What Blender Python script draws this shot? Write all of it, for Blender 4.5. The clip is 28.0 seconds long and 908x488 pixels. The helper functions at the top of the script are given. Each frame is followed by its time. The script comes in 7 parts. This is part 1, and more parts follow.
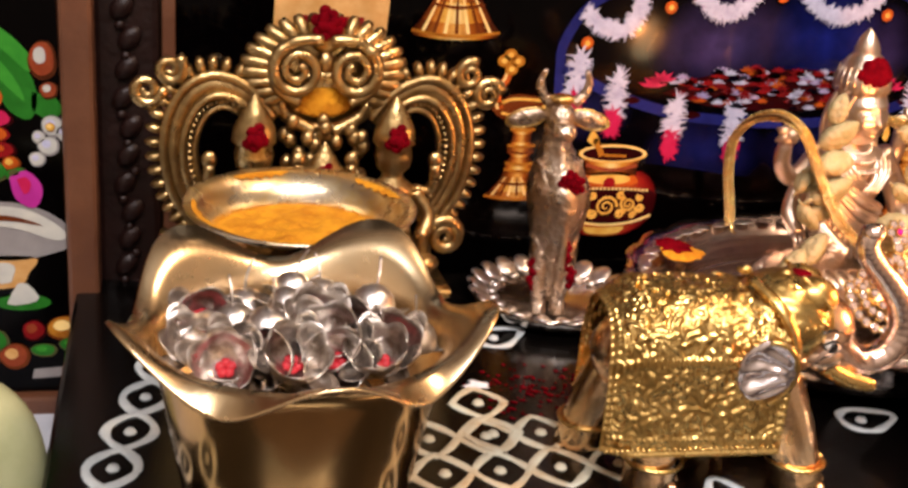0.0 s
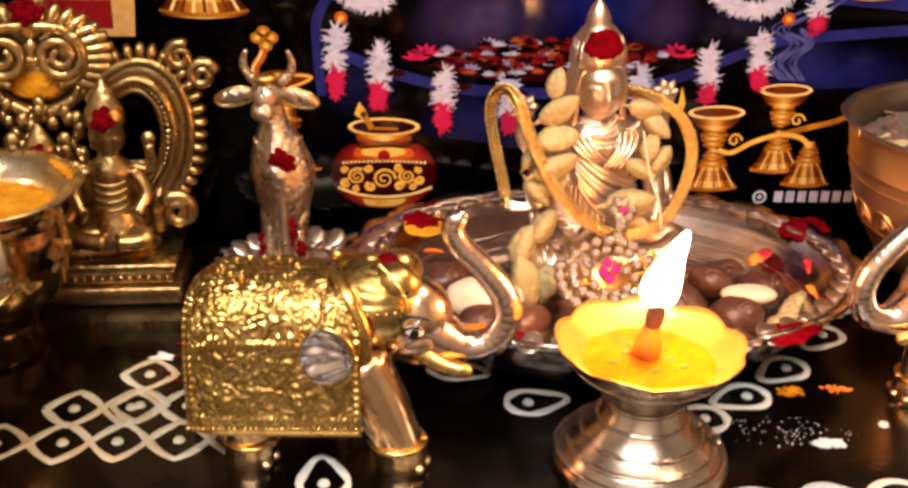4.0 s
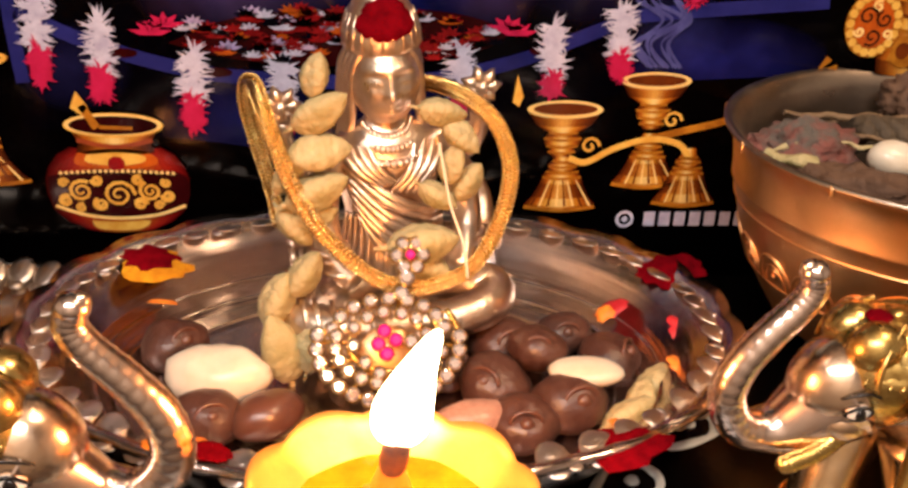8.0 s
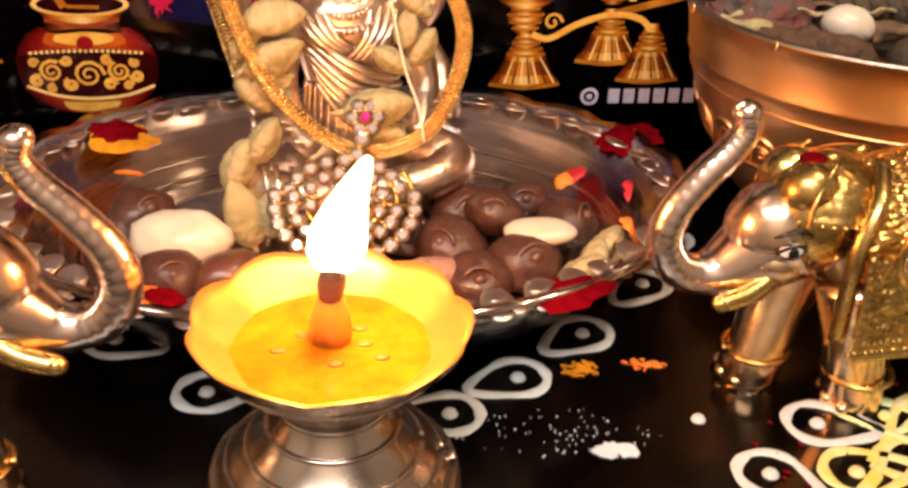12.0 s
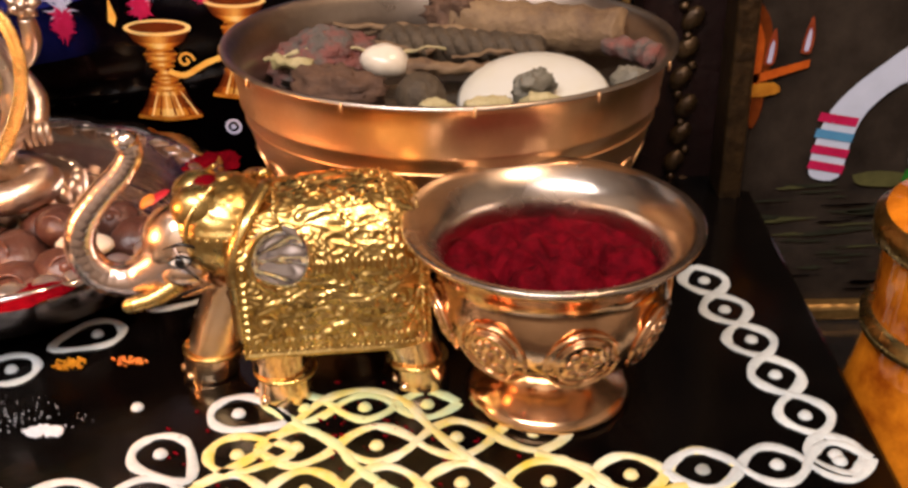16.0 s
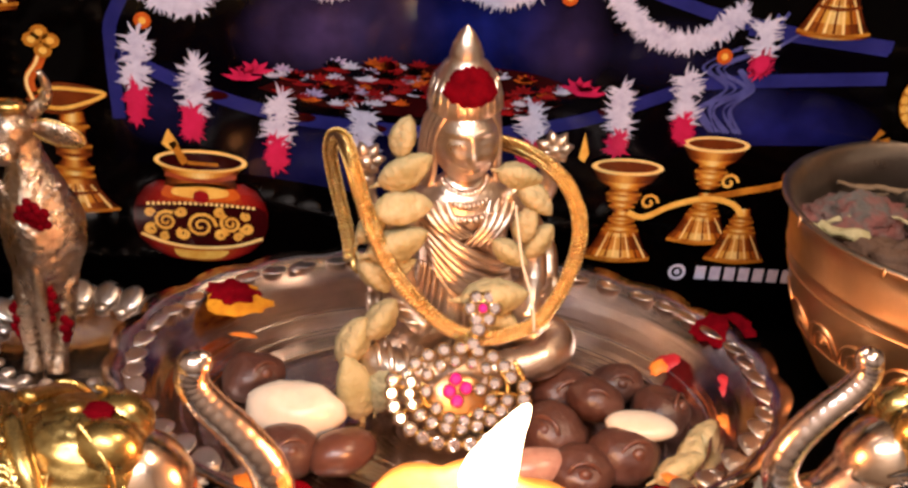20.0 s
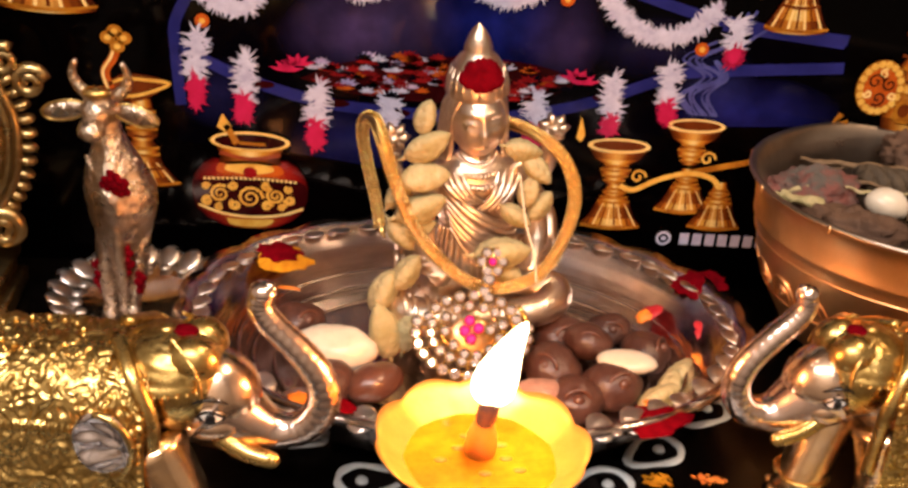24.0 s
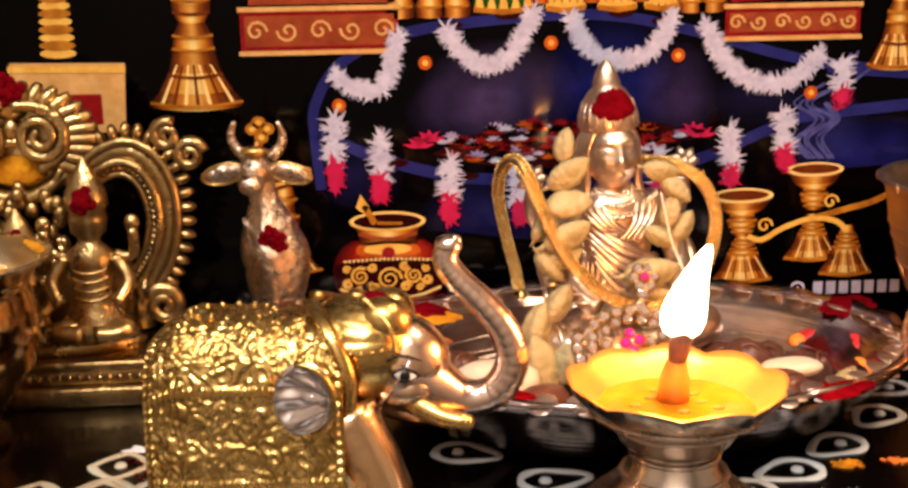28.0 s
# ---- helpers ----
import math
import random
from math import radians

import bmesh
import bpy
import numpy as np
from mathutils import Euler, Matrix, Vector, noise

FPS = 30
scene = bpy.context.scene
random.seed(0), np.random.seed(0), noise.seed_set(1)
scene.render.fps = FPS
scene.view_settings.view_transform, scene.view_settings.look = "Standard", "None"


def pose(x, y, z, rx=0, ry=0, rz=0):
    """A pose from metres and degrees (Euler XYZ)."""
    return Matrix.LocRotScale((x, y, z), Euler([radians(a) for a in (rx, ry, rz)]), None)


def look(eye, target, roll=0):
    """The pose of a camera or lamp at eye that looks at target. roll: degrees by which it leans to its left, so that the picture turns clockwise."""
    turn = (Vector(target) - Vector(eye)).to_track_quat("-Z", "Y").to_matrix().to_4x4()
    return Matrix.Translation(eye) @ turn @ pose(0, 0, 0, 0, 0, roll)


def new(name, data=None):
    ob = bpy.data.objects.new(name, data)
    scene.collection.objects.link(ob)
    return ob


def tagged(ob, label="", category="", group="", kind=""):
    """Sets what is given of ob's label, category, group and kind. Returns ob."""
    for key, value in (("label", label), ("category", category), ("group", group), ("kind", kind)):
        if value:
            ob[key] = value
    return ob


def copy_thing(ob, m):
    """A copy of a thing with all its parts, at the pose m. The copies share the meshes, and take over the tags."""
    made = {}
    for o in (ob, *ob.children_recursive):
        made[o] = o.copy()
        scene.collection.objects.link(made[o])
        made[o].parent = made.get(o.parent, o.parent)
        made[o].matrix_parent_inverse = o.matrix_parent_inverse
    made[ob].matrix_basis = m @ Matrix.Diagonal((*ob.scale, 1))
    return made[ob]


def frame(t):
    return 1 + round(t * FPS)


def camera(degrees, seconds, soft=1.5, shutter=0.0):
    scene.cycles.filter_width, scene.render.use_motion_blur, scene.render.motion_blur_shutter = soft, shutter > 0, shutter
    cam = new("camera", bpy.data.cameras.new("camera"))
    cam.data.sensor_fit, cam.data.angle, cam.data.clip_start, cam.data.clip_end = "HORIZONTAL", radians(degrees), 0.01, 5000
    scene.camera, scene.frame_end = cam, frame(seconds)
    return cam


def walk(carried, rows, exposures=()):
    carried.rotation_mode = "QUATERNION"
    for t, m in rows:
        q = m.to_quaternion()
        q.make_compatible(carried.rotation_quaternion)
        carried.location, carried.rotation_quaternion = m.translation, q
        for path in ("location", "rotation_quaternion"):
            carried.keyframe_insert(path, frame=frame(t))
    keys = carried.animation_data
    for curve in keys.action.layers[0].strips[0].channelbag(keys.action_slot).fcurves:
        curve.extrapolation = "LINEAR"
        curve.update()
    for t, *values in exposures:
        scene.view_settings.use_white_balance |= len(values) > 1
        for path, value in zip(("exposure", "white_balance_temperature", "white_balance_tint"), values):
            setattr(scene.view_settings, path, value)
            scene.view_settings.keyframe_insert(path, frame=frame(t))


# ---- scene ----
cam = camera(42.5, 28.0, soft=2.9)
PATH = [
    (0, look((-0.3442, -0.3534, 0.2268), (-0.2275, 0.0981, 0.0464), 5.04)),
    (0.5, look((-0.3400, -0.3637, 0.2479), (-0.2270, 0.0846, 0.0575), 5.37)),
    (1, look((-0.3227, -0.3726, 0.2677), (-0.2179, 0.0737, 0.0679), 5.33)),
    (1.5, look((-0.2965, -0.3802, 0.2694), (-0.2021, 0.0669, 0.0664), 4.79)),
    (2, look((-0.2512, -0.3917, 0.2714), (-0.1746, 0.0567, 0.0640), 3.85)),
    (2.5, look((-0.2193, -0.3914, 0.2662), (-0.1533, 0.0590, 0.0595), 3.38)),
    (3, look((-0.1880, -0.3900, 0.2630), (-0.1325, 0.0615, 0.0555), 2.90)),
    (3.5, look((-0.1671, -0.3836, 0.2596), (-0.1176, 0.0681, 0.0511), 2.65)),
    (4, look((-0.1321, -0.3867, 0.2553), (-0.0982, 0.0671, 0.0482), 1.45)),
    (4.5, look((-0.0803, -0.3941, 0.2372), (-0.0681, 0.0646, 0.0384), 0.55)),
    (6.5, look((-0.0720, -0.3980, 0.2490), (-0.0175, 0.0560, 0.0450), 3.20)),
    (7, look((-0.0640, -0.3410, 0.2515), (-0.0118, 0.1070, 0.0360), 2.85)),
    (7.5, look((-0.0515, -0.2912, 0.2414), (-0.0014, 0.1549, 0.0212), 2.90)),
    (8, look((-0.0492, -0.2406, 0.2239), (0.0069, 0.2032, 0.0006), 3.01)),
    (8.5, look((-0.0516, -0.2327, 0.2304), (0.0080, 0.2098, 0.0054), 3.26)),
    (9, look((-0.0556, -0.2296, 0.2469), (0.0045, 0.2118, 0.0200), 3.38)),
    (9.5, look((-0.0628, -0.2271, 0.2565), (-0.0036, 0.2147, 0.0301), 3.30)),
    (10, look((-0.0589, -0.2315, 0.2531), (0.0026, 0.2069, 0.0206), 3.06)),
    (10.5, look((-0.0517, -0.2350, 0.2348), (0.0090, 0.1984, -0.0069), 2.96)),
    (11, look((-0.0406, -0.2407, 0.2149), (0.0170, 0.1900, -0.0325), 2.78)),
    (11.5, look((-0.0342, -0.2458, 0.2019), (0.0193, 0.1855, -0.0454), 2.43)),
    (13.5, look((-0.0228, -0.3215, 0.2350), (0.0192, 0.1120, -0.0108), 1.34)),
    (14, look((0.0020, -0.3251, 0.2312), (0.0379, 0.1104, -0.0117), 0.98)),
    (14.5, look((0.0395, -0.3297, 0.2400), (0.0622, 0.1048, -0.0058), 0.47)),
    (15, look((0.0945, -0.3259, 0.2461), (0.0997, 0.1088, -0.0010), -0.46)),
    (15.5, look((0.1370, -0.3232, 0.2294), (0.1315, 0.1144, -0.0125), -1.10)),
    (16, look((0.1766, -0.3170, 0.2286), (0.1749, 0.1232, -0.0085), -0.69)),
    (16.5, look((0.1730, -0.3140, 0.2485), (0.1802, 0.1301, 0.0189), 0.37)),
    (17, look((0.1205, -0.2974, 0.2815), (0.1400, 0.1469, 0.0530), 1.60)),
    (17.5, look((0.0725, -0.2928, 0.3025), (0.0991, 0.1525, 0.0766), 2.47)),
    (18, look((0.0179, -0.2864, 0.3091), (0.0584, 0.1582, 0.0839), 3.92)),
    (18.5, look((-0.0292, -0.2731, 0.3034), (0.0205, 0.1706, 0.0784), 4.83)),
    (19, look((-0.0732, -0.2590, 0.2736), (-0.0156, 0.1849, 0.0509), 5.84)),
    (19.5, look((-0.0772, -0.2504, 0.2533), (-0.0248, 0.1933, 0.0289), 5.83)),
    (20, look((-0.0704, -0.2510, 0.2517), (-0.0218, 0.1922, 0.0253), 5.67)),
    (20.5, look((-0.0705, -0.2576, 0.2525), (-0.0215, 0.1861, 0.0271), 5.82)),
    (21, look((-0.0649, -0.2618, 0.2459), (-0.0239, 0.1839, 0.0230), 5.40)),
    (21.5, look((-0.0629, -0.2659, 0.2464), (-0.0226, 0.1798, 0.0235), 5.34)),
    (23.5, look((-0.0744, -0.3031, 0.2680), (-0.0327, 0.1404, 0.0409), 5.20)),
    (24, look((-0.0761, -0.3227, 0.2729), (-0.0344, 0.1205, 0.0453), 5.16)),
    (24.5, look((-0.0660, -0.3421, 0.2811), (-0.0286, 0.1006, 0.0517), 4.87)),
    (25, look((-0.0651, -0.3533, 0.2763), (-0.0341, 0.0902, 0.0475), 3.81)),
    (25.5, look((-0.0536, -0.3638, 0.2601), (-0.0394, 0.0898, 0.0504), 1.40)),
    (26, look((-0.0319, -0.3734, 0.2289), (-0.0274, 0.0993, 0.0662), -0.30)),
    (26.5, look((-0.0306, -0.3771, 0.1959), (-0.0283, 0.1066, 0.0692), -1.33)),
    (27, look((-0.0374, -0.3767, 0.1808), (-0.0329, 0.1106, 0.0687), -1.54)),
    (27.5, look((-0.0647, -0.3785, 0.1805), (-0.0551, 0.1092, 0.0705), -1.36)),
    (28, look((-0.1140, -0.3690, 0.1757), (-0.0974, 0.1182, 0.0644), -1.14)),
]
EXPOSURES = [(0.0, 0.56, 5950.0, 14.0), (1.0, 0.55, 6000.0, 14.0), (2.0, 0.46, 6250.0, 14.0), (4.0, 0.48, 6550.0, 14.0), (7.0, 0.34, 6500.0, 14.0), (10.0, 0.3, 6400.0, 14.0), (11.0, 0.3, 6450.0, 14.0), (14.0, 0.24, 6400.0, 14.0), (15.0, 0.2, 6150.0, 14.0), (16.0, 0.4, 5900.0, 14.0), (17.0, 0.42, 5900.0, 14.0), (18.0, 0.2, 5700.0, 14.0), (19.5, 0.22, 5750.0, 14.0), (21.0, 0.22, 6200.0, 14.0), (24.0, 0.26, 6350.0, 14.0), (28.0, 0.38, 6450.0, 14.0)]
walk(cam, PATH, EXPOSURES)

# ------------------------------------------------------------ world and lights
world = bpy.data.worlds.new("world")
scene.world = world
world.use_nodes = True
world.node_tree.nodes["Background"].inputs[0].default_value = (0.9, 0.8, 0.7, 1)
world.node_tree.nodes["Background"].inputs[1].default_value = 0.012

def lamp_area(name, eye, target, sx, sy, watts, colour):
    data = bpy.data.lights.new(name, "AREA")
    data.shape, data.size, data.size_y, data.energy, data.color = "RECTANGLE", sx, sy, watts, colour
    ob = new(name, data)
    ob.matrix_world = look(eye, target)
    return ob

lamp_area("ceiling_tube_light", (-0.3, -1.05, 1.5), (0, 0.1, 0), 1.2, 0.36, 25.0, (1.0, 0.89, 0.79))
# unseen fill lamp, added to brighten the rear wall that the metal reflects
lamp_area("rear_wall_fill", (-0.3, -1.06, 1.5), (-0.3, -1.82, 0.2), 1.2, 0.36, 24.0, (1.0, 0.89, 0.79))
lamp_area("ceiling_bulb_light", (0.55, -0.25, 1.35), (0, 0.1, 0), 0.16, 0.16, 10.0, (1.0, 0.66, 0.38))
flame_data = bpy.data.lights.new("flame_light", "POINT")
flame_data.energy, flame_data.color, flame_data.shadow_soft_size = 0.66, (1.0, 0.34, 0.075), 0.006
flame_light = new("flame_light", flame_data)
flame_light.location = (-0.03, -0.025, 0.083)

# ------------------------------------------------------------ materials
def mat(name, col, rough=0.5, metal=0.0, col2=None, scale=60.0, bump=0.0, bscale=200.0, amount=0.5, spec=0.5, emit=0.0, rough2=None, fine=True):
    m = bpy.data.materials.new(name)
    m.use_nodes = True
    nt = m.node_tree
    b = nt.nodes["Principled BSDF"]
    b.inputs["Base Color"].default_value = (*col, 1)
    b.inputs["Roughness"].default_value = rough
    b.inputs["Metallic"].default_value = metal
    b.inputs["Specular IOR Level"].default_value = spec
    if emit:
        b.inputs["Emission Color"].default_value = (*col, 1)
        b.inputs["Emission Strength"].default_value = emit
    tc = nt.nodes.new("ShaderNodeTexCoord")
    if col2 is not None or rough2 is not None:
        n = nt.nodes.new("ShaderNodeTexNoise")
        n.inputs["Scale"].default_value, n.inputs["Detail"].default_value = scale, 5
        n.inputs["Roughness"].default_value = 0.65
        nt.links.new(tc.outputs["Object"], n.inputs["Vector"])
        ramp = nt.nodes.new("ShaderNodeValToRGB")
        ramp.color_ramp.elements[0].position, ramp.color_ramp.elements[1].position = 0.5 - amount / 2, 0.5 + amount / 2
        nt.links.new(n.outputs["Fac"], ramp.inputs[0])
        ramp.color_ramp.elements[0].color = (*col, 1)
        ramp.color_ramp.elements[1].color = (*(col2 or col), 1)
        nt.links.new(ramp.outputs[0], b.inputs["Base Color"])
        if rough2 is not None:
            mr = nt.nodes.new("ShaderNodeMapRange")
            mr.inputs["From Min"].default_value, mr.inputs["From Max"].default_value = 0.3, 0.7
            mr.inputs["To Min"].default_value, mr.inputs["To Max"].default_value = rough, rough2
            nt.links.new(n.outputs["Fac"], mr.inputs["Value"])
            nt.links.new(mr.outputs[0], b.inputs["Roughness"])
    if bump:
        n2 = nt.nodes.new("ShaderNodeTexNoise")
        n2.inputs["Scale"].default_value, n2.inputs["Detail"].default_value = bscale, 4
        nt.links.new(tc.outputs["Object"], n2.inputs["Vector"])
        bp = nt.nodes.new("ShaderNodeBump")
        bp.inputs["Strength"].default_value, bp.inputs["Distance"].default_value = bump, 0.002
        nt.links.new(n2.outputs["Fac"], bp.inputs["Height"])
        nt.links.new(bp.outputs[0], b.inputs["Normal"])
    return m

SILVER = mat("silver", (0.74, 0.67, 0.6), 0.12, 1, (0.5, 0.4, 0.33), 60, 0.14, 120, rough2=0.26)
SILVER_OLD = mat("worn_silver", (0.7, 0.66, 0.62), 0.24, 1, (0.18, 0.135, 0.1), 110, 0.25, 300, rough2=0.44, amount=0.32)
SILVER_BACK = mat("frosted_silver", (0.88, 0.85, 0.83), 0.32, 1, (0.46, 0.39, 0.34), 220, 0.1, 500, rough2=0.42, amount=0.4)
GOLD = mat("gold_plate", (0.88, 0.63, 0.23), 0.2, 1, (0.36, 0.21, 0.05), 110, 0.06, 520, rough2=0.36, amount=0.42)
BRASS = mat("aged_brass", (0.56, 0.4, 0.18), 0.22, 1, (0.2, 0.13, 0.05), 60, 0.4, 170, rough2=0.4, amount=0.4)
BRASS_SHEET = mat("brass_sheet", (0.84, 0.68, 0.43), 0.2, 1, (0.66, 0.45, 0.22), 30, 0.04, 60, rough2=0.32)
BRONZE = mat("bronze", (0.9, 0.58, 0.3), 0.3, 1, (0.72, 0.42, 0.2), 45, 0.14, 90, rough2=0.44)
BOWL_GREY = mat("dark_grey_bronze", (0.46, 0.38, 0.31), 0.26, 1, (0.28, 0.22, 0.17), 40, 0.12, 80, rough2=0.44)
COPPER = mat("copper", (0.9, 0.56, 0.3), 0.12, 1, (0.72, 0.42, 0.22), 60, 0.08, 120, rough2=0.24)
GILT_SILVER = mat("yellowed_silver", (0.8, 0.76, 0.68), 0.2, 1, (0.74, 0.55, 0.2), 38, 0.12, 120, rough2=0.36, amount=0.35)
STEEL = mat("polished_steel", (0.64, 0.54, 0.45), 0.17, 1, (0.46, 0.37, 0.3), 50, 0.05, 80, rough2=0.32)
BLACK_BOARD = mat("black_lacquer", (0.0006, 0.0005, 0.0005), 0.12, 0, (0.0022, 0.0015, 0.0012), 25, 0.05, 350, spec=0.3, rough2=0.24)
CHALK = mat("white_kolam_paint", (0.62, 0.65, 0.64), 0.7, 0, (0.34, 0.38, 0.4), 70, 0.4, 600, amount=0.5)
CHALK_W = mat("worn_kolam_paint", (0.56, 0.6, 0.5), 0.7, 0, (0.4, 0.26, 0.12), 42, 0.4, 600, amount=0.4)
CHALK_G = mat("green_tinted_kolam_paint", (0.42, 0.6, 0.42), 0.7, 0, (0.62, 0.52, 0.1), 60, 0.3, 600)
CHALK_Y = mat("yellowed_kolam_paint", (0.66, 0.66, 0.5), 0.7, 0, (0.6, 0.47, 0.05), 48, 0.3, 600, amount=0.3)
KUMKUM = mat("kumkum_powder", (0.16, 0.002, 0.006), 0.95, 0, (0.055, 0.001, 0.003), 220, 0.35, 900, spec=0.0)
TURMERIC = mat("turmeric_powder", (0.6, 0.28, 0.012), 0.9, 0, (0.36, 0.13, 0.006), 130, 0.9, 300, spec=0.1, amount=0.4)
OIL = mat("lamp_oil", (0.55, 0.19, 0.006), 0.06, 0, (0.36, 0.085, 0.003), 90, 0.05, 60)
# the flame's yellow light is put into this metal's base colour
FLAME_YELLOW = mat("flame_yellow_metal", (0.8, 0.5, 0.16), 0.36, 0.92, (0.62, 0.34, 0.08), 60, 0.12, 150, rough2=0.5)
PETAL_BITS = mat("soaked_petal", (0.5, 0.16, 0.015), 0.4, 0, (0.35, 0.09, 0.01), 200)
WICK = mat("burnt_wick", (0.03, 0.025, 0.05), 0.7, 0, (0.14, 0.06, 0.03), 300)
FLAME = mat("flame", (1.0, 0.82, 0.42), 0.5, 0, emit=14.0)
CARDAMOM = mat("cardamom_husk", (0.46, 0.37, 0.2), 0.62, 0, (0.27, 0.23, 0.09), 75, 0.9, 330, amount=0.35)
NUT = mat("brown_seed", (0.04, 0.014, 0.01), 0.3, 0, (0.085, 0.034, 0.022), 90, 0.5, 200, rough2=0.5)
SHELL = mat("white_shell", (0.66, 0.6, 0.5), 0.3, 0, (0.52, 0.42, 0.3), 60, 0.15, 120)
STONE_GREY = mat("grey_stone", (0.17, 0.15, 0.11), 0.65, 0, (0.08, 0.07, 0.05), 110, 0.7, 260)
ROOT = mat("dry_root", (0.12, 0.06, 0.03), 0.8, 0, (0.045, 0.02, 0.01), 90, 0.9, 220)
ROOT_DARK = mat("dark_twisted_root", (0.03, 0.019, 0.01), 0.75, 0, (0.085, 0.056, 0.028), 130, 0.8, 300)
GEM = mat("white_stone", (0.95, 0.9, 0.9), 0.05, 0.82, (0.78, 0.7, 0.7), 420, spec=1.0, amount=0.25)
GEM_PINK = mat("pink_stone", (0.7, 0.02, 0.25), 0.08, 0, spec=0.8)
WOOD = mat("brown_wood", (0.13, 0.05, 0.022), 0.35, 0, (0.07, 0.025, 0.012), 40, 0.3, 120)
CARVED = mat("dark_carved_wood", (0.014, 0.005, 0.004), 0.42, 0, (0.006, 0.0025, 0.002), 90, 0.4, 200, spec=0.22)
GILT = mat("gilt_moulding", (0.6, 0.38, 0.12), 0.35, 0.9, (0.3, 0.16, 0.05), 150, 0.4, 300)
WALL = mat("brown_wall", (0.075, 0.05, 0.036), 0.8, 0, (0.055, 0.036, 0.026), 3, 0.2, 80)
CEIL = mat("pale_ceiling", (0.5, 0.46, 0.4), 0.9, 0, (0.44, 0.4, 0.35), 4, 0.1, 60)
WALL_PALE = mat("pale_wall", (0.5, 0.43, 0.35), 0.8, 0, (0.42, 0.36, 0.29), 3, 0.2, 80)
SHELF = mat("dark_granite", (0.005, 0.005, 0.005), 0.2, 0, (0.014, 0.012, 0.012), 160)
CLOTH = mat("pale_cloth", (0.5, 0.52, 0.56), 0.85, 0, (0.42, 0.44, 0.5), 30, 0.4, 500)
AMBER = mat("amber_varnish", (0.85, 0.27, 0.008), 0.07, 0, (0.25, 0.05, 0.002), 45, amount=0.4, spec=0.4)
CREAM = mat("cream_porcelain", (0.42, 0.42, 0.24), 0.3, 0, (0.3, 0.32, 0.16), 50)

def ink(name, col, col2=None, scale=160.0):
    dull = [tuple(0.84 * v for v in c) if c else None for c in (col, col2)]
    return mat(name, dull[0], 0.09, 0, dull[1], scale, spec=0.09)

I_BLACK = ink("print_black", (0.0003, 0.0002, 0.0003), (0.0009, 0.0005, 0.0006), 18)
I_NAVY = ink("print_navy", (0.0005, 0.0003, 0.001), (0.0016, 0.0012, 0.006), 22)
I_RIM = ink("print_rim_blue", (0.008, 0.009, 0.075), (0.026, 0.028, 0.19), 30)
I_WHITE = ink("print_white", (0.62, 0.62, 0.78), (0.36, 0.35, 0.52), 200)
I_LILAC = ink("print_lilac", (0.3, 0.24, 0.5), (0.5, 0.42, 0.6), 90)
I_PINK = ink("print_pink", (0.55, 0.02, 0.1), (0.38, 0.01, 0.05), 150)
I_RED = ink("print_red", (0.3, 0.01, 0.012), (0.12, 0.005, 0.006), 90)
I_GOLD = ink("print_gold", (0.55, 0.23, 0.02), (0.2, 0.055, 0.006), 110)
I_YELLOW = ink("print_yellow", (0.85, 0.55, 0.12), (0.6, 0.28, 0.03), 150)
I_PALE = ink("print_pale_gold", (0.72, 0.44, 0.17), (0.5, 0.24, 0.06), 120)
I_BROWN = ink("print_brown", (0.09, 0.022, 0.006), (0.04, 0.01, 0.004), 90)
I_ORANGE = ink("print_orange", (0.6, 0.12, 0.012), (0.28, 0.045, 0.006), 110)
I_SHADE = ink("print_shade", (0.16, 0.035, 0.006), (0.08, 0.016, 0.004), 90)
I_LIGHT = ink("print_light", (0.95, 0.72, 0.3), (0.85, 0.55, 0.16), 120)
I_BED = ink("print_dark_red", (0.035, 0.002, 0.003), (0.01, 0.001, 0.0015), 60)
I_GREEN = ink("print_green", (0.03, 0.2, 0.02), (0.015, 0.1, 0.01), 70)
I_SMOKE = ink("print_smoke", (0.09, 0.1, 0.32), (0.03, 0.03, 0.14), 90)
I_GREY = ink("print_grey", (0.3, 0.28, 0.27), (0.22, 0.2, 0.2), 60)
I_CORAL = ink("print_coral", (0.34, 0.07, 0.022), (0.17, 0.028, 0.012), 110)

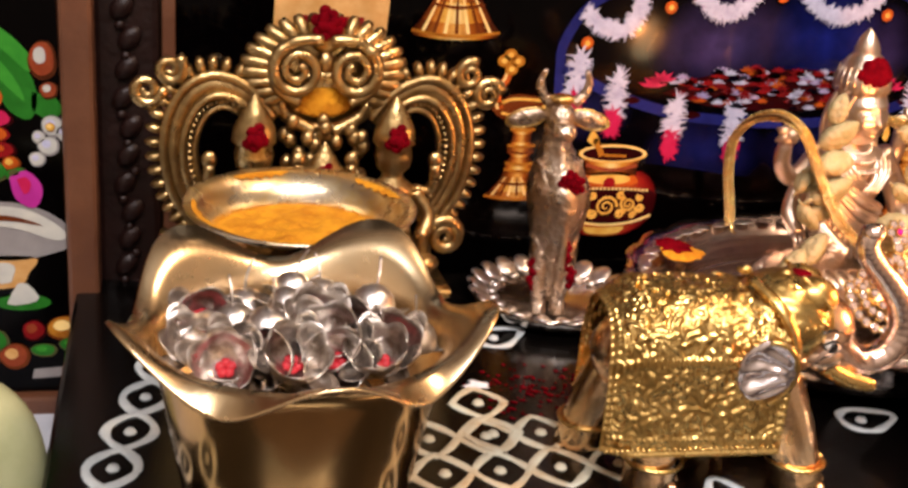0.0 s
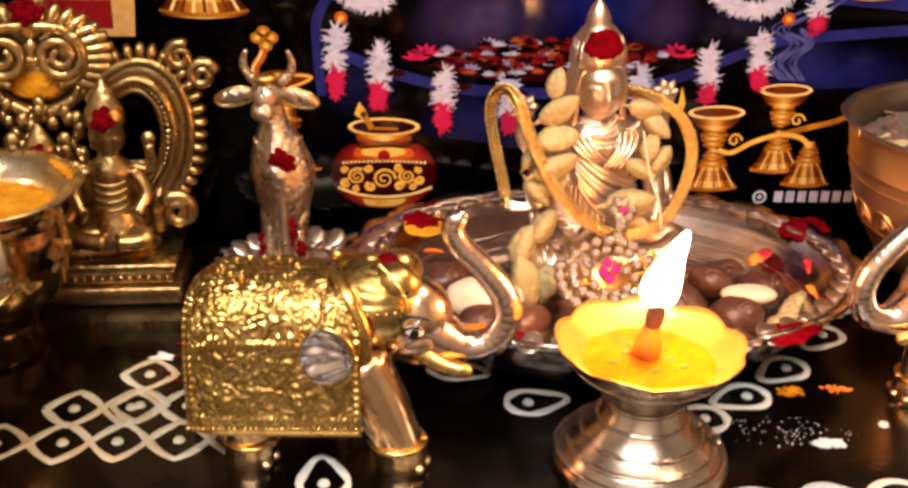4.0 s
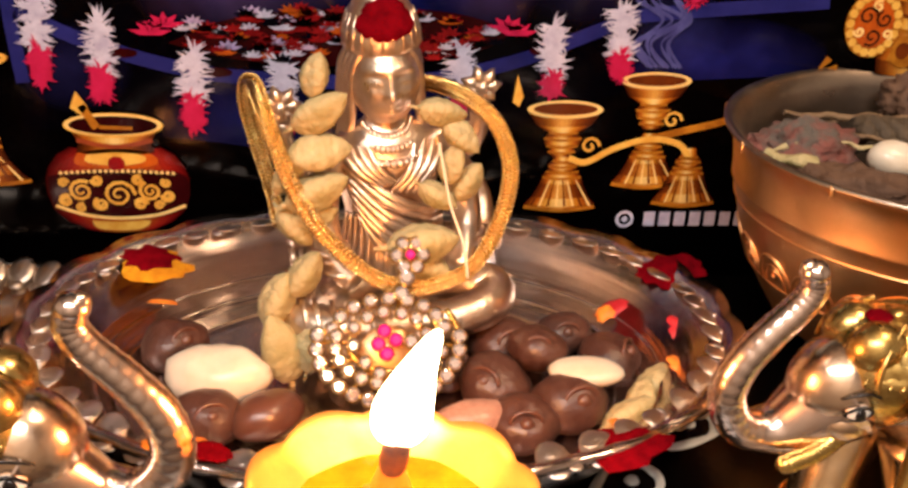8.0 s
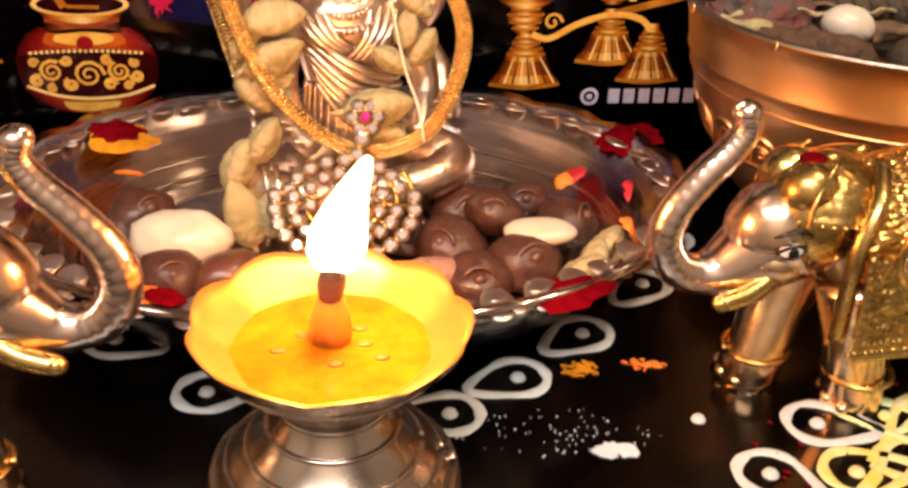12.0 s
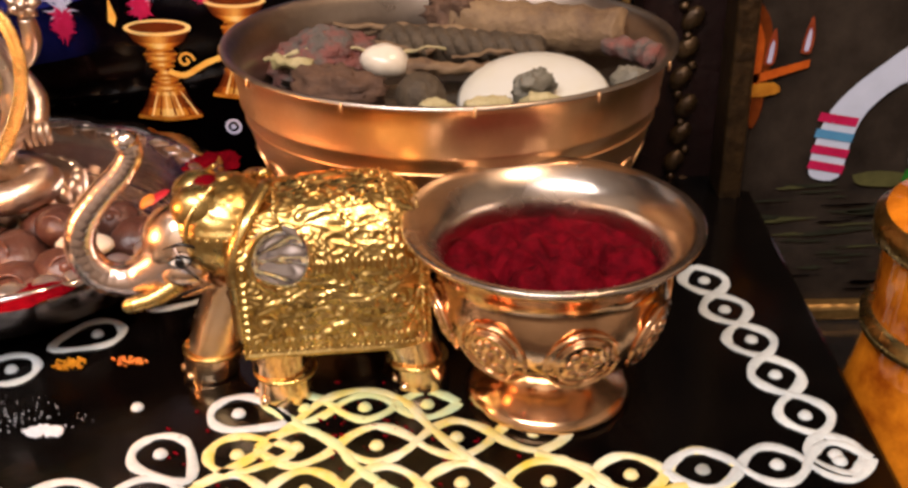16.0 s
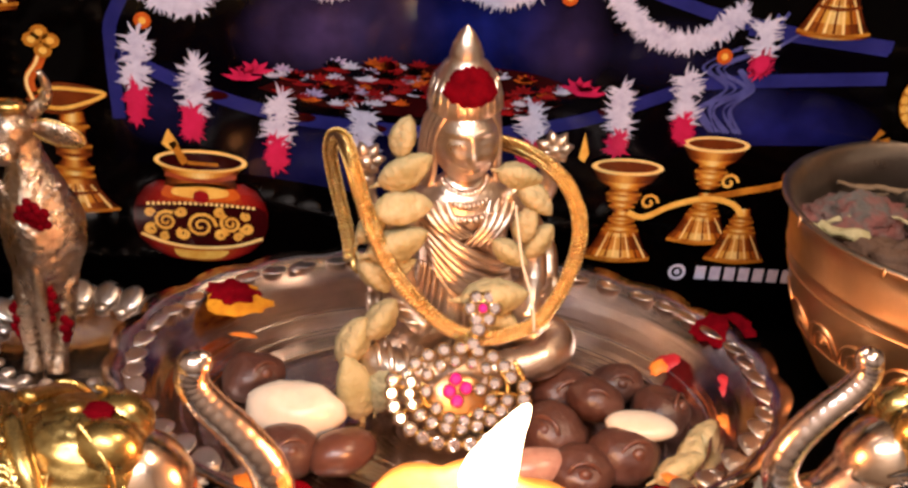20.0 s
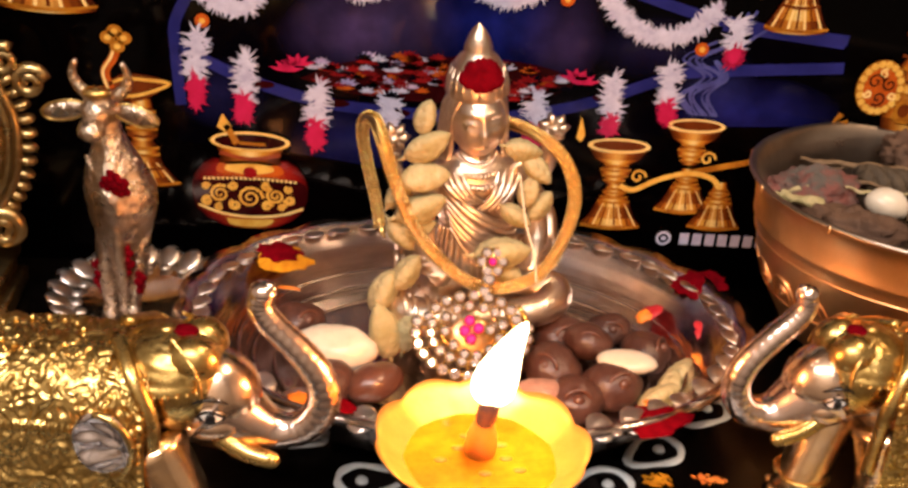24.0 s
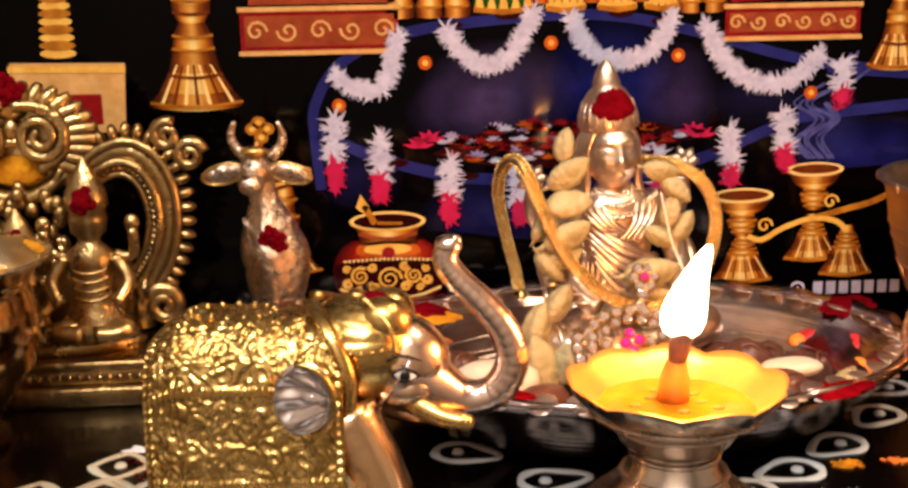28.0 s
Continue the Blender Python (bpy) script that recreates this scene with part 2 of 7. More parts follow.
# ------------------------------------------------------------ mesh tools
class Shape:
    """Collects vertices, faces and a material slot for each face."""
    def __init__(self):
        self.v, self.f, self.s, self.slot, self.m = [], [], [], 0, Matrix()

    def put(self, verts, faces):
        n = len(self.v)
        self.v += [tuple(self.m @ Vector(p)) for p in verts]
        self.f += [tuple(i + n for i in q) for q in faces]
        self.s += [self.slot] * len(faces)
        return self

    def lathe(self, prof, seg=48, sx=1.0, sy=1.0, wave=None, closed=False):
        """prof: radius, height. wave(i, a) gives the factor of the radius and the lift at point i and angle a."""
        verts, faces, n = [], [], len(prof)
        for k in range(seg):
            a = 2 * math.pi * k / seg
            for i, (r, z) in enumerate(prof):
                g, h = wave(i, a) if wave else (1.0, 0.0)
                verts.append((r * g * math.cos(a) * sx, r * g * math.sin(a) * sy, z + h))
        for k in range(seg):
            for i in range(n - 1 if not closed else n):
                j = (i + 1) % n
                faces.append((k * n + i, (k + 1) % seg * n + i, (k + 1) % seg * n + j, k * n + j))
        return self.put(verts, faces)

    def ell(self, c, r, seg=16, rings=9, m=None):
        verts, faces = [], []
        t = Matrix.Translation(c) @ (m or Matrix())
        for i in range(rings + 1):
            b = math.pi * i / rings
            for k in range(seg):
                a = 2 * math.pi * k / seg
                verts.append(tuple(t @ Vector((r[0] * math.sin(b) * math.cos(a), r[1] * math.sin(b) * math.sin(a), r[2] * math.cos(b)))))
        for i in range(rings):
            for k in range(seg):
                faces.append((i * seg + k, (i + 1) * seg + k, (i + 1) * seg + (k + 1) % seg, i * seg + (k + 1) % seg))
        return self.put(verts, faces)

    def tube(self, pts, radii, seg=10, flat=1.0, caps=True, up=(0, 0, 1)):
        pts = [Vector(p) for p in pts]
        if isinstance(radii, (int, float)):
            radii = [radii] * len(pts)
        if len(radii) != len(pts):
            radii = [float(q) for q in np.interp(np.linspace(0, 1, len(pts)), np.linspace(0, 1, len(radii)), radii)]
        verts, faces, u = [], [], None
        for i, p in enumerate(pts):
            d = (pts[min(i + 1, len(pts) - 1)] - pts[max(i - 1, 0)]).normalized()
            base = u if u is not None else Vector(up if abs(d.dot(Vector(up))) < 0.95 else (1, 0, 0))
            w = d.cross(base).normalized()
            u = w.cross(d).normalized()
            for k in range(seg):
                a = 2 * math.pi * k / seg
                verts.append(tuple(p + radii[i] * (math.cos(a) * w + flat * math.sin(a) * u)))
        for i in range(len(pts) - 1):
            for k in range(seg):
                faces.append((i * seg + k, i * seg + (k + 1) % seg, (i + 1) * seg + (k + 1) % seg, (i + 1) * seg + k))
        if caps:
            faces.append(tuple(reversed(range(seg))))
            faces.append(tuple(range((len(pts) - 1) * seg, len(pts) * seg)))
        return self.put(verts, faces)

    def box(self, a, b, bevel=0.0):
        bm = bmesh.new()
        bmesh.ops.create_cube(bm, size=1, matrix=Matrix.Translation([(p + q) / 2 for p, q in zip(a, b)]) @ Matrix.Diagonal([abs(q - p) for p, q in zip(a, b)] + [1]))
        if bevel:
            bmesh.ops.bevel(bm, geom=bm.edges[:], offset=bevel, segments=2, affect="EDGES", profile=0.5)
        bm.verts.index_update()
        verts, faces = [tuple(v.co) for v in bm.verts], [tuple(v.index for v in f.verts) for f in bm.faces]
        bm.free()
        return self.put(verts, faces)

    def poly(self, pts):
        return self.put(pts, [tuple(range(len(pts)))])

    def done(self, name, mats, parent=None, label="", smooth=True):
        me = bpy.data.meshes.new(name)
        me.from_pydata(self.v, [], self.f)
        for m in mats if isinstance(mats, (list, tuple)) else [mats]:
            me.materials.append(m)
        me.polygons.foreach_set("material_index", self.s)
        me.polygons.foreach_set("use_smooth", [smooth] * len(self.f))
        me.update()
        ob = new(name, me)
        if parent:
            ob.parent = parent
        if label:
            tagged(ob, label)
        return ob

def empty(name, at, label, category, group="", kind="", rz=0.0):
    ob = new(name)
    ob.matrix_world = pose(*at, 0, 0, rz)
    ob.empty_display_size = 0.01
    return tagged(ob, label, category, group, kind)

def curve(pts, n=24, closed=False):
    """Catmull-Rom through pts."""
    pts = [Vector(p) for p in pts]
    out, m = [], len(pts)
    spans = m if closed else m - 1
    for i in range(spans):
        p0, p1, p2, p3 = (pts[(i - 1) % m if closed else max(i - 1, 0)], pts[i], pts[(i + 1) % m], pts[(i + 2) % m if closed else min(i + 2, m - 1)])
        k = max(2, n // spans)
        for j in range(k):
            t = j / k
            out.append(0.5 * (2 * p1 + (p2 - p0) * t + (2 * p0 - 5 * p1 + 4 * p2 - p3) * t * t + (3 * p1 - p0 - 3 * p2 + p3) * t ** 3))
    if not closed:
        out.append(pts[-1])
    return out

# ------------------------------------------------------------ room, shelf, board
room = Shape().box((-1.6, 0.34, -0.9), (1.6, 0.42, 1.8)).done("wall_north", WALL, smooth=False)
tagged(room, "plain dark brown plastered wall behind the altar", "wall", kind="structure")
# unseen walls added round the altar, pale so that the metal reflects them brightly
for nm, a, b in (("wall_south", (-1.6, -1.9, -0.9), (1.6, -1.82, 1.8)), ("wall_west", (-1.68, -1.9, -0.9), (-1.6, 0.42, 1.8)), ("wall_east", (1.6, -1.9, -0.9), (1.68, 0.42, 1.8))):
    tagged(Shape().box(a, b).done(nm, WALL_PALE, smooth=False), "unseen plain beige wall, added to bounce light into the metal", "wall", kind="structure")
tagged(Shape().box((-1.68, -1.9, -0.98), (1.68, 0.42, -0.9)).done("floor", WALL, smooth=False), "plain light brown room floor", "floor", kind="structure")
# unseen ceiling, added as a pale reflector
tagged(Shape().box((-1.68, -1.9, 1.8), (1.68, 0.42, 1.88)).done("ceiling", CEIL, smooth=False), "unseen plain pale ceiling, added to bounce light", "ceiling", kind="structure")
tagged(Shape().box((-0.9, -0.16, -0.9), (0.9, 0.34, -0.065), 0.004).done("shelf", SHELF, smooth=False), "dark granite altar ledge under the picture frames", "ledge", kind="structure")
tagged(Shape().box((-0.62, -0.06, -0.065), (-0.385, 0.165, -0.062), 0.0012).done("cloth", CLOTH, smooth=False), "pale bluish white cloth spread on the dark ledge", "cloth")

board = empty("low_stool", (0, 0, -0.065), "low black lacquered stool painted with a white kolam", "stool")
BX0, BX1, BY0, BY1 = -0.388, 0.308, -0.068, 0.176
Shape().box((BX0, BY0, 0.043), (BX1, BY1, 0.065), 0.002).done("stool_top", BLACK_BOARD, board, smooth=False)
for x in (BX0 + 0.04, BX1 - 0.04):
    Shape().box((x - 0.014, BY0 + 0.02, 0.0), (x + 0.014, BY1 - 0.02, 0.043), 0.002).done("stool_leg", BLACK_BOARD, board, smooth=False)

def ribbon(pts, w, name="kolam_line", m=None, closed=False, seed=0):
    rnd = random.Random(seed)
    sh, n = Shape(), len(pts)
    verts, faces = [], []
    for i, p in enumerate(pts):
        a, b = pts[(i - 1) % n if closed else max(i - 1, 0)], pts[(i + 1) % n if closed else min(i + 1, n - 1)]
        d = Vector((b[0] - a[0], b[1] - a[1], 0)).normalized()
        q, ww = Vector((-d.y, d.x, 0)), w * (0.5 + 0.1 * math.sin(i * 0.9 + seed) + rnd.uniform(-0.05, 0.05))
        z = 0.0655 + 0.00004 * (seed % 9)
        verts += [(p[0] + q.x * ww, p[1] + q.y * ww, z - 0.0005), (p[0] + q.x * ww * 0.8, p[1] + q.y * ww * 0.8, z), (p[0] - q.x * ww * 0.8, p[1] - q.y * ww * 0.8, z), (p[0] - q.x * ww, p[1] - q.y * ww, z - 0.0005)]
    for i in range(n if closed else n - 1):
        j = (i + 1) % n
        for k in range(3):
            faces.append((i * 4 + k, j * 4 + k, j * 4 + k + 1, i * 4 + k + 1))
    return sh.put(verts, faces).done(name, m or CHALK, board)

def dot(x, y, r=0.0024, m=None):
    ob = Shape().lathe([(0.0001, 0.0662), (r * 0.75, 0.0661), (r, 0.065)], 12).done("kolam_dot", m or CHALK, board)
    ob.location = (x, y, 0)

def braid(dots, amp, w=0.0036, m=None, seed=0, tip=0.0):
    """Two strands that cross between the dots and swell round each of them."""
    pts = [Vector((*d, 0)) for d in dots]
    first, last = pts[0] * 1.5 - pts[1] * 0.5, pts[-1] * 1.5 - pts[-2] * 0.5
    mids = [first] + [(a + b) / 2 for a, b in zip(pts, pts[1:])] + [last]
    for side in (1, -1):
        line = []
        for i in range(len(pts)):
            d = (mids[i + 1] - mids[i]).normalized()
            q = Vector((-d.y, d.x, 0)) * (side if i % 2 == 0 else -side)
            for j in range(10):
                t = j / 10
                line.append(mids[i].lerp(mids[i + 1], t) + q * amp * ((1 - tip) * math.sin(math.pi * t) ** 0.8 + tip * (1 - abs(2 * t - 1))))
        line.append(mids[-1])
        ribbon(line, w, m=m, seed=seed + (side > 0))
    for d in dots:
        dot(*d, m=m)

FRONT = [(-0.377 + 0.0253 * i, -0.0545) for i in range(15)] + [(0.004, -0.054), (0.031, -0.052), (0.059, -0.0505), (0.084, -0.049), (0.107, -0.048), (0.1305, -0.0465), (0.153, -0.0445), (0.177, -0.0435), (0.203, -0.0432), (0.228, -0.0405), (0.25, -0.0385), (0.273, -0.0365), (0.2925, -0.035)]
braid(FRONT[:20], 0.0092, w=0.0033, seed=3)
braid(FRONT[19:26], 0.0092, w=0.0034, m=CHALK_Y, seed=4)
braid(FRONT[25:], 0.0088, w=0.0034, seed=6)
braid([(0.272, 0.075), (0.2755, 0.0535), (0.2808, 0.033), (0.284, 0.011), (0.288, -0.012), (0.292, -0.032)], 0.0084, seed=5)
braid([(-0.345, 0.105), (-0.349, 0.082), (-0.355, 0.0565), (-0.36, 0.031), (-0.365, 0.007), (-0.371, -0.018)], 0.0088, seed=7)
braid([(0.1255, -0.0258), (0.1505, -0.0253), (0.1755, -0.0215), (0.2, -0.0195)], 0.0092, w=0.0034, m=CHALK_Y, seed=11, tip=0.25)
braid([(0.126, -0.0058), (0.1455, -0.0052), (0.166, -0.004)], 0.0072, w=0.0033, m=CHALK_G, seed=13, tip=0.25)
braid([(-0.2755, -0.007), (-0.2505, -0.007), (-0.23, -0.0068), (-0.207, -0.0065), (-0.184, -0.006)], 0.0124, w=0.0032, m=CHALK_W, seed=17, tip=0.5)
braid([(-0.2515, 0.0168), (-0.2292, 0.0172), (-0.2072, 0.018)], 0.0124, w=0.0032, m=CHALK_W, seed=19, tip=0.5)
braid([(-0.2262, 0.0425), (-0.2262, 0.0185)], 0.0108, w=0.0032, m=CHALK_W, seed=21, tip=0.5)

def teardrop(x, y, r, a, tail=1.9, m=None, seed=0):
    pts = []
    for k in range(30):
        b = 2 * math.pi * k / 30
        rr = r * (1 + (tail - 1) * max(0.0, math.cos(b)) ** 3)
        pts.append(Vector((x + rr * math.cos(b) * math.cos(a) - r * math.sin(b) * math.sin(a), y + rr * math.cos(b) * math.sin(a) + r * math.sin(b) * math.cos(a), 0)))
    ribbon(pts, 0.0032, m=m, closed=True, seed=seed)
    dot(x, y, m=m)

for i, (x, y, a) in enumerate([(-0.07, 0.0165, 10), (-0.0005, 0.0025, 175), (0.0215, 0.0187, 200), (0.0455, 0.041, 215), (-0.028, 0.001, 20), (-0.151, -0.036, 95), (-0.1, 0.045, -20), (0.072, 0.07, 225), (-0.205, 0.1, 30), (-0.13, 0.105, -30), (0.088, 0.1, 200)]):
    teardrop(x, y, 0.0088, math.radians(a), seed=30 + i)
for i, (x, y, a, m) in enumerate([(0.0835, -0.0285, -50, CHALK), (0.1075, -0.0292, 5, CHALK_Y), (0.1045, -0.008, -15, CHALK)]):
    teardrop(x, y, 0.009, math.radians(a), m=m, seed=50 + i)
dot(0.0705, -0.004, 0.0022)
# long strokes that weave between the rows
for i, pts in enumerate([[(0.097, -0.044), (0.112, -0.031), (0.122, -0.016), (0.132, -0.001), (0.145, 0.004), (0.158, -0.002), (0.167, -0.016), (0.18, -0.033), (0.192, -0.046)], [(0.112, -0.003), (0.124, -0.014), (0.137, -0.024), (0.146, -0.037), (0.16, -0.05)], [(0.2, -0.03), (0.214, -0.037), (0.226, -0.049), (0.244, -0.046)]]):
    ribbon(curve([(*p, 0) for p in pts], 48), 0.0034, m=(CHALK_Y, CHALK_G, CHALK_Y)[i], seed=60 + i)

# ------------------------------------------------------------ framed poster behind the altar
poster = empty("framed_poster", (0, 0.183, -0.065), "large framed devotional poster with printed pots, garlands and lamps", "picture")
PX0, PX1, PTOP = -0.345, 0.255, 0.52
Shape().box((PX0, 0.0, 0.0), (PX1, 0.012, PTOP)).done("print", I_BLACK, poster, "nearly black glossy printed background", smooth=False)

def flat(pts, layer, m, name, label=""):
    """A printed area of the poster: x and height over the stool's top, in millimetres."""
    sh = Shape()
    if isinstance(pts[0], list):
        if len(pts) > 60:
            for k, q in enumerate(pts):
                lift = 0.0002 + 0.00025 * layer + 0.0002 * (k * 0.618 % 1)
                sh.poly([(x / 1000, -lift, z / 1000 + 0.065) for x, z in q])
        else:
            seen, verts, faces = {}, [], []
            for q in pts:
                face = []
                for x, z in q:
                    key = (round(x, 4), round(z, 4))
                    if key not in seen:
                        seen[key] = len(verts)
                        verts.append((x / 1000, -0.0002 - 0.00025 * layer, z / 1000 + 0.065))
                    face.append(seen[key])
                faces.append(tuple(face))
            sh.put(verts, faces)
    else:
        sh.poly([(x / 1000, -0.0002 - 0.00025 * layer, z / 1000 + 0.065) for x, z in pts])
    return sh.done(name, m, poster, label, smooth=False)

def disc(x, z, rx, rz=None, n=20):
    rz = rz or rx
    return [(x + rx * math.cos(2 * math.pi * k / n), z + rz * math.sin(2 * math.pi * k / n)) for k in range(n)]

def band(line, w):
    """Quads along a line of x, z, of a width, or of a width at each point."""
    out, ws = [], [w] * len(line) if isinstance(w, (int, float)) else w
    edge = []
    for i, (x, z) in enumerate(line):
        a, b = line[max(i - 1, 0)], line[min(i + 1, len(line) - 1)]
        d = Vector((b[0] - a[0], b[1] - a[1])).normalized()
        edge.append(((x - d.y * ws[i] / 2, z + d.x * ws[i] / 2), (x + d.y * ws[i] / 2, z - d.x * ws[i] / 2)))
    for (a, b), (c, d) in zip(edge, edge[1:]):
        out.append([a, b, d, c])
    return out

def soft(pts, n=30):
    return [(p.x, p.y) for p in curve([(x, z, 0) for x, z in pts], n)]

def fuzz(line, r, layer, m, name, seed, dense=2.2, label="", length=1.0):
    """A garland drawn as many short curled strokes round a line."""
    rnd, quads = random.Random(seed), []
    for i in range(len(line) - 1):
        (x0, z0), (x1, z1) = line[i], line[i + 1]
        seg = math.hypot(x1 - x0, z1 - z0)
        for k in range(max(1, int(seg * dense * 4))):
            t, a = rnd.random(), rnd.uniform(0, 2 * math.pi)
            x, z = x0 + (x1 - x0) * t, z0 + (z1 - z0) * t
            l, b = r * rnd.uniform(0.7, 1.25) * length, a + rnd.uniform(-0.7, 0.7)
            w = r * 0.1
            mx, mz = x + l * 0.6 * math.cos(a), z + l * 0.6 * math.sin(a)
            ex, ez = mx + l * 0.5 * math.cos(b), mz + l * 0.5 * math.sin(b)
            quads.append([(x - w * math.sin(a), z + w * math.cos(a)), (x + w * math.sin(a), z - w * math.cos(a)), (mx + w * math.sin(a), mz - w * math.cos(a)), (ex, ez), (mx - w * math.sin(a), mz + w * math.cos(a))])
    return tagged(flat(quads, layer, m, name, label), kind="stuff")

I_PLATFORM = ink("print_platform", (0.0005, 0.0003, 0.001))
# blue platform with its rim, steps and inner drum
flat(soft([(-160, 119), (-146, 137), (-116, 150), (-62, 156), (-20, 156), (20, 148), (80, 132), (143, 127)], 40) + [(148, 85), (77, 81)] + soft([(77, 81), (22, 60), (-40, 50), (-100, 56), (-160, 60)], 20), 0, I_PLATFORM, "platform")
# the platform's print fades softly between black, violet and blue
nt = I_PLATFORM.node_tree
tc, last = nt.nodes.new("ShaderNodeTexCoord"), None
wob = nt.nodes.new("ShaderNodeTexNoise")
wob.inputs["Scale"].default_value, wob.inputs["Detail"].default_value = 70, 5
nt.links.new(tc.outputs["Object"], wob.inputs["Vector"])
for x, z, rx, rz, col in ((-72, 122, 40, 26, (0.075, 0.05, 0.17)), (-92, 114, 26, 18, (0.03, 0.02, 0.08)), (-20, 126, 32, 32, (0.014, 0.022, 0.26)), (12, 120, 20, 26, (0.05, 0.032, 0.13)), (-76, 63, 36, 22, (0.016, 0.018, 0.15)), (-14, 66, 34, 18, (0.012, 0.014, 0.12)), (104, 90, 46, 18, (0.02, 0.022, 0.22)), (52, 118, 30, 16, (0.014, 0.012, 0.06)), (-140, 84, 22, 18, (0.014, 0.014, 0.08)), (86, 102, 20, 20, (0.02, 0.022, 0.1))):
    mp, gr, mul, mx = nt.nodes.new("ShaderNodeMapping"), nt.nodes.new("ShaderNodeTexGradient"), nt.nodes.new("ShaderNodeMath"), nt.nodes.new("ShaderNodeMixRGB")
    gr.gradient_type, mx.blend_type, mul.operation = "SPHERICAL", "ADD", "MULTIPLY"
    mp.inputs["Location"].default_value = (-x / rx, 0, -(z + 65) / rz)
    mp.inputs["Scale"].default_value = (1000 / rx, 0, 1000 / rz)
    nt.links.new(tc.outputs["Object"], mp.inputs[0])
    nt.links.new(mp.outputs[0], gr.inputs[0])
    nt.links.new(gr.outputs[1], mul.inputs[0])
    nt.links.new(wob.outputs[0], mul.inputs[1])
    nt.links.new(mul.outputs[0], mx.inputs[0])
    mx.inputs[1].default_value = (0.0005, 0.0003, 0.001, 1)
    mx.inputs[2].default_value = (*[0.8 * c for c in col], 1)
    if last:
        nt.links.new(last.outputs[0], mx.inputs[1])
    last = mx
nt.links.new(last.outputs[0], nt.nodes["Principled BSDF"].inputs["Base Color"])
flat(band([(84, 131), (142, 126)], 6), 3, I_RIM, "platform_rim")
flat(band(soft([(-158, 78), (-160, 104), (-159, 119), (-146, 138), (-116, 151), (-62, 157), (-20, 157), (20, 149), (80, 133), (143, 127)], 50), 5), 2, I_RIM, "platform_rim")
flat(band(soft([(-158, 105), (-134, 94), (-104, 85), (-76, 81), (-20, 80), (22, 88), (62, 104), (77, 108), (144, 114)], 50), 5.5), 2, I_RIM, "platform_rim")
for i, (x, z) in enumerate([(-128, 148), (-95, 154), (-68, 158), (-15, 158), (5, 154), (-122, 90), (-88, 83), (-60, 80), (-30, 80), (35, 93)]):
    flat(disc(x, z, 6, 1.9, 12), 3, I_BED, "rim_patch")
for x, z in ((-107, 137), (-48, 145), (12, 138), (-148, 118), (76, 119)):
    flat(disc(x, z, 3.2), 5, I_ORANGE, "orange_flower")
    flat(disc(x, z, 1.4), 6, I_YELLOW, "flower_centre")

# garland swags and hanging tassels
for k, pts in enumerate([[(-150, 133), (-142, 127), (-133, 124), (-125, 130), (-119, 150)], [(-97, 153), (-90, 141), (-78, 135), (-66, 141), (-56, 160)], [(-39, 158), (-31, 143), (-16, 136), (0, 141), (9, 156)], [(25, 152), (34, 135), (51, 124), (68, 126), (80, 138)], [(-190, 190), (-170, 182), (-150, 190)]][:4]):
    line = soft(pts, 24)
    flat(band(line, 5.5), 4, I_LILAC, "garland_core")
    fuzz(line, 5.2, 5, I_WHITE, "printed_garland", 50 + k, 2.0, "printed white flower garland swag")
for k, (x, z1, zm, z0, dx) in enumerate([(-150, 112, 92, 78, -1), (-129, 102, 84, 72, -1), (-96, 91, 74, 60, -1), (-64, 88, 70, 58, 1), (3, 93, 78, 66, 1), (37, 103, 84, 74, 2), (63, 111, 93, 82, 2), (90, 133, 121, 112, 1)]):
    flat([(x - 1.4, z1), (x + 1.4, z1), (x + 2 + dx, zm), (x - 2 + dx, zm)], 4, I_LILAC, "tassel_core")
    fuzz([(x, z1), (x + dx / 2, (z1 + zm) / 2), (x + dx, zm)], 5.2, 5, I_WHITE, "printed_tassel", 70 + k, 1.5, length=1.25)
    flat([(x + dx - 3.5, zm), (x + dx + 3.5, zm), (x + dx + 3.8, z0 + 2), (x + dx, z0), (x + dx - 3.8, z0 + 2)], 4.5, I_PINK, "tassel_core")
    fuzz([(x + dx, zm - 1), (x + dx, z0 + 2)], 5.0, 6, I_PINK, "printed_tassel", 90 + k, 2.2, "printed crimson flower tassel end")

flat(disc(91, 117, 3.2, 4, 12), 7.2, I_PINK, "tassel_core")
# heap of printed lotus flowers
rnd = random.Random(5)
def lotus(x, z, s, m, layer):
    q = []
    for a in (-70, -35, 0, 35, 70):
        c, d = math.sin(math.radians(a)), math.cos(math.radians(a))
        q.append([(x, z), (x + s * 0.5 * c + s * 0.22 * d, z + s * 0.45 * d - s * 0.15 * c), (x + s * c * 1.2, z + s * 0.85 * d), (x + s * 0.5 * c - s * 0.22 * d, z + s * 0.45 * d + s * 0.15 * c)])
    flat(q, layer, m, "printed_lotus")
flat(soft([(-105, 94), (-80, 104), (-40, 108), (0, 107), (20, 99), (0, 90), (-40, 86), (-80, 88), (-105, 94)], 40), 3, I_BED, "printed_bed")
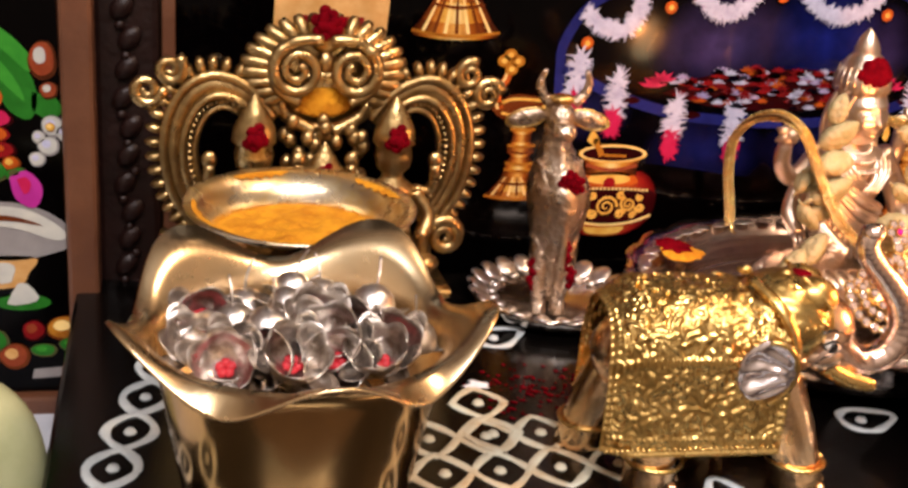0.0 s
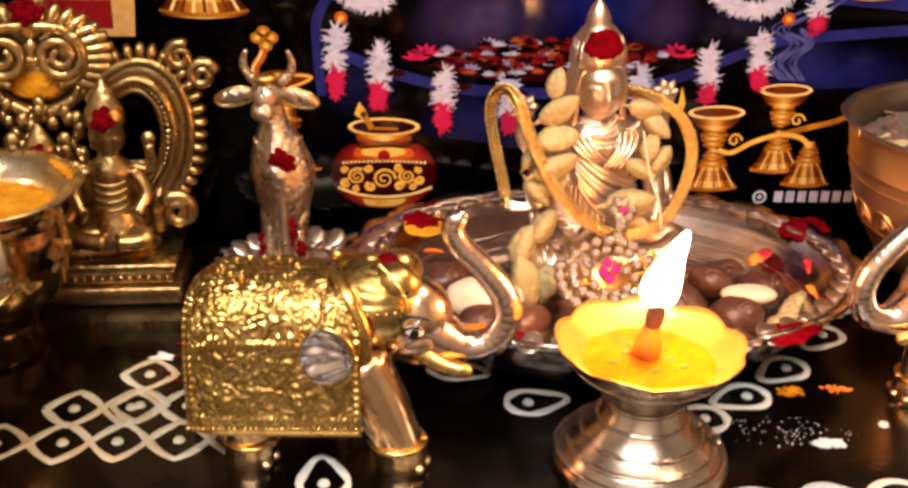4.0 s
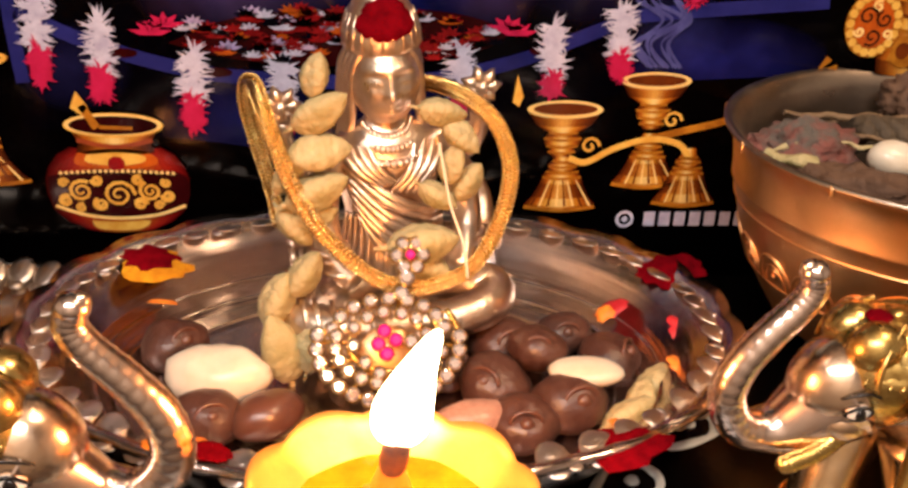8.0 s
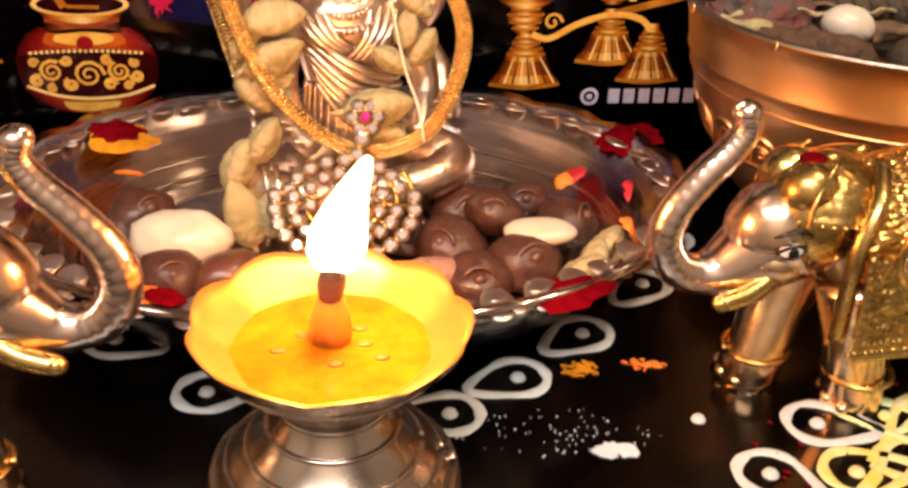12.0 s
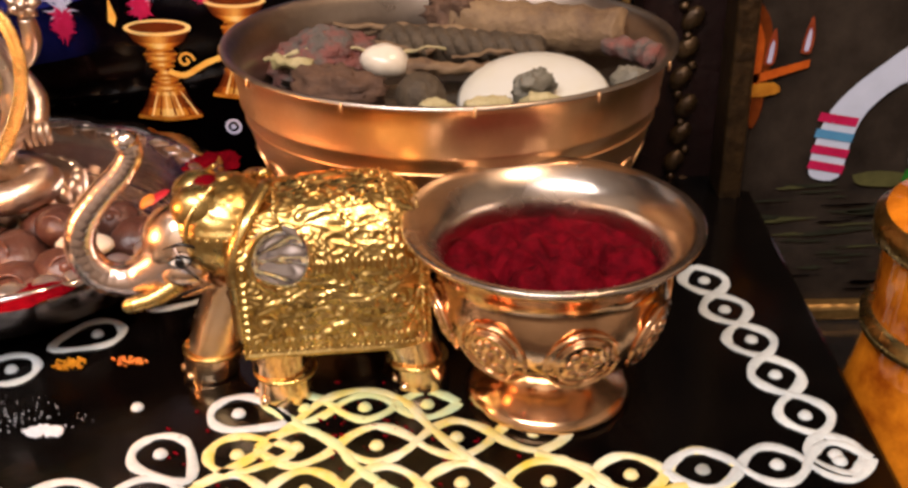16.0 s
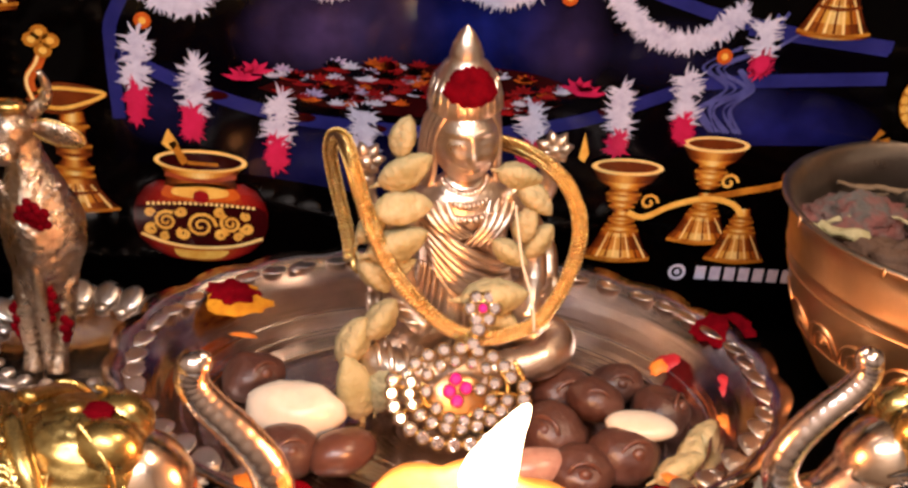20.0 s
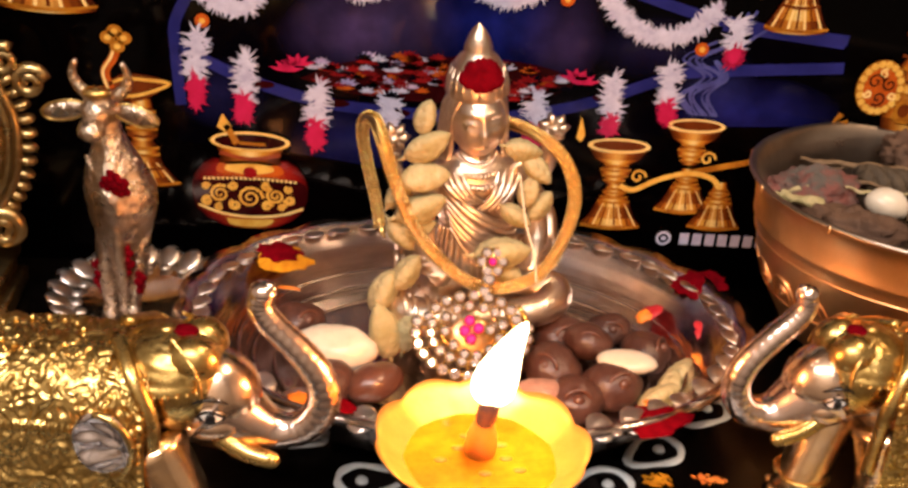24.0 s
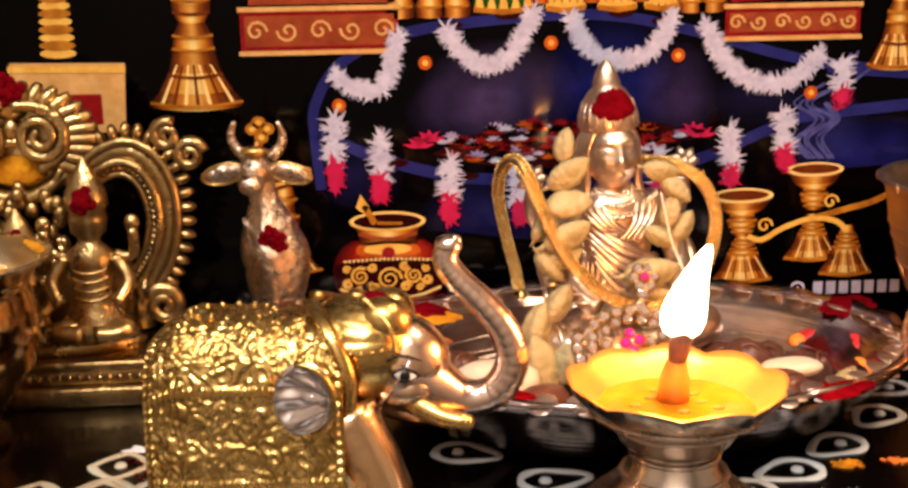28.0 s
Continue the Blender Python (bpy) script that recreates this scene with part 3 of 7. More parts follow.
for i in range(150):
    a, r = rnd.uniform(0, 6.28), math.sqrt(rnd.random())
    x, z = -42 + 60 * r * math.cos(a), 97 + 11 * r * math.sin(a)
    lotus(x, z, rnd.uniform(2.8, 4.8), rnd.choice([I_RED, I_RED, I_RED, I_RED, I_ORANGE, I_WHITE, I_WHITE, I_LILAC, I_NAVY, I_BLACK]), 4 + i % 3)
for x, z in ((-111, 97), (20, 101), (24, 99), (-106, 100)):
    lotus(x, z, 7, I_PINK, 6)

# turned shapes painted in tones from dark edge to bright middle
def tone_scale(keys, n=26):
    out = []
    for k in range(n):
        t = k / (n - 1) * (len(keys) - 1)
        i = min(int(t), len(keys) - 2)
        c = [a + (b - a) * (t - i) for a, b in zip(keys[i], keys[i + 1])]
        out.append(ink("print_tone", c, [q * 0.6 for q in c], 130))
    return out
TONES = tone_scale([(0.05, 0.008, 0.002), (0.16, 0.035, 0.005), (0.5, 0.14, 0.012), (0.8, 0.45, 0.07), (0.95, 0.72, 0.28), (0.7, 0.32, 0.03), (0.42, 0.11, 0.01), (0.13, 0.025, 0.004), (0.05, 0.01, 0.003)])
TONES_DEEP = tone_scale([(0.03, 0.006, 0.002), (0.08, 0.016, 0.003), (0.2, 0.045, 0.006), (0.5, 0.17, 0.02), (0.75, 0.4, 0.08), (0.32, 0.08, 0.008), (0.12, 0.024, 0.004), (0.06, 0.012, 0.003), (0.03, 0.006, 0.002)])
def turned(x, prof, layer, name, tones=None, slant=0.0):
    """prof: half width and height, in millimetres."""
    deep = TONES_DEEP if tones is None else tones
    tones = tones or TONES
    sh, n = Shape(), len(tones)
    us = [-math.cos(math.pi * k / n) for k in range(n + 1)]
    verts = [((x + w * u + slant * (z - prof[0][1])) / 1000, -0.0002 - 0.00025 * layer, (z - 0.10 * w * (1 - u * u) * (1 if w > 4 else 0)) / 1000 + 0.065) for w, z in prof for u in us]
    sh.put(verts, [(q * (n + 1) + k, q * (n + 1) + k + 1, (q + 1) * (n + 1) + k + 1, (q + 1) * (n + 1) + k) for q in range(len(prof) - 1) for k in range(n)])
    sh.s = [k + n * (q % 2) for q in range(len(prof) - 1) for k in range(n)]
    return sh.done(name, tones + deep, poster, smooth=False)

def ring(x, z, w, layer, m=None, thick=1.0):
    flat(band(soft([(x - w, z), (x, z - w * 0.12), (x + w, z)], 10), thick), layer, m or I_GOLD, "printed_ring")

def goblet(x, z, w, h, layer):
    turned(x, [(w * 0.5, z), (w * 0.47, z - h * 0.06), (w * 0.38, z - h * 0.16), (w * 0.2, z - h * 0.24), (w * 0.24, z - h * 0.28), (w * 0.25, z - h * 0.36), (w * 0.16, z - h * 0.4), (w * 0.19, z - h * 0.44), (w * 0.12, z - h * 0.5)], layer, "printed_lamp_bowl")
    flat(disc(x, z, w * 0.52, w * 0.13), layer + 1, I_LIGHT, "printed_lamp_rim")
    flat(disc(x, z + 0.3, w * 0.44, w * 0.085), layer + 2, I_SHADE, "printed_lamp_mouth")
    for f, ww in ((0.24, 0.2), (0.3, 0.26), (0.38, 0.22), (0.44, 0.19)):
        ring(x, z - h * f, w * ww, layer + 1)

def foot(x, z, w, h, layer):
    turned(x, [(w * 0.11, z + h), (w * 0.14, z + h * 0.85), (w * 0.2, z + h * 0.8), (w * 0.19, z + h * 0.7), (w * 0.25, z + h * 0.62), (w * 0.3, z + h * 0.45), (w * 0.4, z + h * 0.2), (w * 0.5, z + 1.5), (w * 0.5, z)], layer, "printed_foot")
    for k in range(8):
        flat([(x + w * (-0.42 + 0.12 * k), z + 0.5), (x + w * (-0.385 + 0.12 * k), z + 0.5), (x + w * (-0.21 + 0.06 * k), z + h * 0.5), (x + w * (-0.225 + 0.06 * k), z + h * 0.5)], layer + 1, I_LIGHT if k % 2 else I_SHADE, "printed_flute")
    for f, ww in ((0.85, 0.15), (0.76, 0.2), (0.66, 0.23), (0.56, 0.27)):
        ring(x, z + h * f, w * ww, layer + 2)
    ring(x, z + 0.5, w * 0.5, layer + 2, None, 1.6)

# printed pot with spoon
turned(-127, [(17, 53), (22, 50), (25.5, 45), (27, 40), (27, 34), (25, 27), (20, 22), (13, 18.5)], 4, "printed_pot", tone_scale([(0.02, 0.001, 0.001), (0.1, 0.004, 0.004), (0.26, 0.012, 0.008), (0.42, 0.06, 0.01), (0.62, 0.2, 0.02), (0.5, 0.1, 0.012), (0.34, 0.02, 0.01), (0.16, 0.005, 0.005), (0.02, 0.001, 0.001)]))
flat(soft([(-141, 51), (-127, 52.5), (-115, 51), (-112, 46), (-127, 44), (-142, 46), (-141, 51)], 24), 5, I_ORANGE, "pot_shoulder")
flat(soft([(-138, 50), (-127, 51), (-117, 50), (-117, 47), (-127, 45.5), (-138, 47), (-138, 50)], 24), 6, I_YELLOW, "pot_shoulder")
flat(disc(-127, 46.5, 3.2, 3), 7, I_RED, "pot_boss")
flat(soft([(-153, 41), (-140, 43.5), (-127, 44), (-112, 43.5), (-101, 41), (-102, 29), (-115, 25), (-127, 24), (-142, 25.5), (-152, 30), (-153, 41)], 30), 5, I_BED, "pot_band")
for i in range(21):
    flat(disc(-148 + 2.1 * i, 42.6 + 0.9 * math.sin(i / 20 * math.pi), 0.75, 0.75, 7), 7, I_LIGHT, "pot_bead")
for x, z, r, s in ((-127, 33.5, 6.2, 0), (-141, 35, 4.8, 1), (-134, 29.5, 2.8, 2), (-115, 35, 4.4, 2), (-119, 29.5, 2.6, 0), (-147, 31, 2.6, 1), (-135, 39.5, 2.2, 3), (-119.5, 39.5, 2.2, 1), (-108.5, 33, 2.6, 3), (-147.5, 38.5, 1.8, 0), (-109, 38.5, 1.8, 2), (-141.5, 28, 1.8, 1), (-112, 29, 1.8, 0)):
    flat(band([(x + r * (1 - t / 22) * math.cos(t * 0.62 + s), z + r * 0.95 * (1 - t / 22) * math.sin(t * 0.62 + s)) for t in range(20)], [1.5 - 0.04 * t for t in range(20)]), 6, I_YELLOW, "pot_scroll")
flat(band(soft([(-151, 29), (-140, 25), (-127, 23.6), (-113, 25), (-102, 29)], 16), 1.3), 7, I_LIGHT, "pot_line")
flat(soft([(-138, 22.5), (-127, 21.8), (-116, 22.5), (-119, 19), (-127, 18.2), (-136, 19), (-138, 22.5)], 20), 6, I_YELLOW, "pot_foot")
turned(-127, [(16, 60), (13.5, 55), (14.5, 51)], 5, "pot_neck")
flat(disc(-127, 62, 18.5, 5), 6, I_YELLOW, "pot_rim")
flat(disc(-127, 62.3, 18, 4.4), 6.5, I_LIGHT, "pot_rim")
flat(disc(-127, 62.1, 16.4, 3.7), 7, I_BED, "pot_mouth")
flat(band([(-132, 61.4), (-120, 61)], 1.4), 8, I_GOLD, "pot_shine")
flat(band(soft([(-141, 56), (-127, 53.4), (-113, 56)], 12), 1.8), 6, I_CORAL, "pot_line")
flat(band([(-138, 70), (-133, 61)], 3), 8, I_GOLD, "printed_spoon")
flat([(-142, 69), (-139.5, 75.5), (-135.5, 69.5), (-138, 66)], 8, I_YELLOW, "printed_spoon")

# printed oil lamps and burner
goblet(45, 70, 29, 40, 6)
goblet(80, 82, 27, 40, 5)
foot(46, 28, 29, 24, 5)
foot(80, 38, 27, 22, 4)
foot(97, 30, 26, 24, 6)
flat(band(soft([(48, 50), (55, 48), (66, 54), (80, 58), (92, 56), (97, 50)], 24), 2.6), 8, I_YELLOW, "printed_stem")
flat(band(soft([(80, 58), (95, 62), (110, 66), (125, 74)], 16), 3), 7, I_GOLD, "printed_stem")
for x, z in ((56, 55), (88, 66)):
    flat(band([(x + 4 * math.cos(t * 0.7) * (1 - t / 13), z + 4 * math.sin(t * 0.7) * (1 - t / 13)) for t in range(12)], 1.2), 9, I_YELLOW, "printed_scroll")
flat([(24, 73), (25.2, 84), (28, 75), (26.5, 71)], 8, I_YELLOW, "printed_flame")
for k in range(9):
    rr = random.Random(40 + k)
    x = 76 + 1.6 * k
    pts = [(x, 87), (x - 6 + rr.uniform(-4, 4), 97), (x + 4 + rr.uniform(-4, 4), 106), (x - 3 + rr.uniform(-5, 5), 114), (x + 8 + rr.uniform(-4, 5), 123), (x + 16 + rr.uniform(-4, 4), 134 + rr.uniform(-3, 6))][:rr.choice((4, 5, 6, 6))]
    line = soft(pts, 40)
    flat(band(line, [0.4 + 1.1 * abs(math.sin(q * 0.19 + k)) for q in range(len(line))]), 3.45 + 0.05 * k, I_SMOKE, "printed_smoke")

# the printed mark at the foot of the poster, as plain bars
flat(band([(74 + 3.2 * math.cos(t / 12 * 6.283), 22.5 + 3.2 * math.sin(t / 12 * 6.283)) for t in range(13)], 1.3), 4, I_WHITE, "mark_ring")
flat(disc(74, 22.5, 1.3, n=10), 4, I_WHITE, "mark_dot")
for k in range(7):
    flat([(82 + 6.4 * k, 19.5), (86.6 + 6.4 * k, 19.5), (86.6 + 6.4 * k, 25.8), (82 + 6.4 * k, 25.8)], 4, I_WHITE, "mark_bar")

# pedestals, columns, bells and stands
def pedestal(x0, x1, z0, z1, layer):
    flat([(x0, z0), (x1, z0), (x1, z1), (x0, z1)], layer, I_RED, "printed_pedestal")
    flat([(x0 + 2, z0 + 3), (x1 - 2, z0 + 3), (x1 - 2, z1 - 3), (x0 + 2, z1 - 3)], layer + 1, I_CORAL, "pedestal_panel")
    flat(band([(x0 - 1, z1), (x1 + 1, z1)], 2.2), layer + 2, I_PALE, "pedestal_edge")
    flat(band([(x0 - 1, z0), (x1 + 1, z0)], 2.2), layer + 2, I_PALE, "pedestal_edge")
    zc, r = (z0 + z1) / 2, (z1 - z0) * 0.26
    n = int((x1 - x0) / (2.6 * r))
    for k in range(n):
        x = x0 + (k + 0.5) * (x1 - x0) / n
        flat(band([(x + r * (1 - t / 14) * math.cos(t * 0.65 + k * 3.1), zc + r * (1 - t / 14) * math.sin(t * 0.65 + k * 3.1)) for t in range(13)], 1.2), layer + 2, I_PALE, "printed_scroll")

pedestal(-192, -119, 143, 163, 3)
flat([(-188, 165), (-120, 165), (-128, 190), (-182, 190)], 3, I_CORAL, "pedestal_slope")
pedestal(34, 98, 145, 160, 3)
flat([(36, 162), (97, 164), (86, 190), (46, 190)], 3, I_RED, "pedestal_slope")
for k in range(4):
    flat(band([(38 + 2.5 * k, 167 + 5 * k), (95 - 2.5 * k, 168.5 + 5 * k)], 1.4), 4, I_PALE, "pedestal_edge")

def bell(x, z, w, h, layer):
    turned(x, [(w * 0.13, z + h), (w * 0.15, z + h * 0.9), (w * 0.19, z + h * 0.86), (w * 0.14, z + h * 0.8), (w * 0.15, z + h * 0.7), (w * 0.21, z + h * 0.64), (w * 0.2, z + h * 0.58), (w * 0.14, z + h * 0.52), (w * 0.21, z + h * 0.44), (w * 0.22, z + h * 0.36), (w * 0.28, z + h * 0.22), (w * 0.4, z + h * 0.1), (w * 0.5, z + h * 0.03), (w * 0.48, z)], layer, "printed_base")
    for k in range(7):
        flat([(x + w * (-0.4 + 0.13 * k), z + 1), (x + w * (-0.36 + 0.13 * k), z + 1), (x + w * (-0.18 + 0.06 * k), z + h * 0.26), (x + w * (-0.2 + 0.06 * k), z + h * 0.26)], layer + 1, I_SHADE if k % 2 else I_LIGHT, "printed_flute")
    for f, ww in ((0.03, 0.5), (0.2, 0.3), (0.36, 0.23), (0.44, 0.22), (0.58, 0.2), (0.66, 0.21), (0.86, 0.19)):
        ring(x, z + h * f, w * ww, layer + 2, I_SHADE if f in (0.2, 0.58) else None, 1.3)

bell(-214, 119, 43, 75, 3)
bell(117, 130, 30, 60, 4)
bell(-176, 38, 34, 42, 3)
for k in range(9):
    flat(disc(-276, 145 + 3.6 * k, 8.5 - 0.2 * k, 2.3, 14), 3 + k % 2, I_GOLD if k % 2 else I_YELLOW, "printed_ring")
flat([(-300, 108), (-248, 108), (-246, 140), (-299, 141)], 3, I_PALE, "printed_block")
flat([(-290, 112), (-258, 112), (-258, 126), (-290, 126)], 4, I_RED, "printed_block_panel")
flat(band([(-300, 138), (-246, 137)], 3), 4, I_YELLOW, "printed_block_edge")
flat(soft([(-193, 84), (-187, 79), (-176, 79), (-167, 84), (-162, 88), (-172, 91), (-184, 91), (-193, 84)], 26), 4, I_SHADE, "printed_lamp_dish")
flat(band(soft([(-190, 86), (-183, 89), (-172, 89), (-163, 88), (-170, 84), (-180, 81), (-188, 82)], 26), 1.5), 5, I_YELLOW, "printed_lamp_rim")
flat(band(soft([(-189, 84), (-191, 92), (-187, 99), (-185, 106)], 14), 4), 5, I_ORANGE, "printed_lamp_neck")
flat(band(soft([(-190, 84), (-192, 92), (-188, 99), (-186, 106)], 14), 1.2), 6, I_LIGHT, "printed_lamp_neck")
for x, z in ((-189, 108), (-182, 108), (-186, 111), (-185, 104)):
    flat(disc(x, z, 3.4, 3, 10), 6.5, I_GOLD, "printed_petal")
    flat(disc(x, z, 1.6, 1.4, 8), 7, I_YELLOW, "printed_petal")
# tall stand with fringed medallion and animal-shaped cup
turned(180, [(6, 152), (9, 148), (7, 143), (8, 137), (11, 133), (8, 128), (7, 122), (10, 117), (9, 110), (12, 104), (11, 98), (13, 92), (12, 86)], 3, "printed_column")
for k, z in enumerate(range(92, 150, 6)):
    ring(180, z, 8.5 + 1.5 * (k % 2), 4, I_SHADE if k % 2 else None, 1.5)
turned(180, [(14, 151), (13.5, 153), (11.5, 156), (9, 164), (6.5, 166), (6, 170), (7, 173), (14, 176), (20, 178.5), (19, 180.5)], 4, "printed_stand")
turned(180, [(18, 181), (24, 184), (29, 190), (32, 200), (33, 212)], 4, "printed_stand_bowl")
for k in range(7):
    flat([(169.5 + 3.1 * k, 153), (171 + 3.1 * k, 153), (175.6 + 1.35 * k, 163), (174.8 + 1.35 * k, 163)], 5, I_SHADE if k % 2 else I_LIGHT, "printed_flute")
for z, w in ((151, 14), (165, 8), (172, 8), (178.5, 20), (183, 23)):
    ring(180, z, w, 6, I_YELLOW, 1.4)
for k in range(6):
    flat([(160 + 7 * k, 190), (163.5 + 7 * k, 186), (167 + 7 * k, 190), (163.5 + 7 * k, 197)], 6, I_YELLOW if k % 2 else I_SHADE, "printed_relief")
def printed_lion(x, z, f):
    def q(pts, layer, m):
        flat(soft([(x + f * a, z + b) for a, b in pts], 26), layer, m, "printed_lion")
    q([(-14, 6), (-9, 2), (0, -3), (8, -4), (12, -10), (9, -15), (2, -12), (-4, -14), (-7, -9), (-13, -2), (-14, 6)], 5, I_SHADE)
    q([(-12, 6), (-7, 2), (1, -2), (8, -4), (10, -9), (5, -10), (0, -7), (-5, -8), (-10, -1), (-12, 6)], 6, I_GOLD)
    q([(-15, 14), (-9, 18), (-3, 14), (-2, 8), (-7, 3), (-14, 5), (-15, 14)], 6, I_ORANGE)
    for k in range(9):
        a = k * 0.7
        flat(disc(x + f * (-9 + 6 * math.cos(a)), z + 10 + 6.5 * math.sin(a), 1.9, 1.9, 8), 7, I_YELLOW if k % 2 else I_GOLD, "printed_mane")
    q([(-16, 10), (-11, 13), (-7, 10), (-9, 6), (-14, 6), (-16, 10)], 8, I_YELLOW)
    for a, b in ((-13, -5), (2, -14), (9, -15), (-17, 2)):
        flat(disc(x + f * a, z + b, 2.6, 1.8, 8), 7, I_YELLOW, "printed_paw")
    flat(band(soft([(x + f * 10, z - 5), (x + f * 13, z + 1), (x + f * 10, z + 5), (x + f * 13, z + 8)], 12), 1.6), 6, I_GOLD, "printed_tail")
printed_lion(158, 171, 1)
printed_lion(205, 169, -1)
flat(disc(163, 106, 11.5, 13.5, 24), 5, I_GOLD, "printed_medallion")
for k in range(18):
    a = k / 18 * 6.283
    flat(disc(163 + 9.5 * math.cos(a), 106 + 11.5 * math.sin(a), 1.9, 1.9, 6), 6, I_YELLOW, "printed_petal")
flat(disc(163, 106, 8, 9.6, 20), 6.5, I_ORANGE, "printed_medallion_face")
for x, z, r, s, m in ((160, 109, 4, 0, I_BROWN), (167, 108, 3.6, 2, I_BROWN), (163, 101, 3.8, 4, I_BROWN), (163.5, 113, 2.4, 1, I_LIGHT), (157.5, 103, 2.2, 3, I_LIGHT), (169, 102, 2.2, 5, I_LIGHT)):
    flat(band([(x + r * (1 - t / 16) * math.cos(t * 0.6 + s), z + r * (1 - t / 16) * math.sin(t * 0.6 + s)) for t in range(14)], 1.1), 7, m, "printed_scroll")
flat(soft([(176, 99), (186, 101), (202, 101), (201, 94), (196, 88), (184, 87), (176, 92), (176, 99)], 20), 4, I_SHADE, "printed_cup")
flat(disc(178, 95, 6, 6.5, 16), 5, I_GOLD, "printed_cup_end")
flat(disc(177, 95.5, 3, 3.4, 12), 6, I_SHADE, "printed_cup_end")
for k, z in enumerate((101, 98, 95, 92, 89)):
    flat(band([(183, z), (203 - 1.3 * k, z + 0.4)], 1.2), 5.5, I_YELLOW if k else I_PALE, "printed_line")
flat(band(soft([(203, 99), (207, 94), (206, 87), (202, 85)], 12), 1.6), 5, I_YELLOW, "printed_cup_curl")
flat(band(soft([(200, 100), (206, 102), (211, 103), (212, 107)], 10), 3), 5, I_GOLD, "printed_cup_spout")
flat(band([(148, 92), (144, 86), (152, 88)], 3), 4, I_GOLD, "printed_leaf")
# the printed robes and columns above the platform
I_LEAF = ink("print_dark_green", (0.006, 0.045, 0.006), (0.012, 0.08, 0.01), 60)
for x0, x1 in ((-84, -56), (-50, -32), (-26, -8), (-4, 12)):
    flat([(x0, 161), (x1, 161), (x1 - 3, 210), (x0 + 3, 210)], 1, I_LEAF, "printed_robe")
    n = 5
    for k in range(n):
        x = x0 + (k + 0.5) * (x1 - x0) / n
        flat([(x - 0.8, 163), (x + 0.8, 163), (x + 0.5, 210), (x - 0.3, 210)], 2, I_GREEN, "printed_fold")
        flat([(x - 2.2, 161), (x + 2.2, 161), (x, 172 - 3 * (k % 2))], 3, I_YELLOW, "printed_hem")
    flat(band([(x0, 161), ((x0 + x1) / 2, 159.5), (x1, 161)], 2.4), 4, I_GOLD, "printed_hem")
for x in (-118, -104, -92, 18, 28):
    turned(x, [(5.5, 212), (5, 200), (6, 196), (4.6, 190), (4.8, 178), (6, 174), (5, 168), (7, 163), (6.5, 158)], 3, "printed_column")
    for z in (163, 168, 174, 190, 196):
        ring(x, z, 5.5, 4, I_SHADE if z in (168, 190) else None, 1.2)
for x in (-53, -29, -6):
    turned(x, [(3, 210), (2.6, 190), (3.2, 175), (4, 163)], 3, "printed_tassel_cord", [I_BROWN, I_RED, I_ORANGE, I_GOLD, I_ORANGE, I_RED, I_BROWN])

# mouldings of the poster's frame
def moulding(x, z0, z1, w, m, bead, mb, parent):
    Shape().box((x - w / 2, -0.012, z0), (x + w / 2, 0.014, z1), 0.003).done("moulding", m, parent, smooth=False)
    n = int((z1 - z0) / (bead * 2.1))
    sh = Shape()
    for k in range(n):
        z = z0 + (k + 0.5) * (z1 - z0) / n
        sh.ell((x + bead * 0.3 * math.sin(k * 2.1), -0.013, z), (bead * 0.75, bead * 0.5, bead * 1.05), 8, 5, pose(0, 0, 0, 0, 35, 0))
        sh.ell((x - bead * 0.5 * math.sin(k * 2.1), -0.013, z + bead * 0.9), (bead * 0.4, bead * 0.4, bead * 0.4), 6, 4)
    sh.done("carved_beading", mb, parent)

def rope(x, z0, z1, r, m, parent):
    sh = Shape()
    for ph in (0, math.pi):
        pts = [(x + r * 0.6 * math.cos(t * 0.9 + ph), -0.004 + r * 0.6 * math.sin(t * 0.9 + ph), z0 + (z1 - z0) * t / 160) for t in range(161)]
        sh.tube(pts, r * 0.7, 5)
    sh.done("rope_beading", m, parent)

Shape().box((PX0 - 0.004, -0.008, 0.0), (PX0 + 0.002, 0.014, PTOP), 0.0008).done("inner_fillet", WOOD, poster, smooth=False)
moulding(PX0 - 0.019, 0.0, PTOP, 0.028, CARVED, 0.0062, CARVED, poster)
rope(0.2505, 0.0, PTOP, 0.0016, GILT, poster)
GILT_DARK = mat("dark_gilt", (0.09, 0.05, 0.018), 0.4, 0.7, (0.015, 0.008, 0.004), 200, 0.4, 300)
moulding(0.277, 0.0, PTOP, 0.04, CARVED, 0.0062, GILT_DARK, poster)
Shape().box((PX0 - 0.033, -0.012, PTOP), (0.297, 0.014, PTOP + 0.03), 0.003).done("moulding", CARVED, poster, smooth=False)

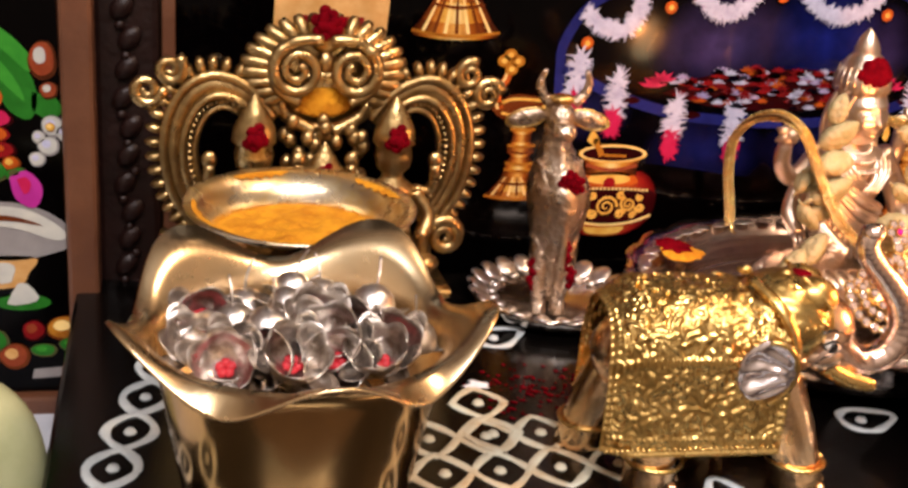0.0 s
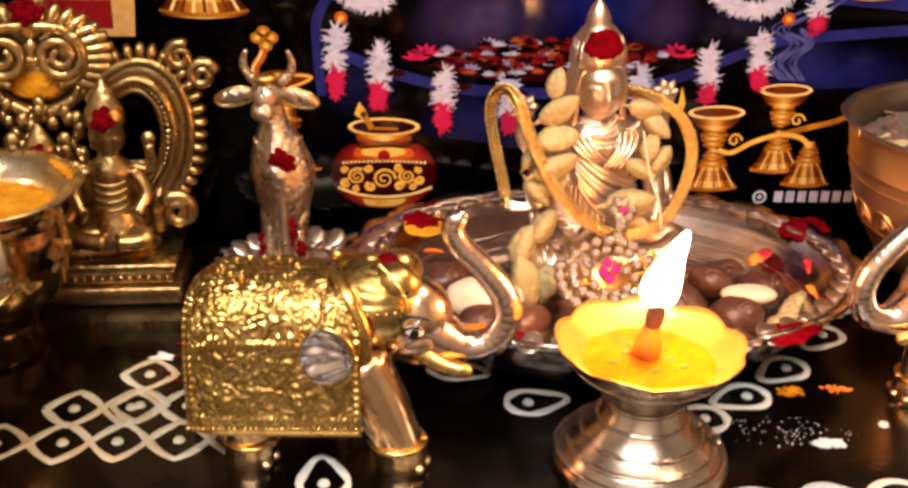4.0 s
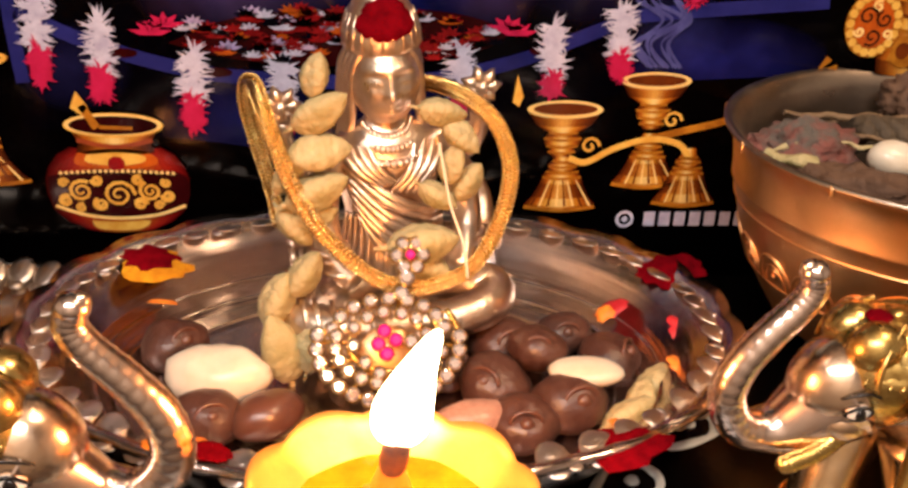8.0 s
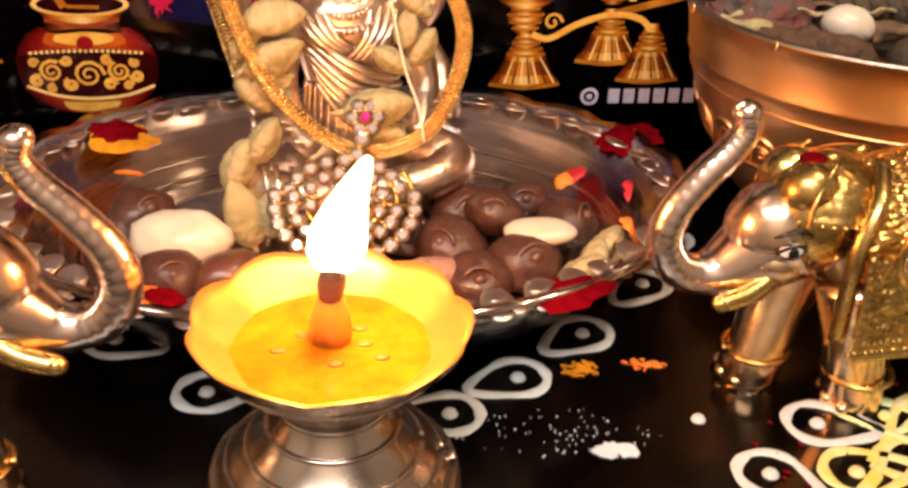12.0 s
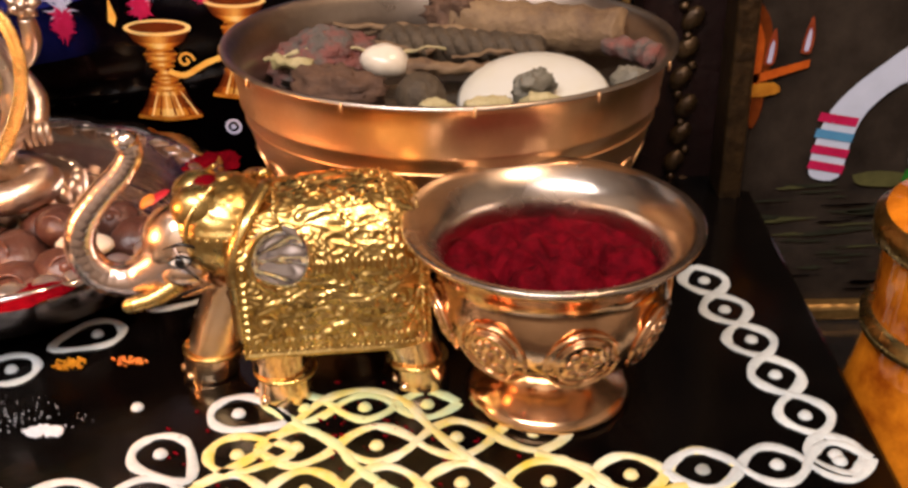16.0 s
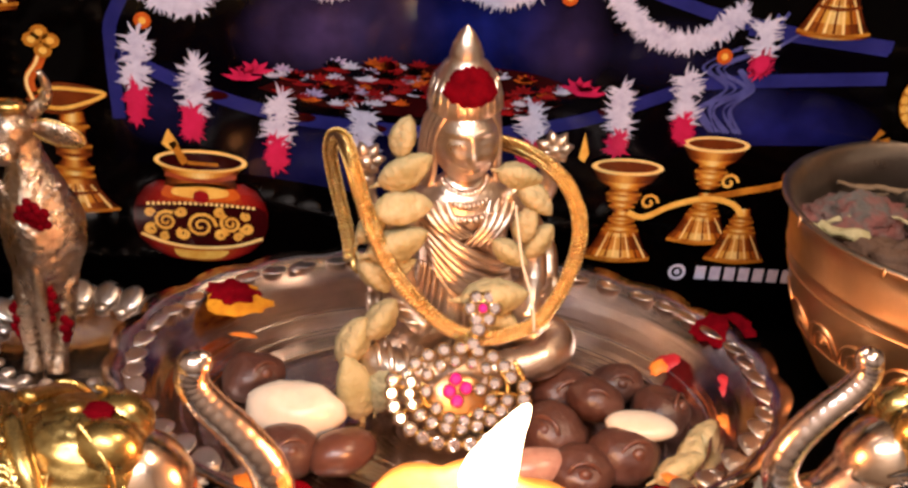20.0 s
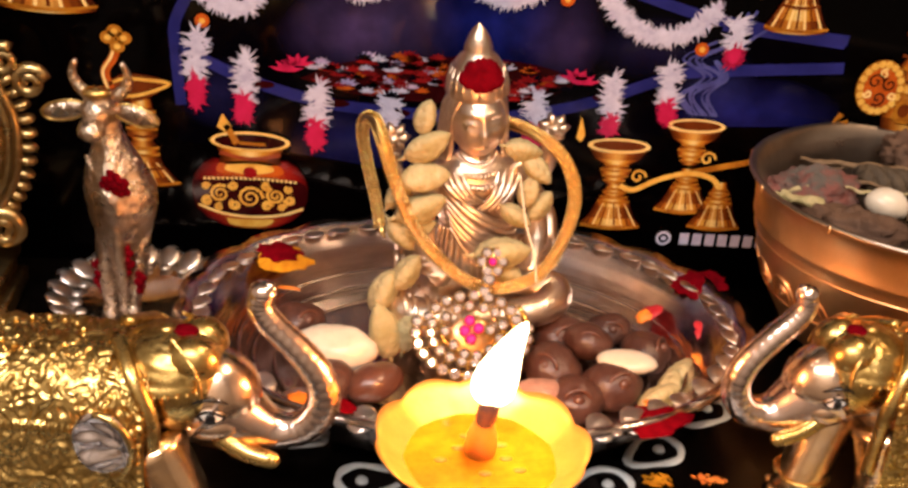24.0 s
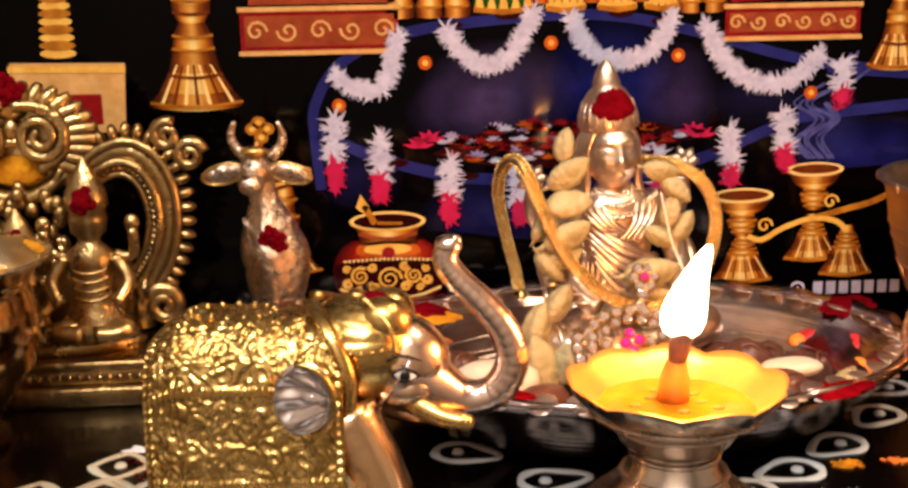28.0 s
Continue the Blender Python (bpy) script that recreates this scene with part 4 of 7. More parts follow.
# ------------------------------------------------------------ framed pictures beside the poster
left_picture = empty("framed_picture", (-0.47, 0.168, -0.065), "brown wooden framed picture of a flower-decked pot on a white stand", "picture", "pictures beside the poster")
def lflat(pts, layer, m, name):
    return Shape().poly([(x / 1000, -0.006 - 0.0003 * layer, z / 1000) for x, z in pts]).done(name, m, left_picture, smooth=False)
Shape().box((-0.14, -0.005, 0.006), (0.08, 0.008, 0.34)).done("print", I_BROWN, left_picture, smooth=False)
for a, b in (((0.079, -0.012, 0.0), (0.093, 0.01, 0.36)), ((-0.154, -0.012, 0.0), (-0.14, 0.01, 0.36)), ((-0.14, -0.012, 0.0), (0.079, 0.01, 0.012)), ((-0.14, -0.012, 0.34), (0.079, 0.01, 0.36))):
    Shape().box(a, b, 0.002).done("frame_rail", WOOD, left_picture, smooth=False)

right_picture = empty("framed_picture", (0.4, 0.16, -0.065), "gilt framed dark picture with a pale banded leg in it", "picture", "pictures beside the poster")
def rflat(pts, layer, m, name):
    return Shape().poly([(x / 1000, -0.006 - 0.0003 * layer, z / 1000) for x, z in pts]).done(name, m, right_picture, smooth=False)
I_DARKGREY = ink("print_dark_grey", (0.005, 0.0035, 0.003), (0.05, 0.037, 0.027), 26)
Shape().box((-0.1, -0.005, 0.006), (0.2, 0.008, 0.34)).done("print", I_DARKGREY, right_picture, smooth=False)
for a, b in (((-0.108, -0.012, 0.0), (-0.098, 0.01, 0.36)), ((0.198, -0.012, 0.0), (0.21, 0.01, 0.36)), ((-0.098, -0.012, 0.0), (0.198, 0.01, 0.008)), ((-0.098, -0.012, 0.34), (0.198, 0.01, 0.36))):
    # bottom rail in bright gilt, the other rails in the darker gilt
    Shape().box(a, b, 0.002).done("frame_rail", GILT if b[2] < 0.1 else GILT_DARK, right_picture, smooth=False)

# ------------------------------------------------------------ oil lamp
lamp = empty("oil_lamp", (-0.0335, -0.025, 0.0), "small steel oil lamp with a scalloped bowl and a burning wick", "oil lamp")
lamp.scale = (1.02, 1.02, 1.0)
def scallop(i, a):
    k = max(0.0, i - 3) / 4 if i < 8 else max(0.0, 12 - i) / 4
    return 1 + 0.045 * k * abs(math.cos(4.5 * a)) - 0.02 * k, 0.0022 * k * abs(math.cos(4.5 * a))
Shape().lathe([(0.001, 0.0), (0.0315, 0.0), (0.0325, 0.0015), (0.0322, 0.0045), (0.029, 0.007), (0.0285, 0.009), (0.026, 0.0105), (0.0215, 0.0145), (0.0175, 0.019), (0.0145, 0.024), (0.0125, 0.0285), (0.0125, 0.031), (0.016, 0.0325)], 48).done("lamp_base", STEEL, lamp)
for r0, z0, w0 in ((0.0305, 0.0062, 0.0011), (0.0272, 0.0104, 0.0009), (0.0222, 0.0146, 0.0008), (0.0166, 0.0212, 0.0007), (0.0134, 0.0275, 0.001), (0.0146, 0.0318, 0.0011)):
    Shape().tube([(r0 * math.cos(a), r0 * math.sin(a), z0) for a in [2 * math.pi * k / 48 for k in range(49)]], w0, 8).done("base_ring", STEEL, lamp)
for r0, z0 in ((0.0202, 0.0378), (0.0268, 0.0428)):
    Shape().tube([(r0 * math.cos(a), r0 * math.sin(a), z0) for a in [2 * math.pi * k / 48 for k in range(49)]], 0.0007, 8).done("bowl_ring", STEEL, lamp)
Shape().lathe([(0.001, 0.0302), (0.0155, 0.0308), (0.0175, 0.033), (0.0205, 0.0385), (0.025, 0.042), (0.0292, 0.0447), (0.032, 0.0475), (0.0333, 0.0503)], 72, wave=lambda i, a: scallop(i, a)).done("lamp_bowl", STEEL, lamp)
Shape().lathe([(0.0333, 0.0503), (0.0327, 0.0506), (0.031, 0.0482), (0.028, 0.0458), (0.0242, 0.0436), (0.0195, 0.0412), (0.001, 0.0398)], 72, wave=lambda i, a: scallop(7 if i == 0 else 7 + i, a)).done("bowl_lining", FLAME_YELLOW, lamp, "inner side of the bowl, coloured yellow as if lit by the flame")
Shape().lathe([(0.0001, 0.0438), (0.018, 0.0438), (0.0245, 0.0437)], 40).done("oil", OIL, lamp, "glowing yellow lamp oil")
# holder shares the lining's flame yellow, so that it seems to glow
Shape().tube([(0, 0.004, 0.0425), (0, 0.002, 0.051), (0.0, 0.0, 0.0575), (0.0006, -0.0006, 0.0612)], [0.0052, 0.0048, 0.0032, 0.0012], 12).done("wick_holder", FLAME_YELLOW, lamp)
Shape().tube(curve([(0.0, 0.0, 0.0575), (0.0004, -0.0012, 0.0625), (0.001, -0.0024, 0.067), (0.0024, -0.003, 0.0712)], 10), [0.0026, 0.0034, 0.0033, 0.0024, 0.0007], 12).done("wick", WICK, lamp, "charred cotton wick")
flame_path = curve([(0.0014, 0.0015, 0.0655), (0.0017, 0.001, 0.071), (0.003, 0, 0.0775), (0.0055, 0, 0.0855), (0.0092, 0, 0.0945)], 24)
Shape().tube(flame_path, [0.0006 + 0.0062 * math.sin(math.pi * min(1, (i / 24) ** 0.56)) ** 0.85 for i in range(len(flame_path))], 18).done("flame", FLAME, lamp, "bright leaning flame").visible_shadow = False
for k in range(7):
    Shape().ell((0.008 * math.cos(k * 2.4) * (1 + 0.15 * k), 0.006 * math.sin(k * 2.4) * (1 + 0.15 * k), 0.0441), (0.0022, 0.0012, 0.0005), 8, 5).done("floating_petal", PETAL_BITS, lamp)

# ------------------------------------------------------------ silver plate
# spun metal: fine rings that draw the highlights out into arcs
PLATE = mat("spun_silver", (0.68, 0.58, 0.53), 0.13, 1, (0.42, 0.32, 0.29), 45, rough2=0.25)
pn = PLATE.node_tree
ptc, pmap, plen, pnoise, pbump = [pn.nodes.new("ShaderNode" + k) for k in ("TexCoord", "Mapping", "VectorMath", "TexNoise", "Bump")]
pmap.inputs["Scale"].default_value = (1, 1.35, 0)
plen.operation = "LENGTH"
pnoise.noise_dimensions = "1D"
pnoise.inputs["Scale"].default_value, pnoise.inputs["Detail"].default_value = 420, 4
pbump.inputs["Strength"].default_value, pbump.inputs["Distance"].default_value = 0.16, 0.002
pn.links.new(ptc.outputs["Object"], pmap.inputs[0])
pn.links.new(pmap.outputs[0], plen.inputs[0])
pn.links.new(plen.outputs["Value"], pnoise.inputs["W"])
pn.links.new(pnoise.outputs[0], pbump.inputs["Height"])
pn.links.new(pbump.outputs[0], pn.nodes["Principled BSDF"].inputs["Normal"])
plate = empty("plate", (-0.029, 0.088, 0.0), "wide silver plate with an embossed scalloped rim, holding the idol", "plate")
def plate_wave(i, a):
    k = {3: 0.7, 4: 1.0, 5: 1.0, 6: 0.6}.get(i, 0.0)
    return 1 + 0.02 * k * abs(math.sin(11 * a)) - 0.008 * k, 0.0011 * k * abs(math.sin(11 * a))
Shape().lathe([(0.001, 0.0), (0.075, 0.0), (0.092, 0.006), (0.112, 0.025), (0.1175, 0.0305), (0.1165, 0.0325), (0.1115, 0.0312), (0.105, 0.0275), (0.1, 0.024), (0.095, 0.017), (0.09, 0.011), (0.083, 0.0062), (0.075, 0.004), (0.001, 0.003)], 176, 1.0, 0.74, plate_wave).done("plate_body", PLATE, plate)
RIM_SILVER = mat("embossed_silver", (0.84, 0.78, 0.74), 0.26, 1, (0.6, 0.52, 0.47), 110, 0.2, 260, rough2=0.4)
embosses = []
for q in range(4):
    rr, sh = random.Random(60 + q), Shape()
    sh.ell((0, 0, 0), (0.0062, 0.0036, 0.0011), 14, 8, pose(0, 0, 0, 0, 26, rr.uniform(-40, 40)))
    spiral_r = rr.uniform(0.0022, 0.003)
    sh.tube([(-0.002 + spiral_r * (1 - t / 20) * math.cos(t * 0.6), spiral_r * (1 - t / 20) * math.sin(t * 0.6), 0.0012) for t in range(16)], 0.0006, 6)
    sh.ell((rr.uniform(-0.005, 0.004), rr.uniform(0.002, 0.004), 0.0004), (0.0024, 0.0016, 0.0009), 10, 6)
    embosses.append(sh)
for k in range(48):
    a, rr = 2 * math.pi * k / 48, random.Random(k)
    if k < 4:
        ob = embosses[k].done("rim_emboss", RIM_SILVER, plate)
        embosses[k] = ob
    else:
        ob = new("rim_emboss", embosses[k % 4].data)
        ob.parent = plate
    ob.matrix_basis = pose(0.1105 * math.cos(a), 0.1105 * 0.74 * math.sin(a), 0.0304, 0, 0, math.degrees(a) + rr.uniform(-12, 12)) @ Matrix.Diagonal((1.2, 1.45, 0.6, 1))
for r0, z0 in ((0.0925, 0.0145), (0.0865, 0.0098), (0.078, 0.0062), (0.05, 0.0048)):
    Shape().lathe([(r0 - 0.0007, z0 - 0.0006), (r0, z0 + 0.0006), (r0 + 0.0007, z0 + 0.0004)], 96, 1, 0.74).done("turned_ring", SILVER, plate)

# ------------------------------------------------------------ vessels
def vessel(name, at, prof, m, label, category, seg=64, sx=1.0, sy=1.0, wave=None, body="vessel_body", group=""):
    e = empty(name, at, label, category, group)
    Shape().lathe(prof, seg, sx, sy, wave).done(body, m, e)
    return e

bowl = vessel("large_bowl", (0.174, 0.112, 0.0), [(0.001, 0.006), (0.03, 0.004), (0.045, 0.006), (0.06, 0.018), (0.071, 0.036), (0.0768, 0.052), (0.0797, 0.0635), (0.0804, 0.0663), (0.0811, 0.0668), (0.0808, 0.0677), (0.0822, 0.078), (0.0836, 0.0838), (0.0858, 0.0856), (0.0868, 0.0866)], BRONZE, "large bronze bowl full of roots, shells and stones", "bowl", 96, 1.0, 0.86)
# lining in a darker, greyer metal colour than the outer wall
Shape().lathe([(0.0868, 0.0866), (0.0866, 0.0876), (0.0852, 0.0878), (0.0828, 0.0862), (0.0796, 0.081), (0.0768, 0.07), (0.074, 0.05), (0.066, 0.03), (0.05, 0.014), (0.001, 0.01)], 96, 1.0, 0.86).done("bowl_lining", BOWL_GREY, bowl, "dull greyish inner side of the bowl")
cup = vessel("kumkum_cup", (0.206, 0.005, 0.0), [(0.001, 0.0), (0.0265, 0.0), (0.0275, 0.002), (0.025, 0.0045), (0.018, 0.0075), (0.0135, 0.0115), (0.0135, 0.0145), (0.02, 0.017), (0.03, 0.0225), (0.036, 0.031), (0.0375, 0.04), (0.036, 0.0475), (0.0355, 0.05), (0.038, 0.0545), (0.0435, 0.0595), (0.0468, 0.0622), (0.0466, 0.0636)], COPPER, "footed copper and silver cup heaped with red kumkum powder", "cup", 80)
Shape().lathe([(0.0468, 0.0628), (0.0472, 0.0636), (0.0464, 0.0642), (0.0425, 0.0627), (0.0385, 0.0588), (0.0365, 0.0565), (0.0345, 0.052), (0.0345, 0.047), (0.035, 0.04), (0.03, 0.028), (0.001, 0.022)], 80).done("cup_lip", STEEL, cup, "bright silver lip and lining")
pot = empty("flower_pot", (-0.3062, -0.033, 0.0), "brass cup with a wide wavy rim, full of silver flowers", "pot")
def wavy(i, a):
    k = {8: 0.45, 9: 1.0, 10: 1.0, 11: 0.45}.get(i, 0.0)
    return 1 + 0.06 * k * math.cos(5 * a + 1.2), 0.0075 * k * math.cos(5 * a + 1.2) + k * (0.007 * math.sin(a) if math.sin(a) > 0 else 0.006 * math.sin(a))
BRASS_OUTER = mat("brown_brass_sheet", (0.74, 0.46, 0.17), 0.1, 1, (0.42, 0.23, 0.08), 24, 0.1, 34, rough2=0.2)
Shape().lathe([(0.001, 0.0), (0.031, 0.0), (0.0322, 0.001), (0.0362, 0.02), (0.0402, 0.042), (0.0438, 0.0625), (0.0444, 0.0662), (0.0458, 0.0698), (0.0498, 0.0732), (0.0555, 0.0757)], 120, 1.0, 0.87, wavy).done("pot_body", BRASS_OUTER, pot)
Shape().lathe([(0.0555, 0.0757), (0.056, 0.0764), (0.0552, 0.077), (0.0494, 0.0743), (0.0452, 0.0707), (0.0436, 0.0655), (0.0405, 0.05), (0.001, 0.04)], 120, 1.0, 0.87, lambda i, a: wavy({0: 9, 1: 9, 2: 10, 3: 11}.get(i, 0), a)).done("pot_lining", BRASS_SHEET, pot, "pale polished wavy lip and lining")
turmeric = vessel("turmeric_bowl", (-0.297, 0.046, 0.0), [(0.001, 0.0), (0.02, 0.0), (0.022, 0.003), (0.018, 0.012), (0.024, 0.022), (0.033, 0.036), (0.036, 0.052), (0.034, 0.066), (0.033, 0.07), (0.036, 0.076), (0.0405, 0.0805)], BRASS_OUTER, "silver lipped brass bowl dusted yellow and filled with turmeric", "bowl")
Shape().lathe([(0.0405, 0.0805), (0.0422, 0.0822), (0.0426, 0.0833), (0.0418, 0.0838), (0.038, 0.082), (0.0335, 0.0782), (0.0315, 0.074), (0.0305, 0.07), (0.031, 0.06), (0.001, 0.05)], 64).done("bowl_lip", GILT_SILVER, turmeric, "worn silver lip stained yellow")

# ------------------------------------------------------------ elephants (plain figurines, one mesh each)
EYE = mat("black_enamel", (0.008, 0.006, 0.006), 0.2)
ROSE = mat("rose_silver", (0.92, 0.76, 0.68), 0.16, 1, (0.84, 0.62, 0.5), 70, 0.1, 130, rough2=0.27)
SKIN = mat("coppery_gold_plate", (0.92, 0.74, 0.6), 0.17, 1, (0.88, 0.56, 0.32), 60, 0.16, 150, rough2=0.28)
EAR = mat("ear_silver", (0.95, 0.89, 0.89), 0.15, 1, (0.8, 0.7, 0.7), 120, 0.04, 200, rough2=0.26)

LEG = mat("reddish_gold_plate", (0.92, 0.68, 0.46), 0.17, 1, (0.88, 0.54, 0.22), 60, 0.16, 150, rough2=0.28)
EYE_WHITE = mat("white_enamel", (0.7, 0.66, 0.6), 0.25)
def spiral(sh, c, r, turns, w, start=0.0, flip=1, plane="xz", steps=26):
    pts = []
    for k in range(steps + 1):
        t = k / steps
        a, rr = start + flip * turns * 2 * math.pi * t, r * (1 - 0.82 * t)
        p, q = rr * math.cos(a), rr * math.sin(a)
        pts.append((c[0] + p, c[1], c[2] + q) if plane == "xz" else (c[0] + p, c[1] + q, c[2]))
    sh.tube(pts, [w * (1 - 0.4 * k / steps) for k in range(steps + 1)], 8)

def elephant(name, ear_x=0.0135, ear_z=0.0515, hem0=0.0166, grain=(105, 105, 105), stride=0.0145):
    sh = Shape()
    sh.slot = 0
    sh.ell((-0.005, 0, 0.0465), (0.034, 0.02, 0.022), 28, 16)
    sh.slot = 2
    sh.ell((0.03, 0, 0.0605), (0.0175, 0.0165, 0.0175), 28, 18)
    for sy in (1, -1):
        sh.ell((0.036, sy * 0.006, 0.0705), (0.009, 0.0075, 0.008), 14, 10)
    sh.slot = 0
    sh.ell((0.0405, 0, 0.0555), (0.0158, 0.0134, 0.0155), 28, 18)
    for sy in (1, -1):
        sh.ell((0.042, sy * 0.0085, 0.049), (0.009, 0.0055, 0.006), 14, 10)
    trunk = curve([(0.04, 0, 0.053), (0.05, 0, 0.0465), (0.06, 0, 0.0426), (0.07, 0, 0.045), (0.0755, 0, 0.0545), (0.0735, 0, 0.065), (0.0665, 0, 0.0745), (0.0588, 0, 0.0825), (0.0553, 0, 0.0885), (0.0562, 0, 0.0935)], 90)
    n = len(trunk)
    sh.slot = 3
    sh.tube(trunk, [(0.0088 * max(0.0, 1 - i / (n * 0.28)) ** 1.3 + 0.0066 - 0.0029 * (i / n)) * (1 + (0.035 if i % 3 == 0 and i > 24 else 0)) for i in range(n)], 16)
    sh.ell(trunk[-1], (0.0043, 0.0043, 0.0036), 14, 9)
    sh.tube(curve([(0.036, 0, 0.046), (0.046, 0, 0.0398), (0.0555, 0, 0.0372)], 10), [0.0095, 0.008, 0.0062, 0.0045, 0.003], 12)
    sh.ell((0.0582, 0, 0.0952), (0.0022, 0.002, 0.002), 10, 6)
    for hx, sy, fx in ((0.022, -1, 0.039), (0.018, 1, 0.0135), (-0.021, 1, -0.034), (-0.019, -1, -0.016)):
        sh.slot = 7
        out = stride if fx > 0.03 else 0.0145
        sh.tube(curve([(hx, sy * 0.011, 0.042), (hx * 0.45 + fx * 0.55, sy * (0.0055 + out * 0.5), 0.024), (hx * 0.1 + fx * 0.9, sy * (out - 0.0005), 0.009), (fx, sy * out, 0.002), (fx, sy * out, 0.0)], 16), [0.0122 - 0.0028 * math.sin(min(1, k / 11) * math.pi * 0.62) for k in range(17)], 16)
        sh.slot = 2
        sh.tube([(fx * 0.96 + 0.0102 * math.cos(a), sy * (out - 0.0002) + 0.0102 * math.sin(a), 0.0105) for a in [2 * math.pi * k / 20 for k in range(21)]], 0.0009, 6)
        sh.slot = 7
        for k in range(3):
            sh.ell((fx + 0.0088 * math.cos((k - 1) * 0.7), sy * (out + 0.0005) + 0.0088 * math.sin((k - 1) * 0.7), 0.002), (0.0022, 0.0026, 0.002), 8, 6)
    # fluted ears
    for sy in (1, -1):
        high = sy > 0 and ear_z > 0.055
        m = pose(ear_x if high else 0.0135, sy * (0.0276 if high else 0.0268), ear_z if high else 0.0515, sy * -6, 12, sy * 10)
        sh.slot = 6
        # a cupped shell with a raised lip, narrow below, fluted from its root
        verts, faces, na, nr = [], [], 48, 12
        for i in range(nr + 1):
            for k in range(na):
                a, r = 2 * math.pi * k / na, i / nr
                out = 1 + 0.12 * math.cos(a - 0.9) - 0.14 * max(0.0, -math.sin(a)) * abs(math.cos(a))
                px, pz = 0.0098 * r * out * math.cos(a) - 0.0012 * max(0.0, -math.sin(a)) * r, 0.0126 * r * out * math.sin(a)
                g = math.atan2(pz - 0.004, px - 0.012)
                d = 0.0028 * r ** 3 - 0.0006 + 0.0011 * math.cos(g * 13) * math.sin(math.pi * min(1.0, r * 1.05)) - 0.0034 * max(0.0, r - 0.9) * 10 * 0.6
                verts.append(m @ Vector((px, sy * (d + 0.0008), pz)))
        for i in range(nr):
            for k in range(na):
                faces.append((i * na + k, i * na + (k + 1) % na, (i + 1) * na + (k + 1) % na, (i + 1) * na + k))
        sh.put(verts, faces)
        sh.slot = 2
        sh.tube([m @ Vector((0.0102 * math.cos(a), sy * 0.0012, 0.0128 * math.sin(a))) for a in [math.radians(-60 + 8 * k) for k in range(22)]], 0.0011, 8)
        # strap from the head down behind the ear
        sh.tube(curve([(0.0135, sy * 0.004, 0.0765), (0.0205, sy * 0.0165, 0.0705), (0.0265, sy * 0.0205, 0.058), (0.0265, sy * 0.0195, 0.042), (0.026, sy * 0.0185, 0.026)], 20), 0.0026, 8, 0.6)
        sh.tube(curve([(0.03, sy * 0.0075, 0.079), (0.0385, sy * 0.0135, 0.0712), (0.0405, sy * 0.0155, 0.063)], 14), 0.0008, 6)
        # eye, brow and tusk
        sh.slot = 5
        sh.ell((0.0432, sy * 0.0134, 0.0553), (0.0038, 0.0014, 0.0022), 14, 8, pose(0, 0, 0, 0, 18, -sy * 12))
        sh.slot = 1
        sh.ell((0.0431, sy * 0.0147, 0.0553), (0.0017, 0.0007, 0.0018), 12, 8)
        sh.tube(curve([(0.0388, sy * 0.0142, 0.0556), (0.0428, sy * 0.0147, 0.0578), (0.0474, sy * 0.0128, 0.0548)], 8), 0.0005, 6)
        sh.tube(curve([(0.0388, sy * 0.0142, 0.0556), (0.0428, sy * 0.0145, 0.0532), (0.0474, sy * 0.0128, 0.0548)], 8), 0.0004, 6)
        sh.tube(curve([(0.037, sy * 0.0143, 0.0598), (0.042, sy * 0.0142, 0.0618), (0.0482, sy * 0.0118, 0.0592)], 8), [0.0003, 0.0006, 0.0006, 0.0006, 0.0006, 0.0006, 0.0004, 0.0003, 0.0002][:9], 6)
        sh.slot = 2
        tusk = curve([(0.044, sy * 0.0085, 0.0452), (0.0525, sy * 0.0105, 0.0408), (0.061, sy * 0.0112, 0.0388)], 10)
        sh.tube(tusk, [0.0035 - 0.0008 * (i / len(tusk)) for i in range(len(tusk))], 12)
        sh.ell(tusk[-1], (0.0029, 0.0027, 0.0027), 12, 8)
    # gold cap
    sh.slot = 2
    verts, faces, ns, nr = [], [], 64, 26
    for k in range(ns):
        a = 2 * math.pi * k / ns
        for i in range(nr + 1):
            b = 0.05 + 1.36 * i / nr
            d = Vector((math.sin(b) * math.cos(a), math.sin(b) * math.sin(a), math.cos(b)))
            rr = 1 + (0.05 * (0.4 - abs(noise.noise(d * 7))) + 0.02 * noise.noise(d * 15) if i < nr - 2 else 0.035)
            verts.append((0.0272 + 0.0182 * d.x * rr, 0.0175 * d.y * rr, 0.0605 + 0.0174 * d.z * rr))
    for k in range(ns):
        for i in range(nr):
            faces.append((k * (nr + 1) + i, k * (nr + 1) + i + 1, (k + 1) % ns * (nr + 1) + i + 1, (k + 1) % ns * (nr + 1) + i))
    sh.put(verts, faces)
    for k in range(36):
        a = 2 * math.pi * k / 36
        sh.ell((0.0272 + 0.0185 * math.cos(a), 0.0178 * math.sin(a), 0.0605 + 0.003), (0.0009, 0.0009, 0.0009), 6, 4)
    sh.ell((0.0272, 0, 0.0775), (0.003, 0.003, 0.0018), 10, 6)
    # embossed saddle cloth
    nu, nv = 150, 216
    fine = [(math.copysign(abs(math.cos(a)) ** 0.62, math.cos(a)), abs(math.sin(a)) ** 0.5) for a in [math.pi * (1 - k / 1200) for k in range(1201)]]
